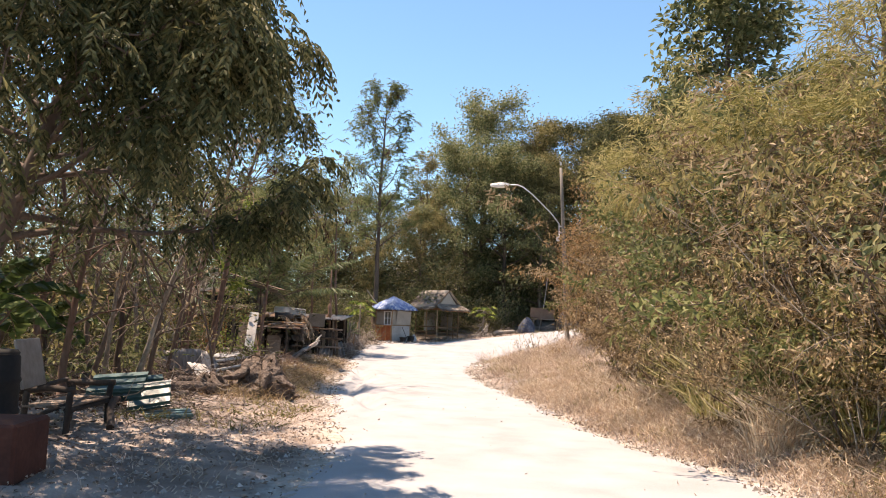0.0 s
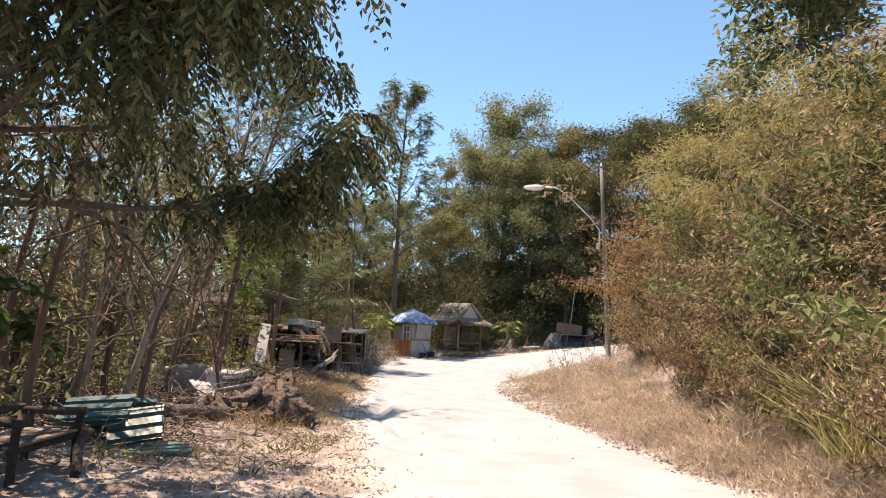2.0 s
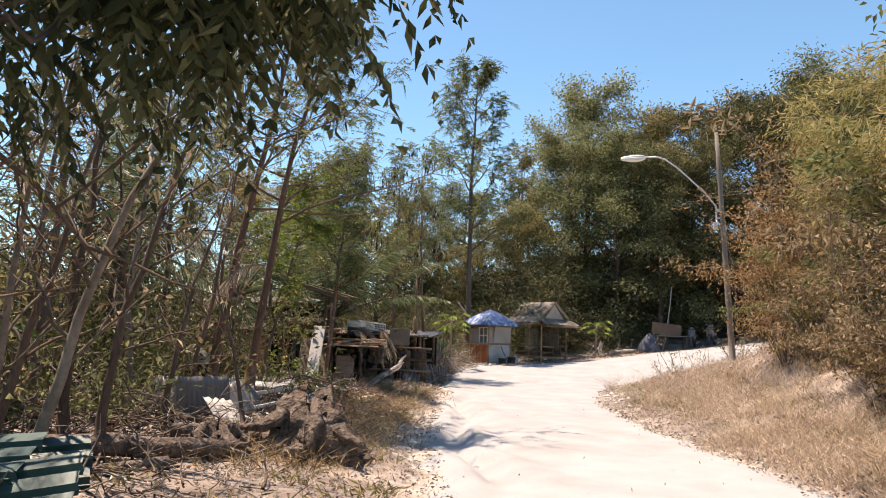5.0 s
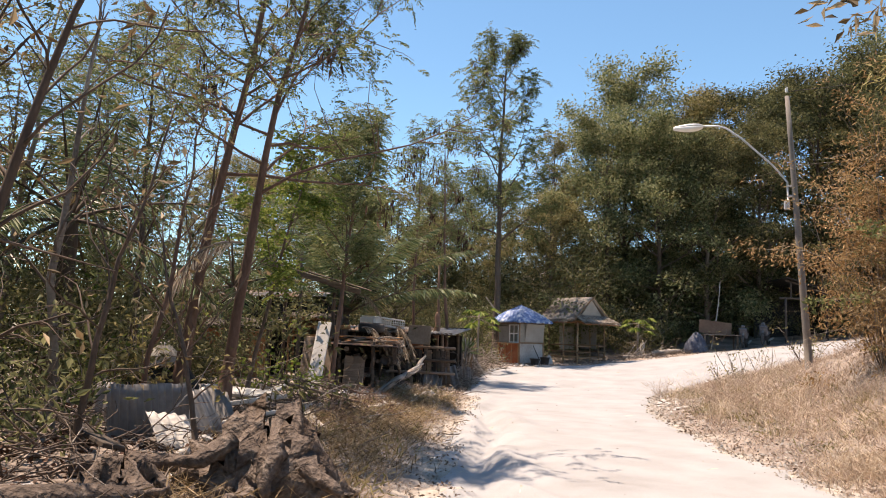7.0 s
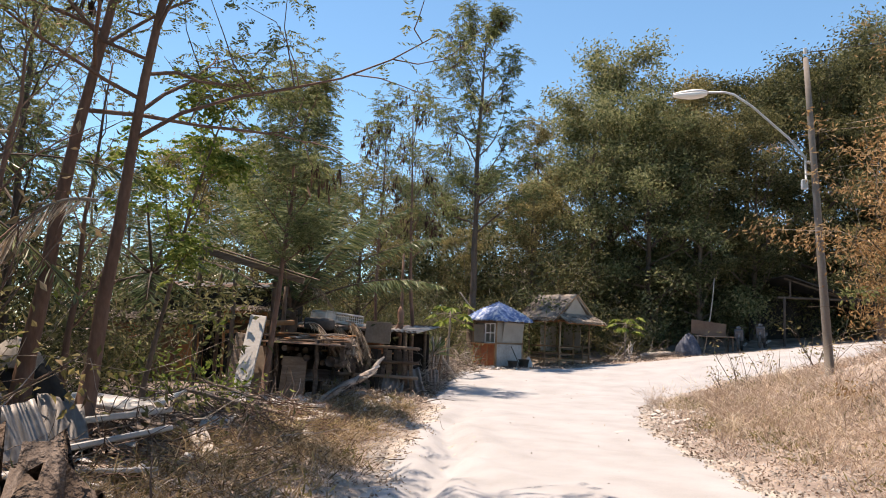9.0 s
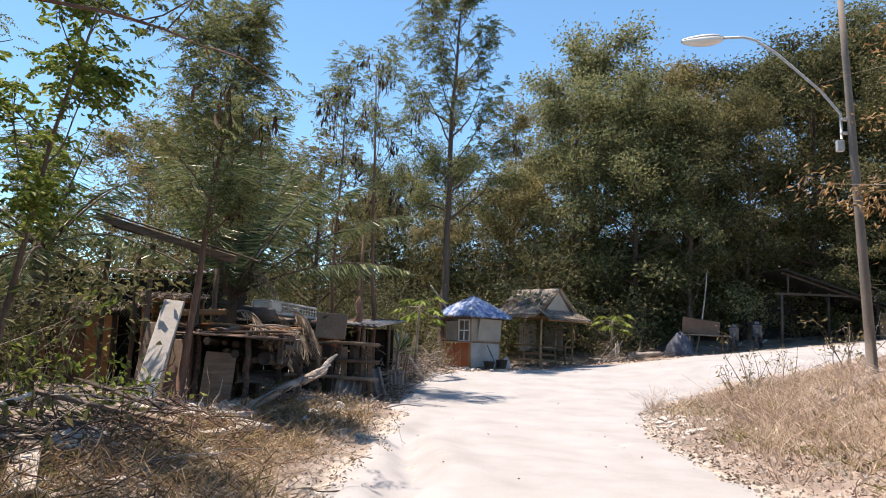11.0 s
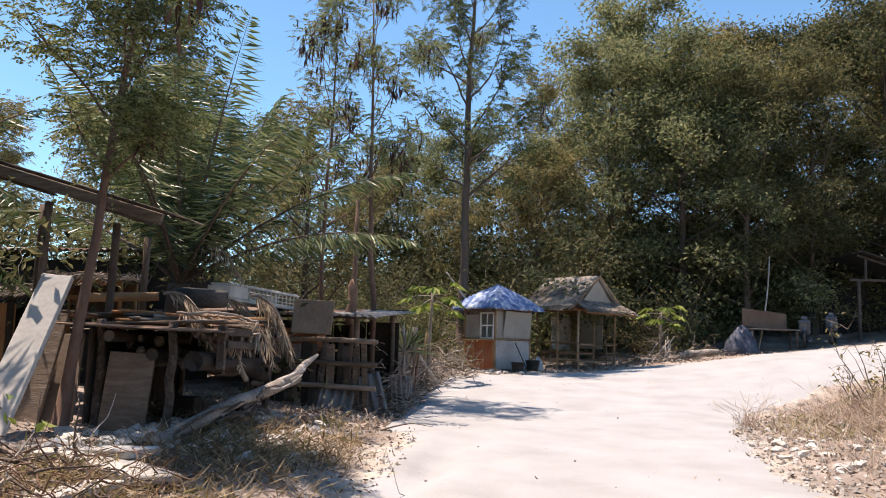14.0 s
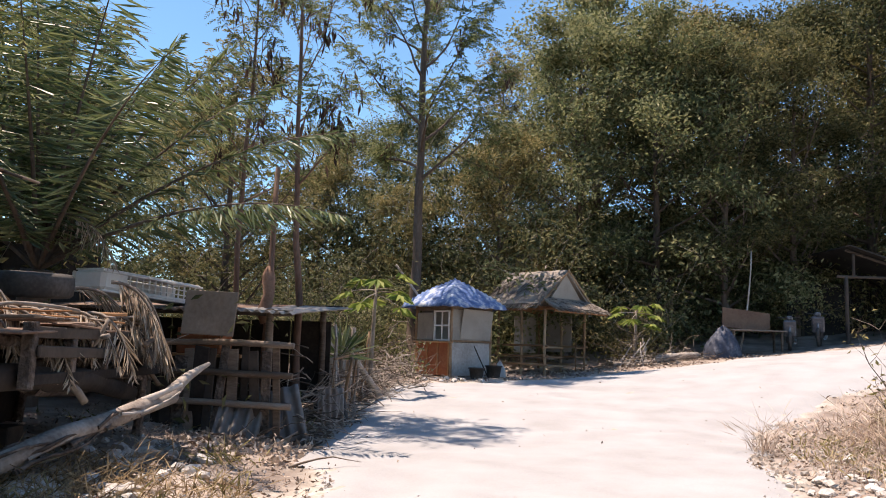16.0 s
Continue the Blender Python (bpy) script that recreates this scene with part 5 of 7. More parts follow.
blades("dry_grass", "pale dry grass along the near bank", scatter(420, 4, 2.4, 6, 3, 14, (-2.2, -0.5), False), 14, 0.24, 0.012, M["straw"], 204)
blades("dry_weeds", "low dry weeds among the rubble", scatter(300, 5, -6, -1.5, 6, 33, (-2.2, -0.3), True), 12, 0.13, 0.012, M["straw_red"], 205, lean=0.9)
for k, (x, y, h) in enumerate([(4.5, 11.8, 1.3), (5.0, 10.4, 1.5), (4.7, 13.4, 1.0), (5.2, 8.8, 1.4), (4.3, 9.3, 0.9), (3.9, 14.0, 0.6)]):
    blades("tall_grass", "clump of tall arching yellow-green grass", [(x, y)], 260, h, 0.018, M["leaf_reed"] if k < 4 else M["straw"], 210 + k, lean=0.42, spread=0.16)


blades("dry_weeds", "taller straw stalks scattered on the verge", scatter(150, 13, 1, 8, 3, 34, (-3.5, -0.5), False), 14, 0.62, 0.009, M["straw"], 241, lean=0.4, spread=0.12)
blades("green_weeds", "low olive-green weeds among the dry grass", scatter(170, 14, 1, 8, 3, 34, (-3.5, -0.6), False), 26, 0.20, 0.022, M["leaf_olive"], 242, lean=0.9, spread=0.14)
blades("green_weeds", "low olive-green weeds among the rubble", scatter(70, 15, -6.5, -2, 10, 34, (-3.0, -0.6), True), 24, 0.22, 0.024, M["leaf_olive"], 243, lean=0.9, spread=0.14)


blades("dead_weeds", "low tangle of reddish-brown dead weeds on the verge", scatter(620, 17, -5.8, -3.2, 14, 29, (-2.4, -0.5), True), 12, 0.30, 0.013, M["leaf_brown"], 244, lean=1.0, spread=0.16)


def litter(name, label, xy, size, mat_, seed, category="leaf litter"):
    rng = np.random.default_rng(seed)
    lv = Leaves()
    m = len(xy)
    p = np.column_stack([xy, height(xy[:, 0], xy[:, 1]) + 0.012 + 0.03 * rng.random(m)])
    d = np.column_stack([rng.normal(size=(m, 2)), 0.35 * rng.normal(size=m)])
    lv.add(p, d, size * (0.6 + 0.8 * rng.random(m)), size * 0.45, rng, 0.4)
    return tagged(link(name, lv.mesh(name), mat_), label, category, kind="stuff")


litter("leaf_litter", "fallen dry leaves beside the track", scatter(11000, 6, -7, -1, 4, 34, (-4, 0.15), True), 0.055, M["litter"], 221)
litter("leaf_litter", "fallen dry leaves on the bank's foot", scatter(7000, 7, 0.5, 6, 3, 34, (-2.2, 0.1), False), 0.064, M["litter"], 222)
litter("leaf_litter", "fallen dry leaves round the huts", scatter(1800, 8, -5, 6, 36, 47, (-4, 0.1)), 0.09, M["litter"], 223)


# ---- verge: block, bench, sheets ----
def at_ground(x, y, dz=0.0):
    return (x, y, gz(x, y) + dz)


tagged(box("painted_block", 0.8, 0.7, 0.5, at_ground(-3.82, 6.05, 0.22), M["redblock"], turn=(0, 0, 6), bevel=0.025), "red-brown painted concrete block on the verge", "block")


def build_drum():
    e = empty("plastic_drum", at_ground(-4.45, 7.1), (0, 0, 0), "black plastic drum standing beside the bench", "drum")
    z = np.array([0, 0.03, 0.28, 0.30, 0.33, 0.36, 0.6, 0.63, 0.66, 0.86, 0.9])
    r = np.array([0.27, 0.29, 0.29, 0.305, 0.305, 0.29, 0.29, 0.305, 0.29, 0.28, 0.25])
    link("barrel", tube_mesh("barrel", np.stack([z * 0, z * 0, z], 1), r, 20), M["black"], e)
    link("lid", tube_mesh("lid", [(0, 0, 0.885), (0, 0, 0.90), (0, 0, 0.93)], (0.27, 0.27, 0.25), 20), M["black"], e)


def build_bench():
    e = empty("log_bench", at_ground(-4.5, 8.95), (0, 0, 2), "dark rustic bench of rough branches", "bench")
    e.scale = (0.85, 0.85, 0.85)
    for x, y in ((-0.3, -0.7), (0.28, -0.7), (-0.3, 0.7), (0.28, 0.7)):
        rod("leg", (x, y, -0.05), (x + 0.03, y, 0.56), 0.045, M["darkplank"], e, bend=0.02, seed=int(40 + 10 * x + y))
    for k in range(4):
        box("seat_slat", 0.13, 1.5, 0.03, (-0.24 + 0.16 * k, 0, 0.36), M["plank"], e)
    for y in (-0.7, 0.7):
        rod("armrest", (-0.36, y, 0.56), (0.36, y, 0.58), 0.045, M["darkplank"], e, bend=0.03, seed=int(y * 5 + 9))
        rod("brace", (-0.3, y, 0.1), (0.3, y, 0.4), 0.03, M["darkplank"], e, bend=0.02, seed=int(y * 5 + 19))
    rod("back_rail", (-0.36, -0.75, 0.58), (-0.38, 0.75, 0.60), 0.035, M["darkplank"], e, bend=0.03, seed=29)
    rod("front_rail", (0.28, -0.75, 0.32), (0.28, 0.75, 0.31), 0.035, M["darkplank"], e, bend=0.02, seed=77)


build_drum()
build_bench()
tagged(box("grey_board", 0.03, 0.75, 0.55, at_ground(-4.62, 8.2, 0.75), M["zinc"], turn=(0, -12, 10)), "grey-green board propped on the bench back", "board")
rod("crooked_branch", at_ground(-4.0, 9.0, 0.02), at_ground(-4.25, 9.8, 0.30), 0.05, M["darkplank"], r2=0.04, bend=0.12, seed=5)
tagged(bpy.data.objects["crooked_branch"], "crooked dark branch lying against the bench", "branch")
TEAL = "faded teal roof sheets"
for k, (x, y, dz, turn, w, h) in enumerate([(-4.25, 10.9, 0.10, (-52, -10, 14), 0.62, 0.55), (-4.85, 11.0, 0.22, (-66, -6, 8), 0.8, 0.6), (-3.9, 10.75, 0.02, (-84, -3, 26), 0.7, 0.45), (-4.6, 11.5, 0.14, (-60, -4, 30), 0.8, 0.6)]):
    ob = link("roof_sheet", ribbed(w, h, 3, 0.03, 0.01, 0.004, k), M["teal"])
    ob.matrix_basis = pose(*at_ground(x, y, dz), *turn)
    tagged(ob, "faded teal corrugated roof sheet in a tumbled pile", "roof sheet", TEAL)


def build_stump(x, y, r, h, seed, roots=9):
    rng = np.random.default_rng(seed)
    e = empty("tree_stump", at_ground(x, y), (0, 0, 0), "uprooted grey-brown tree stump with gnarled roots", "stump")
    n, k = 26, 13
    A, T = np.meshgrid(np.linspace(0, 2 * np.pi, n, endpoint=False), np.linspace(0, 1, k))
    R = r * (0.95 - 0.62 * T ** 1.6) * (1 + 0.17 * np.sin(3 * A + 5 * T + seed) + 0.16 * np.sin(7 * A - 3 * T) + 0.10 * rng.normal(size=A.shape))
    R[-1] *= 0.25
    Z = h * (T * 1.1 + 0.2 * np.sin(2 * A + seed) * T + 0.16 * rng.normal(size=A.shape) * T) - 0.06
    V = np.stack([R * np.cos(A), R * np.sin(A) * 0.8, Z], -1).reshape(-1, 3)
    i = np.arange(k - 1)[:, None] * n
    j = np.arange(n)[None]
    q = np.stack([i + j, i + (j + 1) % n, i + n + (j + 1) % n, i + n + j], -1).reshape(-1, 4)
    link("stump_body", mesh_from("stump_body", V, 4, q, True), M["stump"], e)
    for m in range(roots):
        a = m * 2.4 + rng.normal() * 0.3
        z0 = h * rng.uniform(0.25, 0.85)
        p = branch_path(rng, (0.45 * r * math.cos(a), 0.4 * r * math.sin(a), z0), (math.cos(a), math.sin(a), -0.25 - 0.3 * rng.random()), r * rng.uniform(0.6, 1.1), 7, 0.22, -0.12)
        p[:, 2] = np.maximum(p[:, 2], 0.02)
        t = Tubes()
        t.add(p, np.linspace(0.18 * r, 0.04 * r, 7), 7, True, 0.22, rng)
        link("root", t.mesh("root"), M["stump"], e)


build_stump(-3.75, 15.75, 0.72, 0.64, 2, 15)
build_stump(-4.55, 14.75, 0.38, 0.34, 6, 7)


def log(a, b, r, r2, mat_, label, bend=0.06, seed=0, name="log"):
    return tagged(rod(name, a, b, r, mat_, None, r2, 10, bend, seed), label, "log")


log(at_ground(-6.4, 13.3, 0.12), at_ground(-4.3, 14.6, 0.10), 0.13, 0.10, M["stump"], "dark rough log lying on the verge", seed=2)
log(at_ground(-6.2, 12.6, 0.08), at_ground(-4.6, 13.7, 0.06), 0.09, 0.07, M["stump"], "dark rough log lying on the verge", seed=3)
log(at_ground(-5.4, 15.4, 0.10), at_ground(-4.2, 15.9, 0.22), 0.10, 0.07, M["stump"], "dark rough log beside the stump", seed=4)
SHEETS = "old zinc sheets"
for k, (x, y, dz, turn, w, h, mt) in enumerate([(-6.0, 17.85, -0.16, (-5, 2, 80), 1.45, 0.76, "zinc"), (-5.72, 18.75, -0.05, (-30, -14, 52), 0.52, 0.7, "zinc"), (-5.35, 17.3, 0.0, (-58, 10, 50), 0.5, 0.7, "paleboard"), (-6.75, 18.6, -0.05, (-14, 5, 18), 1.0, 0.6, "rustzinc"),
                                               (-5.85, 19.5, 0.02, (-40, 16, 60), 0.55, 0.7, "zinc")]):
    ob = link("zinc_sheet", corrugated(w, h, max(4, int(w / 0.13)), 0.016, 0.03, 0.003, 20 + k), M[mt])
    ob.matrix_basis = pose(*at_ground(x, y, dz), *turn)
    tagged(ob, "weathered grey corrugated sheet leaning among the rubble", "roof sheet", SHEETS)
SLABS = "pale boards on the rubble"
for x, y, dz, turn, sx, sy, sz in [(-5.55, 19.7, 0.16, (6, -14, -30), 0.42, 1.35, 0.06), (-5.95, 20.3, 0.26, (4, -8, -34), 0.36, 1.5, 0.07), (-6.6, 21.4, 0.30, (0, -6, 60), 0.5, 1.9, 0.06), (-5.05, 25.4, 0.08, (3, 4, 60), 0.45, 1.2, 0.07), (-5.5, 22.4, 0.12, (4, 12, 20), 0.4, 1.0, 0.05), (-5.6, 25.9, 0.06, (-3, 2, 75), 0.4, 1.3, 0.08)]:
    tagged(box("cement_board", sx, sy, sz, at_ground(x, y, dz), M["paleboard"], turn=turn, bevel=0.012), "pale broken cement board lying on the rubble", "board", SLABS)


def heap(name, label, at, sx, sy, sz, mat_, seed, category):
    """A draped, lumpy cover."""
    n, k = 22, 10
    A, T = np.meshgrid(np.linspace(0, 2 * np.pi, n, endpoint=False), np.linspace(0, 1, k))
    w = 1 + 0.10 * np.sin(5 * A + seed) + 0.07 * np.sin(9 * A + 2 * seed + 3 * T)
    R = np.cos(T * np.pi / 2) ** 0.6 * w + 0.02
    V = np.stack([sx * R * np.cos(A), sy * R * np.sin(A), sz * T ** 0.9 * (1 + 0.08 * np.sin(4 * A + seed)) - 0.03], -1).reshape(-1, 3)
    i = np.arange(k - 1)[:, None] * n
    j = np.arange(n)[None]
    q = np.stack([i + j, i + (j + 1) % n, i + n + (j + 1) % n, i + n + j], -1).reshape(-1, 4)
    ob = link(name, mesh_from(name, V, 4, q, True), mat_)
    ob.matrix_basis = pose(*at)
    return tagged(ob, label, category)


heap("covered_heap", "grey cloth draped over a heap of junk", at_ground(-7.9, 21.4), 0.75, 0.6, 0.95, M["dark_cloth_shade"], 2, "heap")
heap("cloth_bundle", "pale cloth bundle hung on the junk heap", (-7.75, 21.2, gz(-7.75, 21.2) + 0.72), 0.32, 0.26, 0.36, M["concrete"], 4, "bundle")


def brush(name, label, at, n, length, spread, seed, mat_, r=0.008, rise=0.25, category="brush pile"):
    rng = np.random.default_rng(seed)
    t = Tubes()
    for k in range(n):
        a = rng.uniform(0, 2 * np.pi)
        x, y = rng.normal(size=2) * np.array(spread)
        z = gz(at[0] + x, at[1] + y) + rise * rng.random() * math.exp(-abs(x / spread[0]) - abs(y / spread[1])) * 1.8 + 0.02
        p = branch_path(rng, (at[0] + x, at[1] + y, z), (math.cos(a), math.sin(a), rng.normal() * 0.35), length * rng.uniform(0.4, 1.2), 6, 0.22)
        p[:, 2] = np.maximum(p[:, 2], height(p[:, 0], p[:, 1]) + 0.015)
        t.add(p, np.linspace(r * rng.uniform(0.6, 1.6), r * 0.3, 6), 4, False)
    return tagged(link(name, t.mesh(name), mat_), label, category, kind="stuff")


brush("brush_pile", "tangled heap of dry grey branches", (-5.3, 23.6), 170, 0.8, (0.6, 1.2), 1, M["stump"], 0.009, 0.5)
brush("brush_pile", "tangled heap of dry brown branches", (-5.6, 21.2), 190, 0.8, (0.6, 1.2), 2, M["stump"], 0.009, 0.5)
brush("brush_pile", "dry sticks and roots beside the stump", (-5.2, 16.0), 90, 0.7, (0.8, 1.6), 3, M["twig"], 0.007, 0.4)
brush("brush_pile", "scattered dry sticks on the verge", (-4.2, 18.5), 180, 0.6, (0.6, 4.5), 4, M["twig"], 0.006, 0.12)
brush("brush_pile", "dry stalks along the fence", (-4.35, 35.2), 260, 0.8, (0.35, 1.6), 5, M["twig"], 0.009, 0.9)
brush("brush_pile", "dead branches heaped beside the hut", (2.3, 44.0), 80, 0.8, (0.5, 0.3), 6, M["twig"], 0.010, 0.7)
brush("brush_pile", "dead sticks at the edge of the woods", (3.6, 45.2), 140, 0.8, (0.9, 0.35), 7, M["twig"], 0.010, 0.5)
brush("brush_pile", "dry sticks in the thicket", (-7.4, 15.5), 200, 1.2, (1.1, 3.2), 8, M["bark"], 0.010, 0.9)
brush("brush_pile", "dark broken branches under the saplings", (-6.4, 13.2), 190, 0.8, (0.8, 1.5), 14, M["stump"], 0.012, 0.6)
# Pod-brown leaves darken the ground, painting in the canopy's shade.
litter("leaf_litter", "dark leaves laid as painted shade under the thicket", scatter(2600, 37, -9.5, -4.8, 10, 21, (-9, -2.6), True), 0.10, M["leaf_pod"], 226)
brush("brush_pile", "dry sticks round the bench", (-4.6, 11.8), 130, 0.7, (0.7, 1.0), 9, M["twig"], 0.008, 0.3)


brush("brush_pile", "tangle of reddish dead twigs beside the track", (-4.75, 23.0), 420, 0.45, (0.5, 2.6), 10, M["redbark"], 0.006, 0.4)
brush("brush_pile", "dark broken branches round the stump", (-5.4, 15.2), 110, 0.8, (0.7, 1.4), 11, M["stump"], 0.012, 0.4)
brush("brush_pile", "long pale bent sticks on the rubble", (-5.6, 22.0), 34, 1.2, (0.6, 2.4), 12, M["deadwood"], 0.010, 0.6)
for k, (x, y, dz, turn, sx, sy, sz, mt) in enumerate([(-5.0, 20.8, 0.10, (8, -10, 30), 0.22, 1.1, 0.04, "deadwood"), (-5.6, 23.2, 0.30, (-14, 6, -50), 0.18, 1.6, 0.04, "plank"), (-6.1, 24.2, 0.35, (10, 12, 70), 0.3, 1.3, 0.03, "darkplank"), (-4.8, 24.4, 0.06, (3, -5, -20), 0.35, 0.6, 0.05, "stone"), (-5.9, 16.4, 0.22, (6, 16, 55), 0.25, 1.4, 0.05, "darkplank"), (-5.0, 18.9, 0.08, (-6, 6, 80), 0.3, 0.8, 0.04, "paleboard"), (-5.9, 21.6, 0.4, (4, -20, 10), 0.28, 1.2, 0.04, "paleboard")]):
    tagged(box("broken_board", sx, sy, sz, at_ground(x, y, dz), M[mt], turn=turn, bevel=0.008), "broken weathered board lying on the brushwood", "board", "broken boards on the verge")


# ---- lumber rack ----
def build_rack():
    z0 = gz(-5.9, 29.0)
    e = empty("lumber_rack", (-5.95, 29.0, z0), (0, 0, 8), "rickety rack of logs and planks with a dark hollow beneath", "lumber rack")
    for k, (x, y) in enumerate([(-0.75, -1.45), (0.1, -1.6), (0.5, 1.55), (-0.75, 1.5), (-0.7, 0.0)]):
        rod("post", (x, y, -0.1), (x, y, 1.2), 0.05, M["stump"], e, bend=0.04, seed=k)
    rng = random.Random(9)
    for k in range(20):
        x, z = rng.uniform(-0.65, 0.55), rng.uniform(0.66, 1.12)
        y0, y1 = rng.uniform(-1.8, -0.6), rng.uniform(0.5, 1.75)
        rod("stacked_log", (x, y0, z), (x + rng.uniform(-0.2, 0.2), y1, z + rng.uniform(-0.12, 0.1)), rng.uniform(0.03, 0.075), (M["darkplank"], M["stump"], M["bark"], M["plank"])[k % 4], e, bend=0.06, seed=20 + k)
    rod("main_beam", (0.42, -1.85, 0.78), (0.55, 1.1, 0.50), 0.11, M["darkplank"], e, 0.09, 9, 0.05, 71, "thick dark beam across the hollow")
    for k in range(10):
        a = rng.uniform(-1.6, 1.5)
        rod("crossing_stick", (rng.uniform(0.2, 0.6), a, rng.uniform(0.7, 1.1)), (rng.uniform(0.4, 0.95), a + rng.uniform(-0.6, 0.6), rng.uniform(0.5, 1.35)), rng.uniform(0.012, 0.035), (M["twig"], M["plank"], M["deadwood"])[k % 3], e, bend=0.05, seed=90 + k)
    rng = random.Random(4)
    for k in range(11):
        box("plank", rng.uniform(0.10, 0.2), rng.uniform(1.0, 1.9), 0.03, (rng.uniform(-1.2, 0.2), rng.uniform(-0.9, 0.1), 1.22 + 0.032 * (k % 4)), (M["plank"], M["newplank"], M["deadwood"])[k % 3], e, turn=(rng.uniform(-2, 2), rng.uniform(-4, 4), rng.uniform(-35, 25)))
    # Sheets added on top to keep the sun out of the hollow.
    for k in range(4):
        box("cover_sheet", 1.75, 0.9, 0.02, (-0.2, -1.4 + 0.86 * k, 1.13 + 0.012 * (k % 2)), M["rustzinc"], e, turn=(rng.uniform(-2, 2), rng.uniform(-3, 3), rng.uniform(-3, 3)), label="rusty sheet added over the rack to shade its hollow")
    for k in range(5):
        y = -1.5 + 0.75 * k
        box("pallet_post", 0.09, 0.09, 0.5, (0.62, y, 0.93), M["stump"], e, turn=(rng.uniform(-4, 4), rng.uniform(-4, 4), 0))
    for z in (0.74, 0.93, 1.1):
        box("pallet_rail", 0.03, 3.2, 0.09, (0.66, 0.1, z), (M["stump"], M["darkplank"])[int(z * 10) % 2], e, turn=(rng.uniform(-1.5, 1.5), 0, rng.uniform(-1, 1)))
    for k in range(9):
        y = -1.4 + 0.34 * k
        box("cross_plank", 1.5, 0.11, 0.03, (-0.1, y, 1.19), M["plank"], e, turn=(0, rng.uniform(-3, 3), rng.uniform(-5, 5)))
    # Near-black boards: the hollow's shade is put into their colour.
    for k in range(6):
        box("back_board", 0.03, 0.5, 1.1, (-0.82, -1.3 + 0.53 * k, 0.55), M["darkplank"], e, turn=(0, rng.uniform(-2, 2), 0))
    box("side_board", 0.5, 0.04, 0.85, (-0.35, -1.6, 0.42), M["plank"], e, turn=(-6, 3, 0), label="grey-brown board closing the rack's end")
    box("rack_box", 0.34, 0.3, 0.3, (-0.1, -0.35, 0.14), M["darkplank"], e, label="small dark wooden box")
    for k in range(15):
        a, y = rng.uniform(-0.9, 0.9), rng.uniform(-1.5, 1.5)
        rod("loose_stick", (rng.uniform(-0.6, 0.3), y, 1.28 + rng.uniform(0, 0.05)), (rng.uniform(0.2, 0.75), y + a, 1.26 + rng.uniform(-0.06, 0.06)), rng.uniform(0.008, 0.018), (M["deadwood"], M["twig"], M["newplank"])[k % 3], e, bend=0.015, seed=130 + k)
    rod("bamboo_roll", (-1.6, -0.1, 1.50), (-0.72, 0.25, 1.56), 0.06, M["newplank"], e, label="pale rolled bamboo mat")
    return e


build_rack()


def build_tyre(at, turn, r, w):
    e = empty("old_tyre", at, turn, "dusty worn tyre lying on the lumber rack", "tyre")
    n, m = 28, 12
    A, B = np.meshgrid(np.linspace(0, 2 * np.pi, n, endpoint=False), np.linspace(0, 2 * np.pi, m, endpoint=False), indexing="ij")
    pr = r - 0.09 + 0.09 * np.sign(np.cos(B)) * abs(np.cos(B)) ** 0.6
    V = np.stack([pr * np.cos(A), pr * np.sin(A), w / 2 * np.sign(np.sin(B)) * abs(np.sin(B)) ** 0.5], -1)
    V[:, 0] *= 1 + 0.012 * (np.arange(n) % 2)[:, None]
    i, j = np.arange(n)[:, None], np.arange(m)[None]
    q = np.stack([i * m + j, ((i + 1) % n) * m + j, ((i + 1) % n) * m + (j + 1) % m, i * m + (j + 1) % m], -1).reshape(-1, 4)
    link("tyre_carcass", mesh_from("tyre_carcass", V.reshape(-1, 3), 4, q, True), M["rubber"], e)


build_tyre((-6.12, 29.2, 1.38), (4, 3, 0), 0.35, 0.24)
build_tyre((-4.25, 34.3, gz(-4.25, 34.3) + 0.18), (62, 0, 30), 0.27, 0.14)


def dead_frond(at, d, length, seed, droop=0.75, leaf=0.55, angle=0.95, pairs=40):
    rng = np.random.default_rng(seed)
    e = empty("dead_palm_frond", at, (0, 0, 0), "dry straw-coloured palm frond hanging over the timber", "palm frond")
    lv = Leaves()
    c = lv.spray(np.zeros((1, 3)), [d], length, pairs, leaf, 0.022, droop, rng, angle, 1.0)
    link("foliage", lv.mesh("foliage"), M["frond_dead"], e)
    rib = np.concatenate([[(0, 0, 0)], c[0][::4]])
    link("rib", tube_mesh("rib", rib, np.linspace(0.022, 0.005, len(rib)), 5), M["twig"], e)


dead_frond((-5.65, 29.75, 1.46), (0.75, 0.3, 0.05), 0.85, 1, 1.1, 0.62, 0.35, 64)
dead_frond((-5.62, 29.95, 1.44), (0.7, 0.35, 0.0), 0.75, 3, 1.2, 0.6, 0.3, 64)
dead_frond((-6.1, 28.1, 1.36), (0.9, -0.1, 0.25), 0.9, 2, 0.9, 0.4)
dead_frond((-6.2, 30.0, 1.40), (0.6, 0.7, 0.2), 0.9, 8, 0.7, 0.4)
for k in range(7):
    dead_frond((-5.75 + 0.02 * k, 27.75 + 0.32 * k, 1.12), (0.8, 0.25 * math.sin(2.3 * k), 0.15), 0.6 + 0.1 * (k % 3), 20 + k, 0.9, 0.34, 0.5, 26)
dead_frond((-5.75, 19.5, 2.45), (-0.6, -0.45, 0.1), 1.45, 4, 0.95, 0.5, 0.7, 44)
dead_frond((-7.7, 31.8, 2.4), (0.8, -0.4, 0.3), 1.9, 5, 0.6, 0.5)

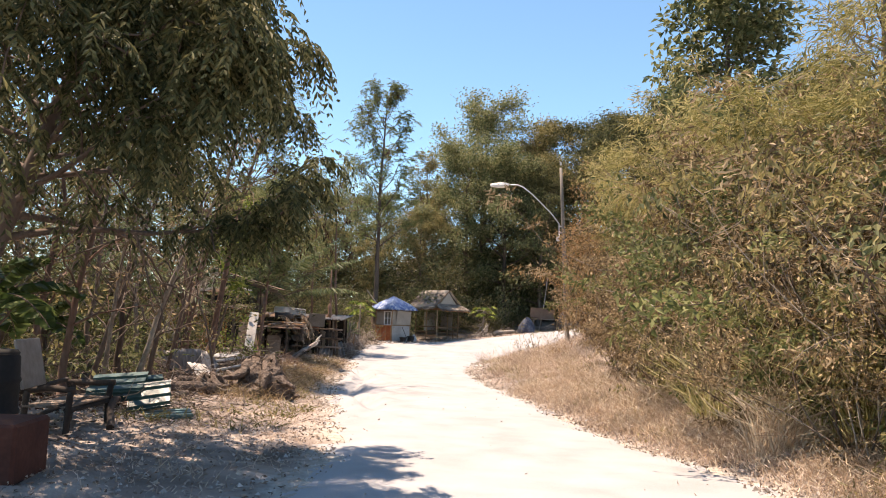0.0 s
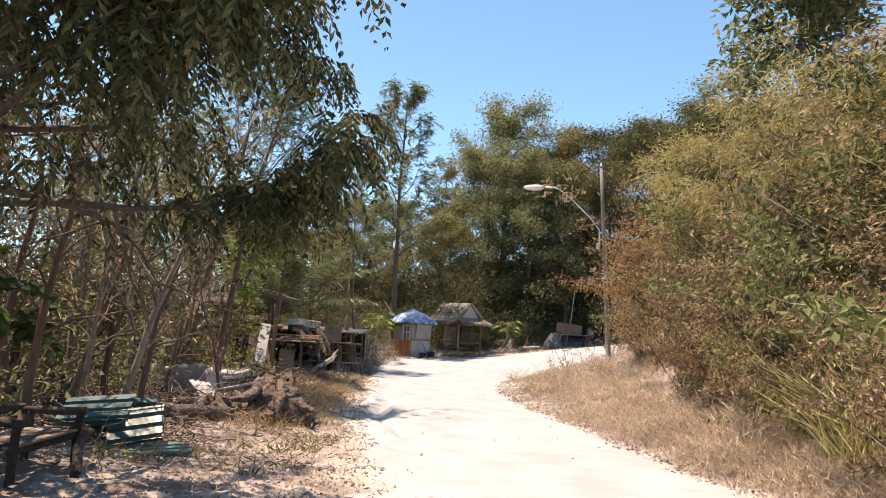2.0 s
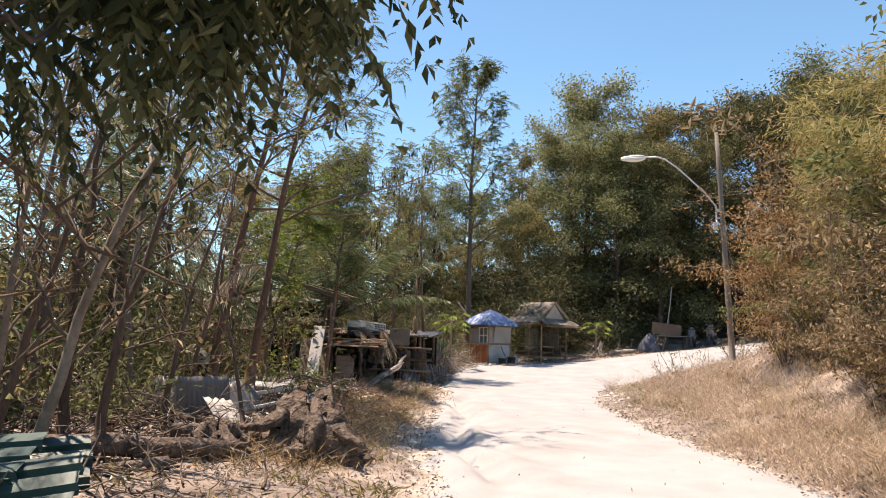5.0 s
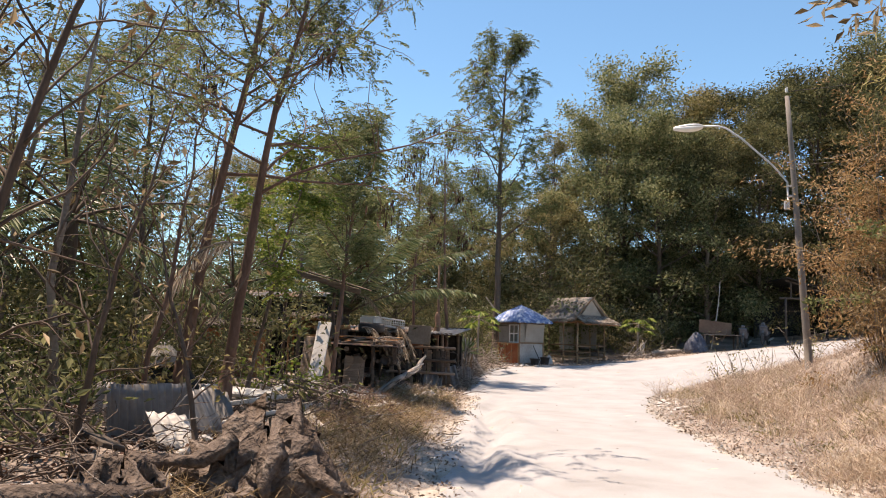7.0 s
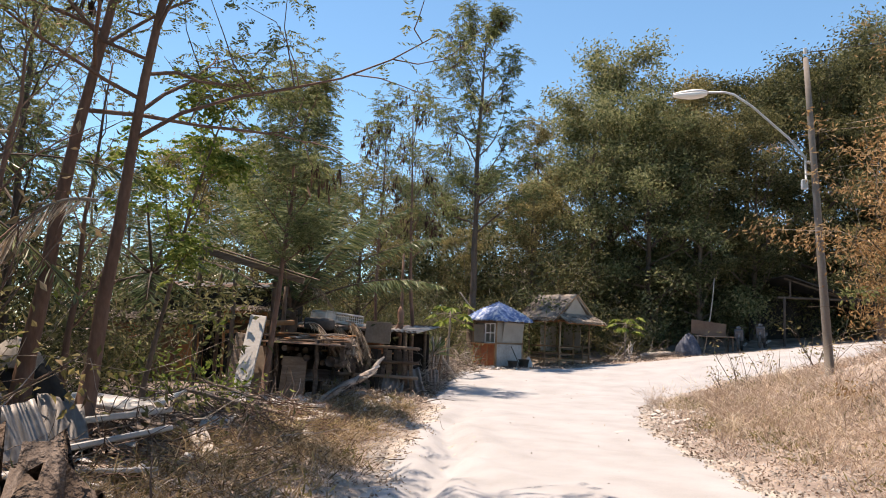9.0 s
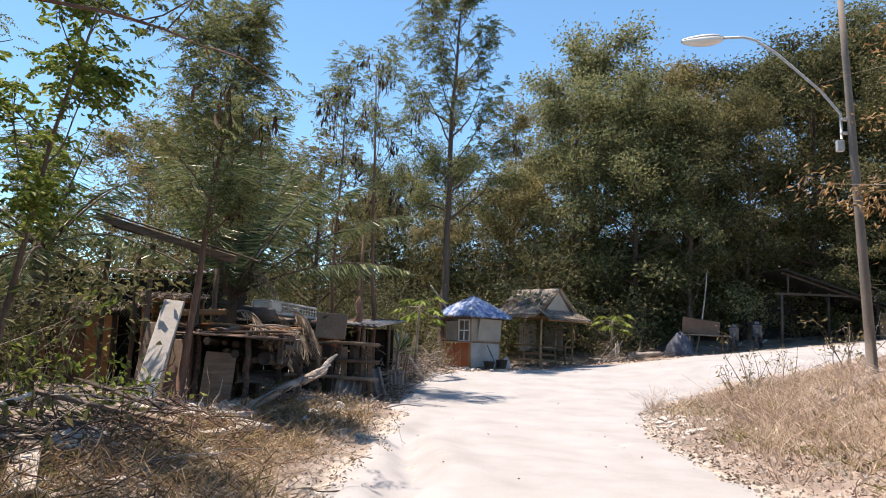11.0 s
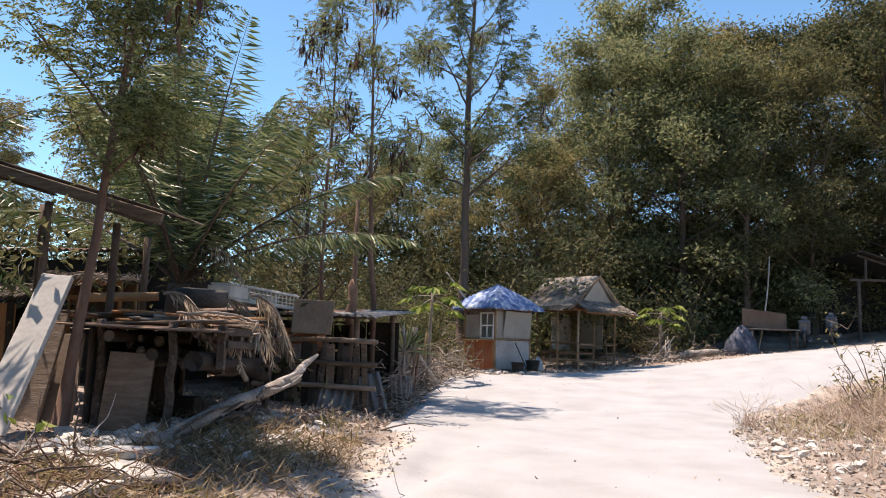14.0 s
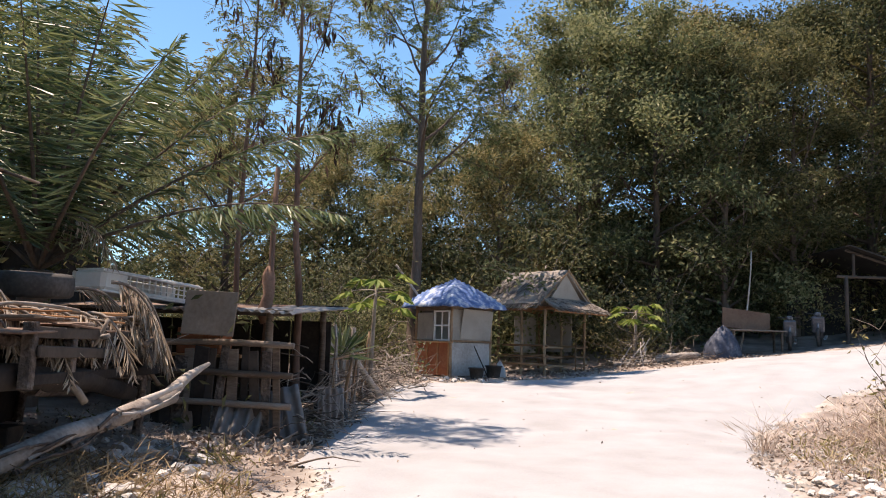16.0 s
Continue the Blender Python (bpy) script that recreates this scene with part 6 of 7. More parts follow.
fa, fb = np.array([-5.38, 26.5, gz(-5.38, 26.5) + 0.04]), np.array([-4.9, 29.7, 0.34])
fl = log(fa, fb, 0.075, 0.085, M["deadwood"], "rough split fallen trunk with its broken end in the air", 0.05, 8, "fallen_trunk")
rod("broken_end", fb - (fb - fa) * 0.03, (-4.84, 30.5, 0.64), 0.08, M["deadwood"], fl, 0.022, 8, 0.03, 5)
rod("branch_stub", (-5.0, 29.2, 0.30), (-4.74, 29.55, 0.46), 0.04, M["deadwood"], fl, 0.02, 7)
rk = random.Random(31)
for k in range(22):
    u = rk.uniform(0.0, 0.85)
    off = np.array([rk.uniform(-0.07, 0.08), 0.0, rk.uniform(-0.07, 0.06)])
    rod("bark_strip", fa + (fb - fa) * u + off, fa + (fb - fa) * min(1.0, u + rk.uniform(0.12, 0.4)) + off * 0.9 + np.array([rk.uniform(-0.03, 0.03), 0, rk.uniform(-0.03, 0.03)]), rk.uniform(0.018, 0.042), (M["stump"], M["deadwood"], M["bark"])[k % 3], fl, 0.008, 5, 0.03, 40 + k)

# ---- plank wall, crate, sheets, stake ----
wall_e = empty("plank_fence", at_ground(-5.2, 31.5), (0, 0, -6), "broken fence of uneven grey-brown planks", "fence")
rf = random.Random(12)
for k in range(13):
    w = rf.uniform(0.09, 0.2)
    box("board", w, 0.03, rf.uniform(0.8, 1.35), (-0.85 + 0.145 * k, rf.uniform(-0.03, 0.03), 0.5), (M["plank"], M["darkplank"], M["darkplank"], M["stump"])[k % 4], wall_e, turn=(rf.uniform(-5, 5), rf.uniform(-6, 6), 0))
for z in (0.35, 0.72, 1.05):
    rod("rail", (-1.0, -0.06, z), (1.1, -0.06, z + rf.uniform(-0.04, 0.04)), 0.04, M["plank"], wall_e, bend=0.02, seed=int(z * 90))
tagged(box("cement_sheet", 0.68, 0.03, 0.55, (-5.2, 31.38, gz(-5.2, 31.4) + 1.45), M["tanboard"], turn=(-6, 2, -4)), "grey cement sheet propped on the fence", "board")


def build_crate(at, turn):
    e = empty("plastic_crate", at, turn, "long white plastic crate with a barred front", "crate")
    box("tray", 1.95, 0.5, 0.03, (0, 0, 0.015), M["white"], e)
    box("end_wall", 0.46, 0.5, 0.27, (-0.74, 0, 0.15), M["white"], e, bevel=0.05)
    box("back_wall", 1.95, 0.03, 0.24, (0, 0.24, 0.14), M["white"], e)
    box("bottom_bar", 1.5, 0.03, 0.04, (0.22, -0.24, 0.045), M["white"], e)
    for z in (0.11, 0.18):
        box("bar", 1.5, 0.02, 0.016, (0.22, -0.24, z), M["white"], e)
    for k in range(13):
        box("bar", 0.018, 0.025, 0.22, (-0.5 + 0.12 * k, -0.24, 0.13), M["white"], e)
    box("top_frame", 1.95, 0.06, 0.03, (0, -0.23, 0.26), M["white"], e)
    box("lid", 1.9, 0.46, 0.02, (0, 0.0, 0.285), M["white"], e)


z_low = 1.40


def low_shed():
    e = empty("low_shed", (-6.4, 33.2, gz(-6.4, 33.2)), (0, 0, -4), "low open shed roofed with old zinc sheets", "shed")
    g = gz(-6.4, 33.2)
    for x in (-1.7, 0.0, 1.9):
        for y in (-1.2, 1.2):
            rod("post", (x, y, -0.1), (x, y, z_low - g + (0.1 if y > 0 else -0.08)), 0.05, M["plank"], e, bend=0.02, seed=int(x * 7 + y))
    for k in range(5):
        ob = link("roof_sheet", corrugated(0.95, 2.9, 7, 0.018, 0.0, 0.003, 40 + k), M["rustzinc" if k % 2 else "zinc"], e)
        ob.matrix_basis = pose(-1.75 + 0.9 * k, -1.45, z_low - g - 0.12 + 0.006 * (k % 2), -86, 0, 0)
    for y in (-1.2, 1.2):
        rod("beam", (-2.0, y, z_low - g + (0.06 if y > 0 else -0.13)), (2.2, y, z_low - g + (0.06 if y > 0 else -0.13)), 0.04, M["darkplank"], e)
    # Near-black back, painted as the shade beneath the low roof.
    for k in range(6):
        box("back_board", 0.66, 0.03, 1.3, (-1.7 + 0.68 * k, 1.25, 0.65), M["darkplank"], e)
    box("shelf_board", 2.2, 0.4, 0.04, (0.4, -0.9, 0.75), M["newplank"], e)
    box("store_box", 0.6, 0.4, 0.34, (0.9, -0.9, 0.94), M["orange"], e, label="orange-brown box on the shelf")


low_shed()
build_crate((-6.5, 32.25, z_low + 0.02), (0, 2, 74))
st = rod("wooden_stake", (-4.86, 32.5, gz(-4.86, 32.5) - 0.1), (-4.9, 32.9, 3.44), 0.055, M["redbark"], None, 0.035, 8, 0.04, 3)
tagged(st, "tall thin stake wrapped with reddish sacking", "stake")
link("sacking", tube_mesh("sacking", [(-4.87, 32.63, 1.15), (-4.9, 32.64, 1.3), (-4.86, 32.68, 1.55), (-4.89, 32.7, 1.8), (-4.88, 32.73, 1.95)], (0.06, 0.10, 0.085, 0.10, 0.05), 9, 0.12, 4), M["jute"], st, "knotted reddish sacking")
for x, y, turn, w, h, mt in [(-4.25, 31.6, (-24, -14, 14), 0.62, 0.72, "zinc"), (-4.75, 31.2, (-30, 6, 6), 0.55, 0.5, "zinc"), (-4.0, 33.2, (-16, 4, 30), 0.4, 0.6, "rustzinc")]:
    ob = link("zinc_sheet", corrugated(w, h, 4, 0.03, 0.02, 0.003, int(w * 100)), M[mt])
    ob.matrix_basis = pose(*at_ground(x, y, -0.03), *turn)
    tagged(ob, "grey ribbed sheet leaning at the fence foot", "roof sheet", SHEETS)
heap("feed_sack", "dark bulging sack at the fence foot", at_ground(-4.05, 33.7), 0.2, 0.18, 0.55, M["rubber"], 3, "sack")


# ---- leaning slab and the open shed ----
tagged(box("leaning_slab", 0.32, 0.07, 1.85, (-6.68, 26.45, gz(-6.7, 26.4) + 0.76), M["paleboard"], turn=(-31, 4, 10), bevel=0.01), "tall pale board leaning at a slant", "board")
tagged(box("leaning_board", 0.55, 0.05, 1.0, (-6.92, 27.35, gz(-6.9, 27.35) + 0.46), M["tanboard"], turn=(-18, -4, 6)), "tan board leaning against the rack", "board")
tagged(box("leaning_board", 0.5, 0.05, 1.25, (-7.1, 27.2, gz(-7.1, 27.2) + 0.58), M["plank"], turn=(-16, 3, 4)), "tan board leaning against the rack", "board")


def open_shed():
    """A lean-to that drops towards the track."""
    g = gz(-7.5, 28.3)
    e = empty("open_shed", (-7.5, 28.3, g), (0, 0, 0), "rickety lean-to roof of brown boards on grey posts", "shed")
    for x, y, h in ((0.55, 0.1, 2.3), (-0.3, -0.05, 2.55), (-1.1, -0.1, 2.75), (0.5, 1.0, 2.25), (-1.1, 1.0, 2.7)):
        rod("post", (x, y, -0.1), (x, y, h - g - 0.05), 0.05, M["bark"], e, bend=0.015, seed=int(x * 13 + 40 + y))
    slope = math.degrees(math.atan2(0.7, 2.55))
    box("edge_beam", 2.75, 0.07, 0.14, (0.0, -0.25, 2.62 - g), M["plank"], e, turn=(0, slope, 0), label="broad brown eaves board")
    for k in range(4):
        box("roof_board", 2.8, 0.27, 0.025, (0.0, -0.1 + 0.28 * k, 2.73 - g + 0.006 * (k % 2)), (M["darkplank"], M["plank"])[k % 2], e, turn=(0, slope, 0))
    for x in (-1.0, 0.5):
        rod("rafter", (x, -0.2, 2.55 - g - 0.27 * x), (x, 1.05, 2.55 - g - 0.27 * x), 0.035, M["darkplank"], e)


def straw_cover(name, sx, sy, at, parent, turn, seed, n=700):
    """Loose straw lying on a board."""
    rng = np.random.default_rng(seed)
    lv = Leaves()
    p = np.column_stack([rng.uniform(-sx / 2, sx / 2, n), rng.uniform(-sy / 2, sy / 2, n), 0.06 * rng.random(n)])
    lv.add(p, np.column_stack([rng.normal(size=n) * 0.5, -np.ones(n), -0.15 + 0.2 * rng.normal(size=n)]), 0.18 + 0.22 * rng.random(n), 0.022, rng)
    ob = link(name, lv.mesh(name), M["thatch"], parent, "grey straw thatch")
    ob.matrix_basis = pose(*at, *turn)


def straw_shed():
    g = gz(-10.2, 29.6)
    e = empty("straw_shed", (-10.3, 29.7, g), (0, 0, 3), "low shed with orange-brown plywood walls under straw", "shed")
    for k in range(4):
        box("wall_panel", 0.62, 0.03, 1.25 - g, (-0.9 + 0.63 * k, -0.3, 0.62 - g / 2), (M["wallwood"], M["orange"], M["wallwood"], M["newplank"])[k], e, turn=(0, 0, 0))
    for x in (-1.2, 0.0, 1.25):
        rod("post", (x, -0.36, -0.1), (x, -0.36, 1.45 - g), 0.05, M["darkplank"], e, bend=0.01, seed=int(30 + x * 7))
    box("roof_board", 2.9, 1.5, 0.05, (0, 0.2, 1.42 - g), M["darkplank"], e, turn=(8, 0, 0))
    straw_cover("thatch_straw", 2.9, 1.5, (0, 0.2, 1.45 - g), e, (8, 0, 0), 71, 1100)
    box("back_wall", 2.6, 0.04, 1.3 - g, (0, 0.9, 0.6 - g / 2), M["dark_cloth_shade"], e)


def hutch():
    g = gz(-8.1, 29.9)
    e = empty("wooden_hutch", (-8.1, 29.95, g), (0, 0, 4), "small orange wooden hutch with a straw top", "hutch")
    for x in (-0.5, 0.5):
        for y in (-0.25, 0.25):
            rod("leg", (x, y, -0.05), (x, y, 1.62 - g), 0.03, M["newplank"], e)
    for z in (1.12, 1.36, 1.58):
        box("slat", 1.06, 0.025, 0.07, (0, -0.27, z - g), M["newplank"], e)
    box("hutch_floor", 1.0, 0.5, 0.03, (0, 0, 1.08 - g), M["plank"], e)
    box("hutch_back", 1.0, 0.03, 0.55, (0, 0.26, 1.36 - g), M["wallwood"], e)
    box("top_board", 1.25, 0.75, 0.03, (0, 0, 1.66 - g), M["plank"], e, turn=(6, 0, 0))
    straw_cover("thatch_straw", 1.2, 0.7, (0, 0, 1.69 - g), e, (6, 0, 0), 72, 420)


def black_shed():
    g = gz(-10.2, 33.0)
    e = empty("dark_shed", (-10.3, 33.0, g), (0, 0, -3), "shed under an old zinc roof, black panels painted as its inner shade", "shed")
    for x in (-2.1, 0.0, 2.1):
        for y in (-1.1, 1.2):
            rod("post", (x, y, -0.1), (x, y, 2.3 - g), 0.05, M["darkplank"], e, bend=0.01, seed=int(60 + x * 5 + y))
    for k in range(5):
        ob = link("roof_sheet", corrugated(0.95, 2.9, 7, 0.018, 0.0, 0.003, 80 + k), M["rustzinc" if k % 2 else "zinc"], e)
        ob.matrix_basis = pose(-1.85 + 0.92 * k, -1.45, 2.28 - g + 0.006 * (k % 2), -84, 0, 0)
    # Black panels stand in for the shade inside the shed.
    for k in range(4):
        box("hung_cloth", 1.08, 0.03, 2.15 - g, (-1.65 + 1.1 * k, -1.1, 1.05 - g / 2), M["dark_cloth_shade"], e)
    box("side_cloth", 0.03, 2.3, 2.15 - g, (2.15, 0.05, 1.05 - g / 2), M["dark_cloth_shade"], e)


straw_shed()
hutch()
black_shed()
open_shed()

# ---- stick fence towards the booth ----
fence = empty("stick_fence", at_ground(-4.2, 36.0), (0, 0, 4), "gappy fence of dry sticks and bamboo", "fence")
for k in range(22):
    y = -2.6 + 0.25 * k
    rod("stick", (rf.uniform(-0.1, 0.1), y, -0.1), (rf.uniform(-0.2, 0.2), y + rf.uniform(-0.15, 0.15), rf.uniform(0.6, 1.35)), rf.uniform(0.012, 0.03), (M["twig"], M["bamboo"], M["deadwood"])[k % 3], fence, bend=0.02, seed=k)
for z in (0.4, 0.8):
    rod("rail", (0, -2.7, z), (0.05, 2.7, z + 0.05), 0.018, M["bamboo"], fence, bend=0.03, seed=int(z * 10))
log(at_ground(-3.75, 36.4, 0.05), (-4.15, 35.6, gz(-4.1, 35.6) + 0.85), 0.06, 0.05, M["deadwood"], "pale post leaning on the stick fence", 0.01, 12, "leaning_post")
heap("grey_boulder", "rounded grey boulder behind the fence", at_ground(-4.75, 36.0), 0.45, 0.4, 1.25, M["concrete"], 7, "boulder")


def pot(x, y, r, h):
    e = empty("flower_pot", at_ground(x, y), (0, 0, 0), "small dark plastic pot by the booth", "pot")
    z = np.array([0, 0.02, h * 0.9, h * 0.9, h, h, h * 0.8])
    link("pot_body", tube_mesh("pot_body", np.stack([z * 0, z * 0, z], 1), r * np.array([0.7, 0.75, 0.95, 1.06, 1.06, 0.92, 0.85]), 14), M["rubber"], e)


pot(-2.05, 40.35, 0.19, 0.26)
pot(-1.65, 40.75, 0.2, 0.3)
heap("plaster_bag", "pale torn bag slumped against the booth", at_ground(-1.5, 41.3), 0.16, 0.14, 0.42, M["paleboard"], 5, "bag")

# ---- beyond the hut: brush, parked motorbike, tarped junk, open barn ----
log(at_ground(1.75, 44.3, 0.1), (2.9, 44.2, gz(2.9, 44.2) + 0.12), 0.09, 0.07, M["deadwood"], "pale log lying by the dead branches", 0.03, 14)
log(at_ground(3.1, 45.0, 0.12), (4.3, 45.1, gz(4.3, 45.1) + 0.16), 0.12, 0.1, M["deadwood"], "thick pale log lying on the verge", 0.03, 15)
for k in range(6):
    log(at_ground(1.9 + 0.16 * k, 44.1, 0.0), (2.3 + 0.12 * k + 0.3 * math.sin(k), 44.5, gz(2.3, 44.4) + 0.6 + 0.12 * (k % 3)), 0.03, 0.015, M["deadwood"], "dead branch propped in the heap", 0.05, 30 + k, "dead_branch")


def motorbike(at, turn, label):
    e = empty("motorbike", at, turn, label, "motorbike")
    for x in (-0.62, 0.62):
        n, m = 22, 8
        A, B = np.meshgrid(np.linspace(0, 2 * np.pi, n, endpoint=False), np.linspace(0, 2 * np.pi, m, endpoint=False), indexing="ij")
        pr = 0.25 + 0.045 * np.cos(B)
        V = np.stack([x + pr * np.cos(A), 0.045 * np.sin(B), 0.29 + pr * np.sin(A)], -1).reshape(-1, 3)
        i, j = np.arange(n)[:, None], np.arange(m)[None]
        q = np.stack([i * m + j, ((i + 1) % n) * m + j, ((i + 1) % n) * m + (j + 1) % m, i * m + (j + 1) % m], -1).reshape(-1, 4)
        wh = link("wheel", mesh_from("wheel", V, 4, q, True), M["rubber"], e)
        for s in range(5):
            a = s * 2 * math.pi / 5
            rod("spoke", (x, 0, 0.29), (x + 0.23 * math.cos(a), 0, 0.29 + 0.23 * math.sin(a)), 0.012, M["chrome"], wh, sides=5)
    rod("fork", (0.62, 0, 0.29), (0.42, 0, 0.95), 0.035, M["chrome"], e)
    rod("handlebar", (0.40, -0.33, 1.0), (0.40, 0.33, 1.0), 0.018, M["rubber"], e)
    box("front_shield", 0.12, 0.36, 0.5, (0.44, 0, 0.68), M["chrome"], e, turn=(0, 18, 0), bevel=0.04)
    box("headlight", 0.12, 0.18, 0.14, (0.5, 0, 0.98), M["chrome"], e, bevel=0.04)
    box("engine", 0.42, 0.22, 0.26, (0.02, 0, 0.36), M["rubber"], e, bevel=0.04)
    box("seat", 0.72, 0.24, 0.12, (-0.32, 0, 0.76), M["black"], e, bevel=0.04)
    box("tail", 0.5, 0.22, 0.2, (-0.45, 0, 0.62), M["chrome"], e, turn=(0, 8, 0), bevel=0.05)
    rod("exhaust", (-0.1, 0.16, 0.26), (-0.85, 0.17, 0.36), 0.045, M["steel"], e)


motorbike(at_ground(7.4, 46.3), (0, 0, 250), "dusty dark motorbike parked under the barn roof")
motorbike(at_ground(8.4, 46.6), (0, 0, 245), "dusty dark motorbike parked under the barn roof")
heap("tarped_cart", "cart covered with a crumpled blue-grey tarpaulin", at_ground(5.05, 45.1), 0.5, 0.42, 0.92, M["bluecloth"], 6, "cart")
table = empty("plank_table", at_ground(6.2, 45.9), (0, 0, 8), "dark plank table at the roadside", "table")
for k in range(4):
    box("top_plank", 1.7, 0.16, 0.04, (0, -0.27 + 0.18 * k, 0.72), M["plank"], table)
for x in (-0.75, 0.75):
    for y in (-0.25, 0.25):
        rod("leg", (x, y, -0.05), (x, y, 0.7), 0.04, M["plank"], table)
tagged(box("rusty_board", 1.5, 0.04, 0.62, (6.1, 46.3, gz(6.1, 46.3) + 1.05), M["wallwood"], turn=(-12, 6, 6)), "rust-brown sheet standing behind the table", "board")
tagged(rod("thin_stake", at_ground(5.9, 46.4, -0.05), (6.4, 46.6, 4.2), 0.035, M["deadwood"], None, 0.02, 7, 0.03, 2), "pale thin stake leaning by the barn", "stake")


# Roof, back wall and timbers are near black to paint the barn's deep shade.
def barn():
    g = gz(10.6, 48.2)
    e = empty("open_barn", (10.9, 48.4, g), (0, 0, 4), "open barn with a gable roof on posts, coloured dark as in deep shade", "barn")
    for x in (-1.6, 0.25, 2.2):
        for y in (-1.4, 1.6):
            rod("post", (x, y, -0.2), (x, y, 2.0), 0.06, M["darkplank"], e, bend=0.01, seed=int(x * 9 + y))
    rod("tie_beam", (-1.9, -1.4, 2.0), (2.4, -1.4, 2.0), 0.05, M["darkplank"], e)
    rod("king_post", (-1.35, -1.4, 2.0), (-1.35, -1.4, 2.75), 0.045, M["darkplank"], e)
    for y in (-1.4, 1.6):
        rod("rafter", (-1.6, y, 2.85), (3.2, y, 1.35), 0.05, M["darkplank"], e)
    for sgn, x1, z1 in ((1, 3.3, 1.38),):
        bm = bmesh.new()
        vs = [bm.verts.new(c) for c in ((-1.6, -1.7, 2.95), (-1.6, 1.9, 2.95), (x1, 1.9, z1), (x1, -1.7, z1))]
        bm.faces.new(vs)
        r = part("roof_slope", bm, M["dark_cloth_shade"], e)
        r.modifiers.new("thickness", "SOLIDIFY").thickness = 0.04
    box("back_wall", 4.6, 0.05, 2.1, (0.2, 1.65, 1.0), M["dark_cloth_shade"], e)
    box("wall_board", 1.0, 0.05, 1.6, (2.7, -1.3, 0.6), M["wallwood"], e)


barn()


# ---- stones ----
def stone_mesh(seed):
    rng = np.random.default_rng(seed)
    bm = bmesh.new()
    bmesh.ops.create_icosphere(bm, subdivisions=1, radius=0.5)
    for v in bm.verts:
        v.co *= 1 + 0.22 * rng.normal()
        v.co.z *= 0.65
    me = bpy.data.meshes.new("stone")
    bm.to_mesh(me)
    bm.free()
    me.materials.append(M["stone"])
    return me


stone_kinds = [stone_mesh(k) for k in range(6)]
rs = random.Random(21)


def stones(n, x0, x1, y0, y1, smin, smax, label, group):
    for k in range(n):
        x, y = rs.gauss((x0 + x1) / 2, (x1 - x0) / 4), rs.gauss((y0 + y1) / 2, (y1 - y0) / 4)
        s = rs.uniform(smin, smax)
        if float(on_road(x, y)) > 0.05:
            continue
        ob = new("stone", stone_kinds[k % 6])
        ob.matrix_basis = pose(x, y, gz(x, y) + 0.12 * s, rs.uniform(-20, 20), rs.uniform(-20, 20), rs.uniform(0, 360)) @ Matrix.Diagonal((s, s * rs.uniform(0.7, 1.2), s * rs.uniform(0.6, 1.0), 1))
        tagged(ob, label, "stone", group)


stones(90, 1.0, 2.6, 26.5, 32.0, 0.05, 0.17, "white limestone lump on the verge", "limestone lumps beside the track")
stones(80, -5.6, -4.2, 25.5, 31.0, 0.07, 0.24, "grey-white rubble stone beside the fallen trunk", "rubble by the fallen trunk")
stones(70, -6.5, -5.2, 25.6, 28.2, 0.08, 0.28, "grey-white rubble stone before the rack", "rubble before the rack")
stones(85, -6.0, -4.0, 15.0, 25.5, 0.05, 0.22, "grey-white rubble stone on the verge", "rubble on the verge")
stones(18, -3.9, -1.6, 38.5, 40.6, 0.07, 0.2, "pale stone before the booth", "stones before the booth")


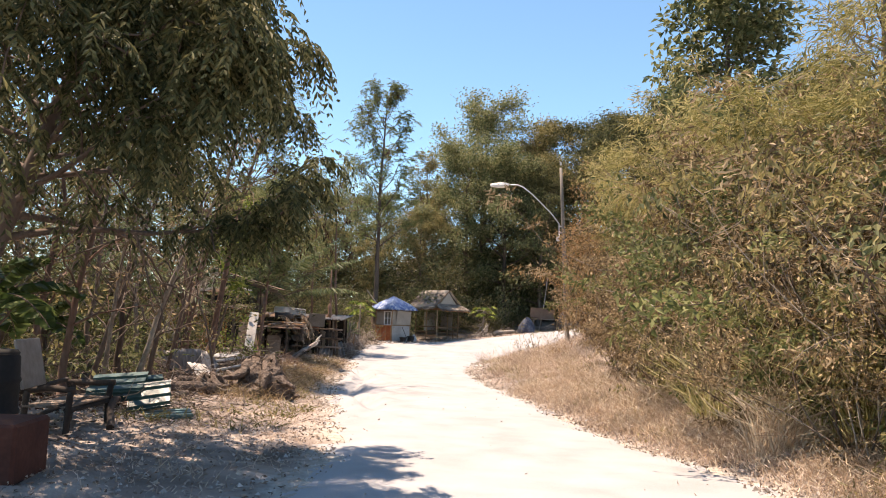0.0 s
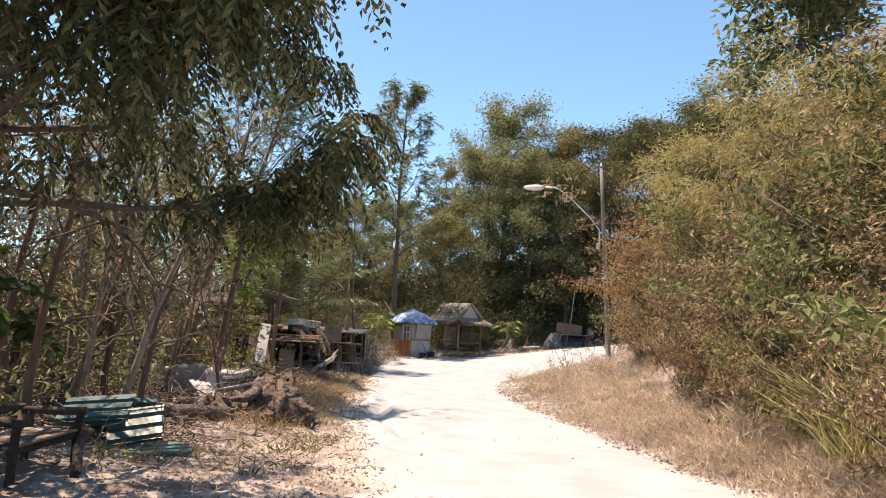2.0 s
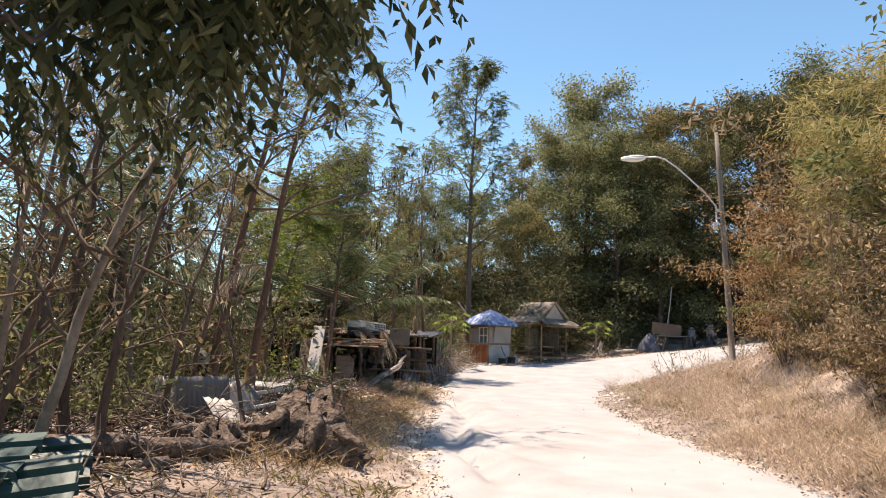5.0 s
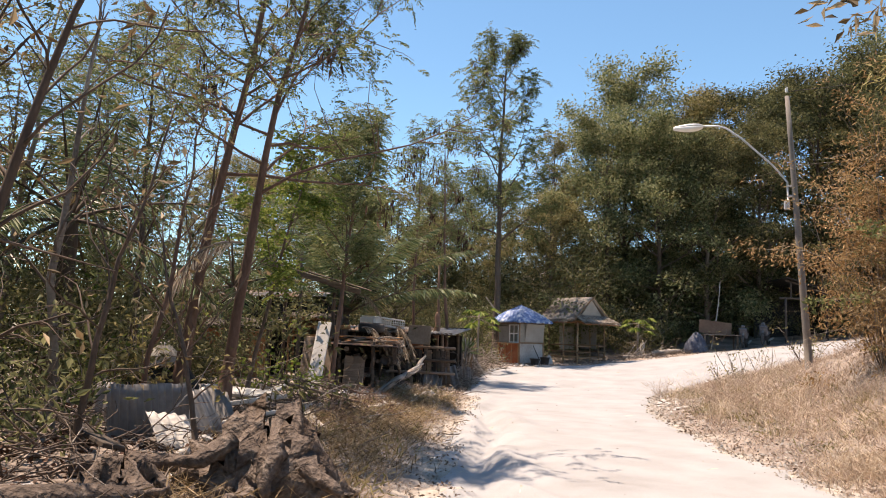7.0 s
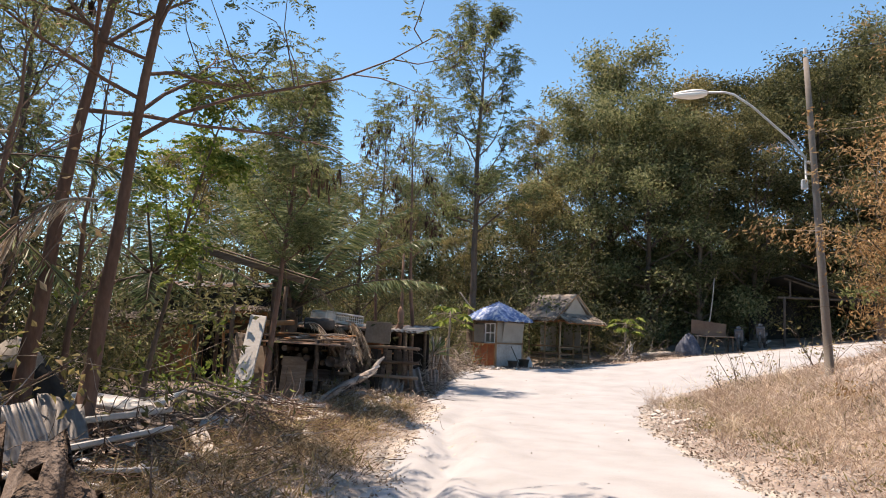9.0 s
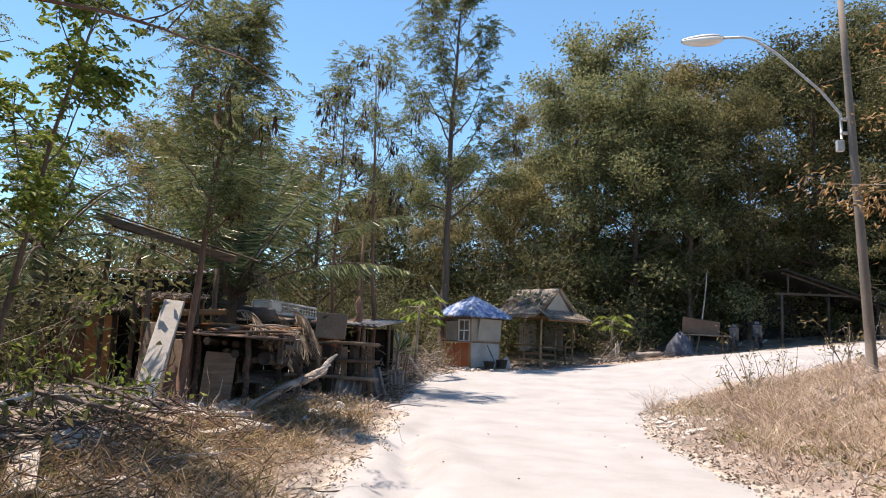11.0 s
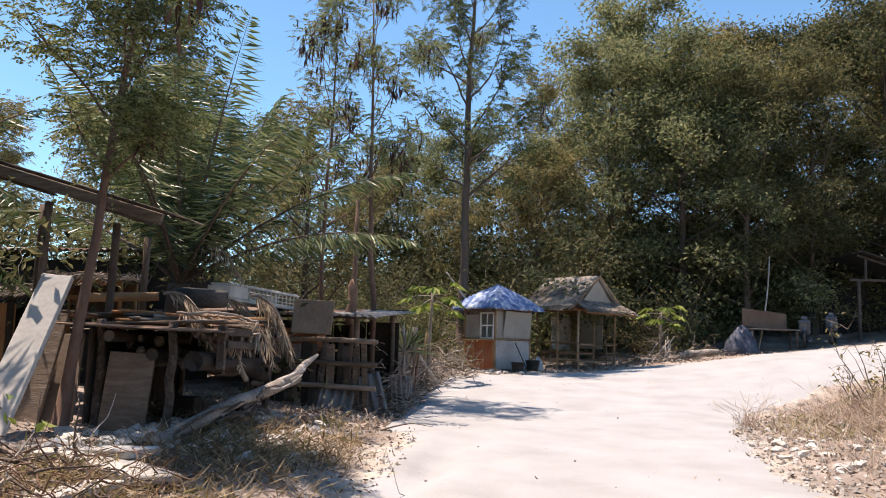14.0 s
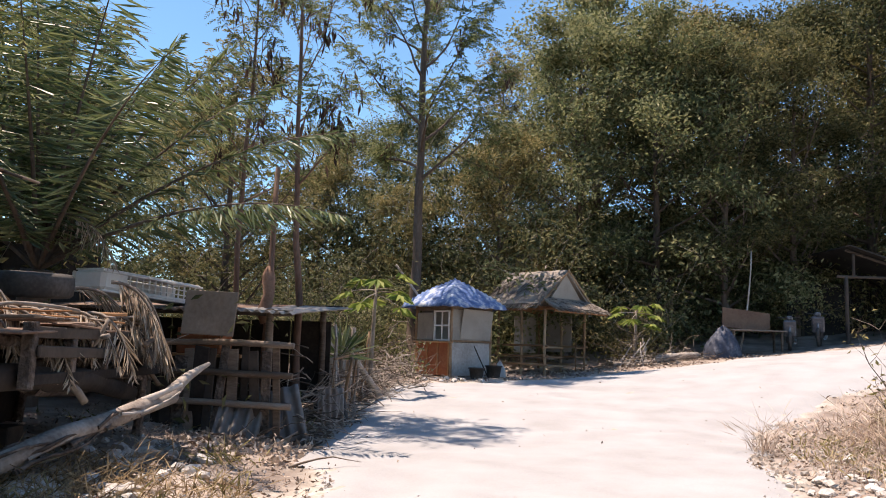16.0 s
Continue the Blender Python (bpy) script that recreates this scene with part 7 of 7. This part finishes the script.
def gravel(name, label, xy, size, seed):
    rng = np.random.default_rng(seed)
    n = len(xy)
    base = np.array([(1, 0, 0), (-0.5, 0.8, 0), (-0.5, -0.8, 0), (0.1, 0, 0.8)])
    s = size * (0.5 + rng.random(n) ** 2)[:, None, None]
    a = rng.uniform(0, 2 * np.pi, n)
    V = base[None] * (0.6 + 0.6 * rng.random((n, 4, 3))) * s
    c, sn = np.cos(a)[:, None], np.sin(a)[:, None]
    V = np.stack([V[..., 0] * c - V[..., 1] * sn, V[..., 0] * sn + V[..., 1] * c, V[..., 2]], -1)
    V[..., 0] += xy[:, :1]
    V[..., 1] += xy[:, 1:]
    V[..., 2] += (height(xy[:, 0], xy[:, 1]) + 0.005)[:, None]
    b = np.arange(n)[:, None, None] * 4
    q = (b + np.array([(0, 1, 3), (1, 2, 3), (2, 0, 3)])[None]).reshape(-1, 3)
    tagged(link(name, mesh_from(name, V.reshape(-1, 3), 3, q), M["stone"]), label, "gravel", kind="stuff")


gravel("gravel", "white limestone gravel along the track's edge", np.concatenate([scatter(2600, 31, 0.4, 3.6, 18, 35, (-1.3, 0.25), False), scatter(900, 32, 1.5, 4.5, 4, 18, (-0.6, 0.3), False)]), 0.035, 301)
gravel("gravel", "pale gravel on the worn verge", scatter(2600, 33, -6, -1, 6, 38, (-2.2, 0.4), True), 0.03, 302)
gravel("gravel", "loose pebbles strewn on the track", scatter(2600, 34, -3.5, 4, 2, 41, (0.1, 4)), 0.013, 303)
litter("leaf_litter", "a few dry leaves blown on the track", scatter(260, 35, -3.5, 4, 2, 41, (0.05, 4)), 0.05, M["litter"], 224)
brush("brush_pile", "pale dry stalks beside the booth", (-3.75, 38.4), 150, 0.7, (0.3, 0.8), 10, M["twig"], 0.010, 1.2)
brush("brush_pile", "dry stalks and dead leaves at the plank fence", (-4.2, 32.6), 150, 0.7, (0.3, 0.9), 13, M["twig"], 0.009, 0.8)
litter("leaf_litter", "curled dead leaves heaped along the fence", scatter(1500, 36, -5.2, -3.2, 30, 39, (-2.0, -0.1), True), 0.12, M["litter"], 225)
brush("brush_pile", "pale dry stalks behind the fence", (-4.6, 37.2), 130, 0.9, (0.3, 0.9), 11, M["twig"], 0.010, 1.6)
blades("dry_weeds", "twiggy dry weed at the track's edge", [(1.75, 32.3), (1.8, 32.4)], 60, 0.5, 0.008, M["straw_red"], 231, lean=0.5, spread=0.1)
for k, (x, y, h) in enumerate([(4.2, 33.2, 1.4), (3.6, 32.2, 1.0), (5.2, 34.2, 1.5), (6.2, 33.4, 1.3), (5.6, 31.4, 1.2)]):
    tree("dry_weed", place(x, y), "tall branching weed with few dry leaves", M["twig"], M["leaf_olive"], bush(h, 90, 7, 0.9, 0.09, 0.04, 0.06, twigs=5), 240 + k, category="weed", group="tall weeds on the bend")
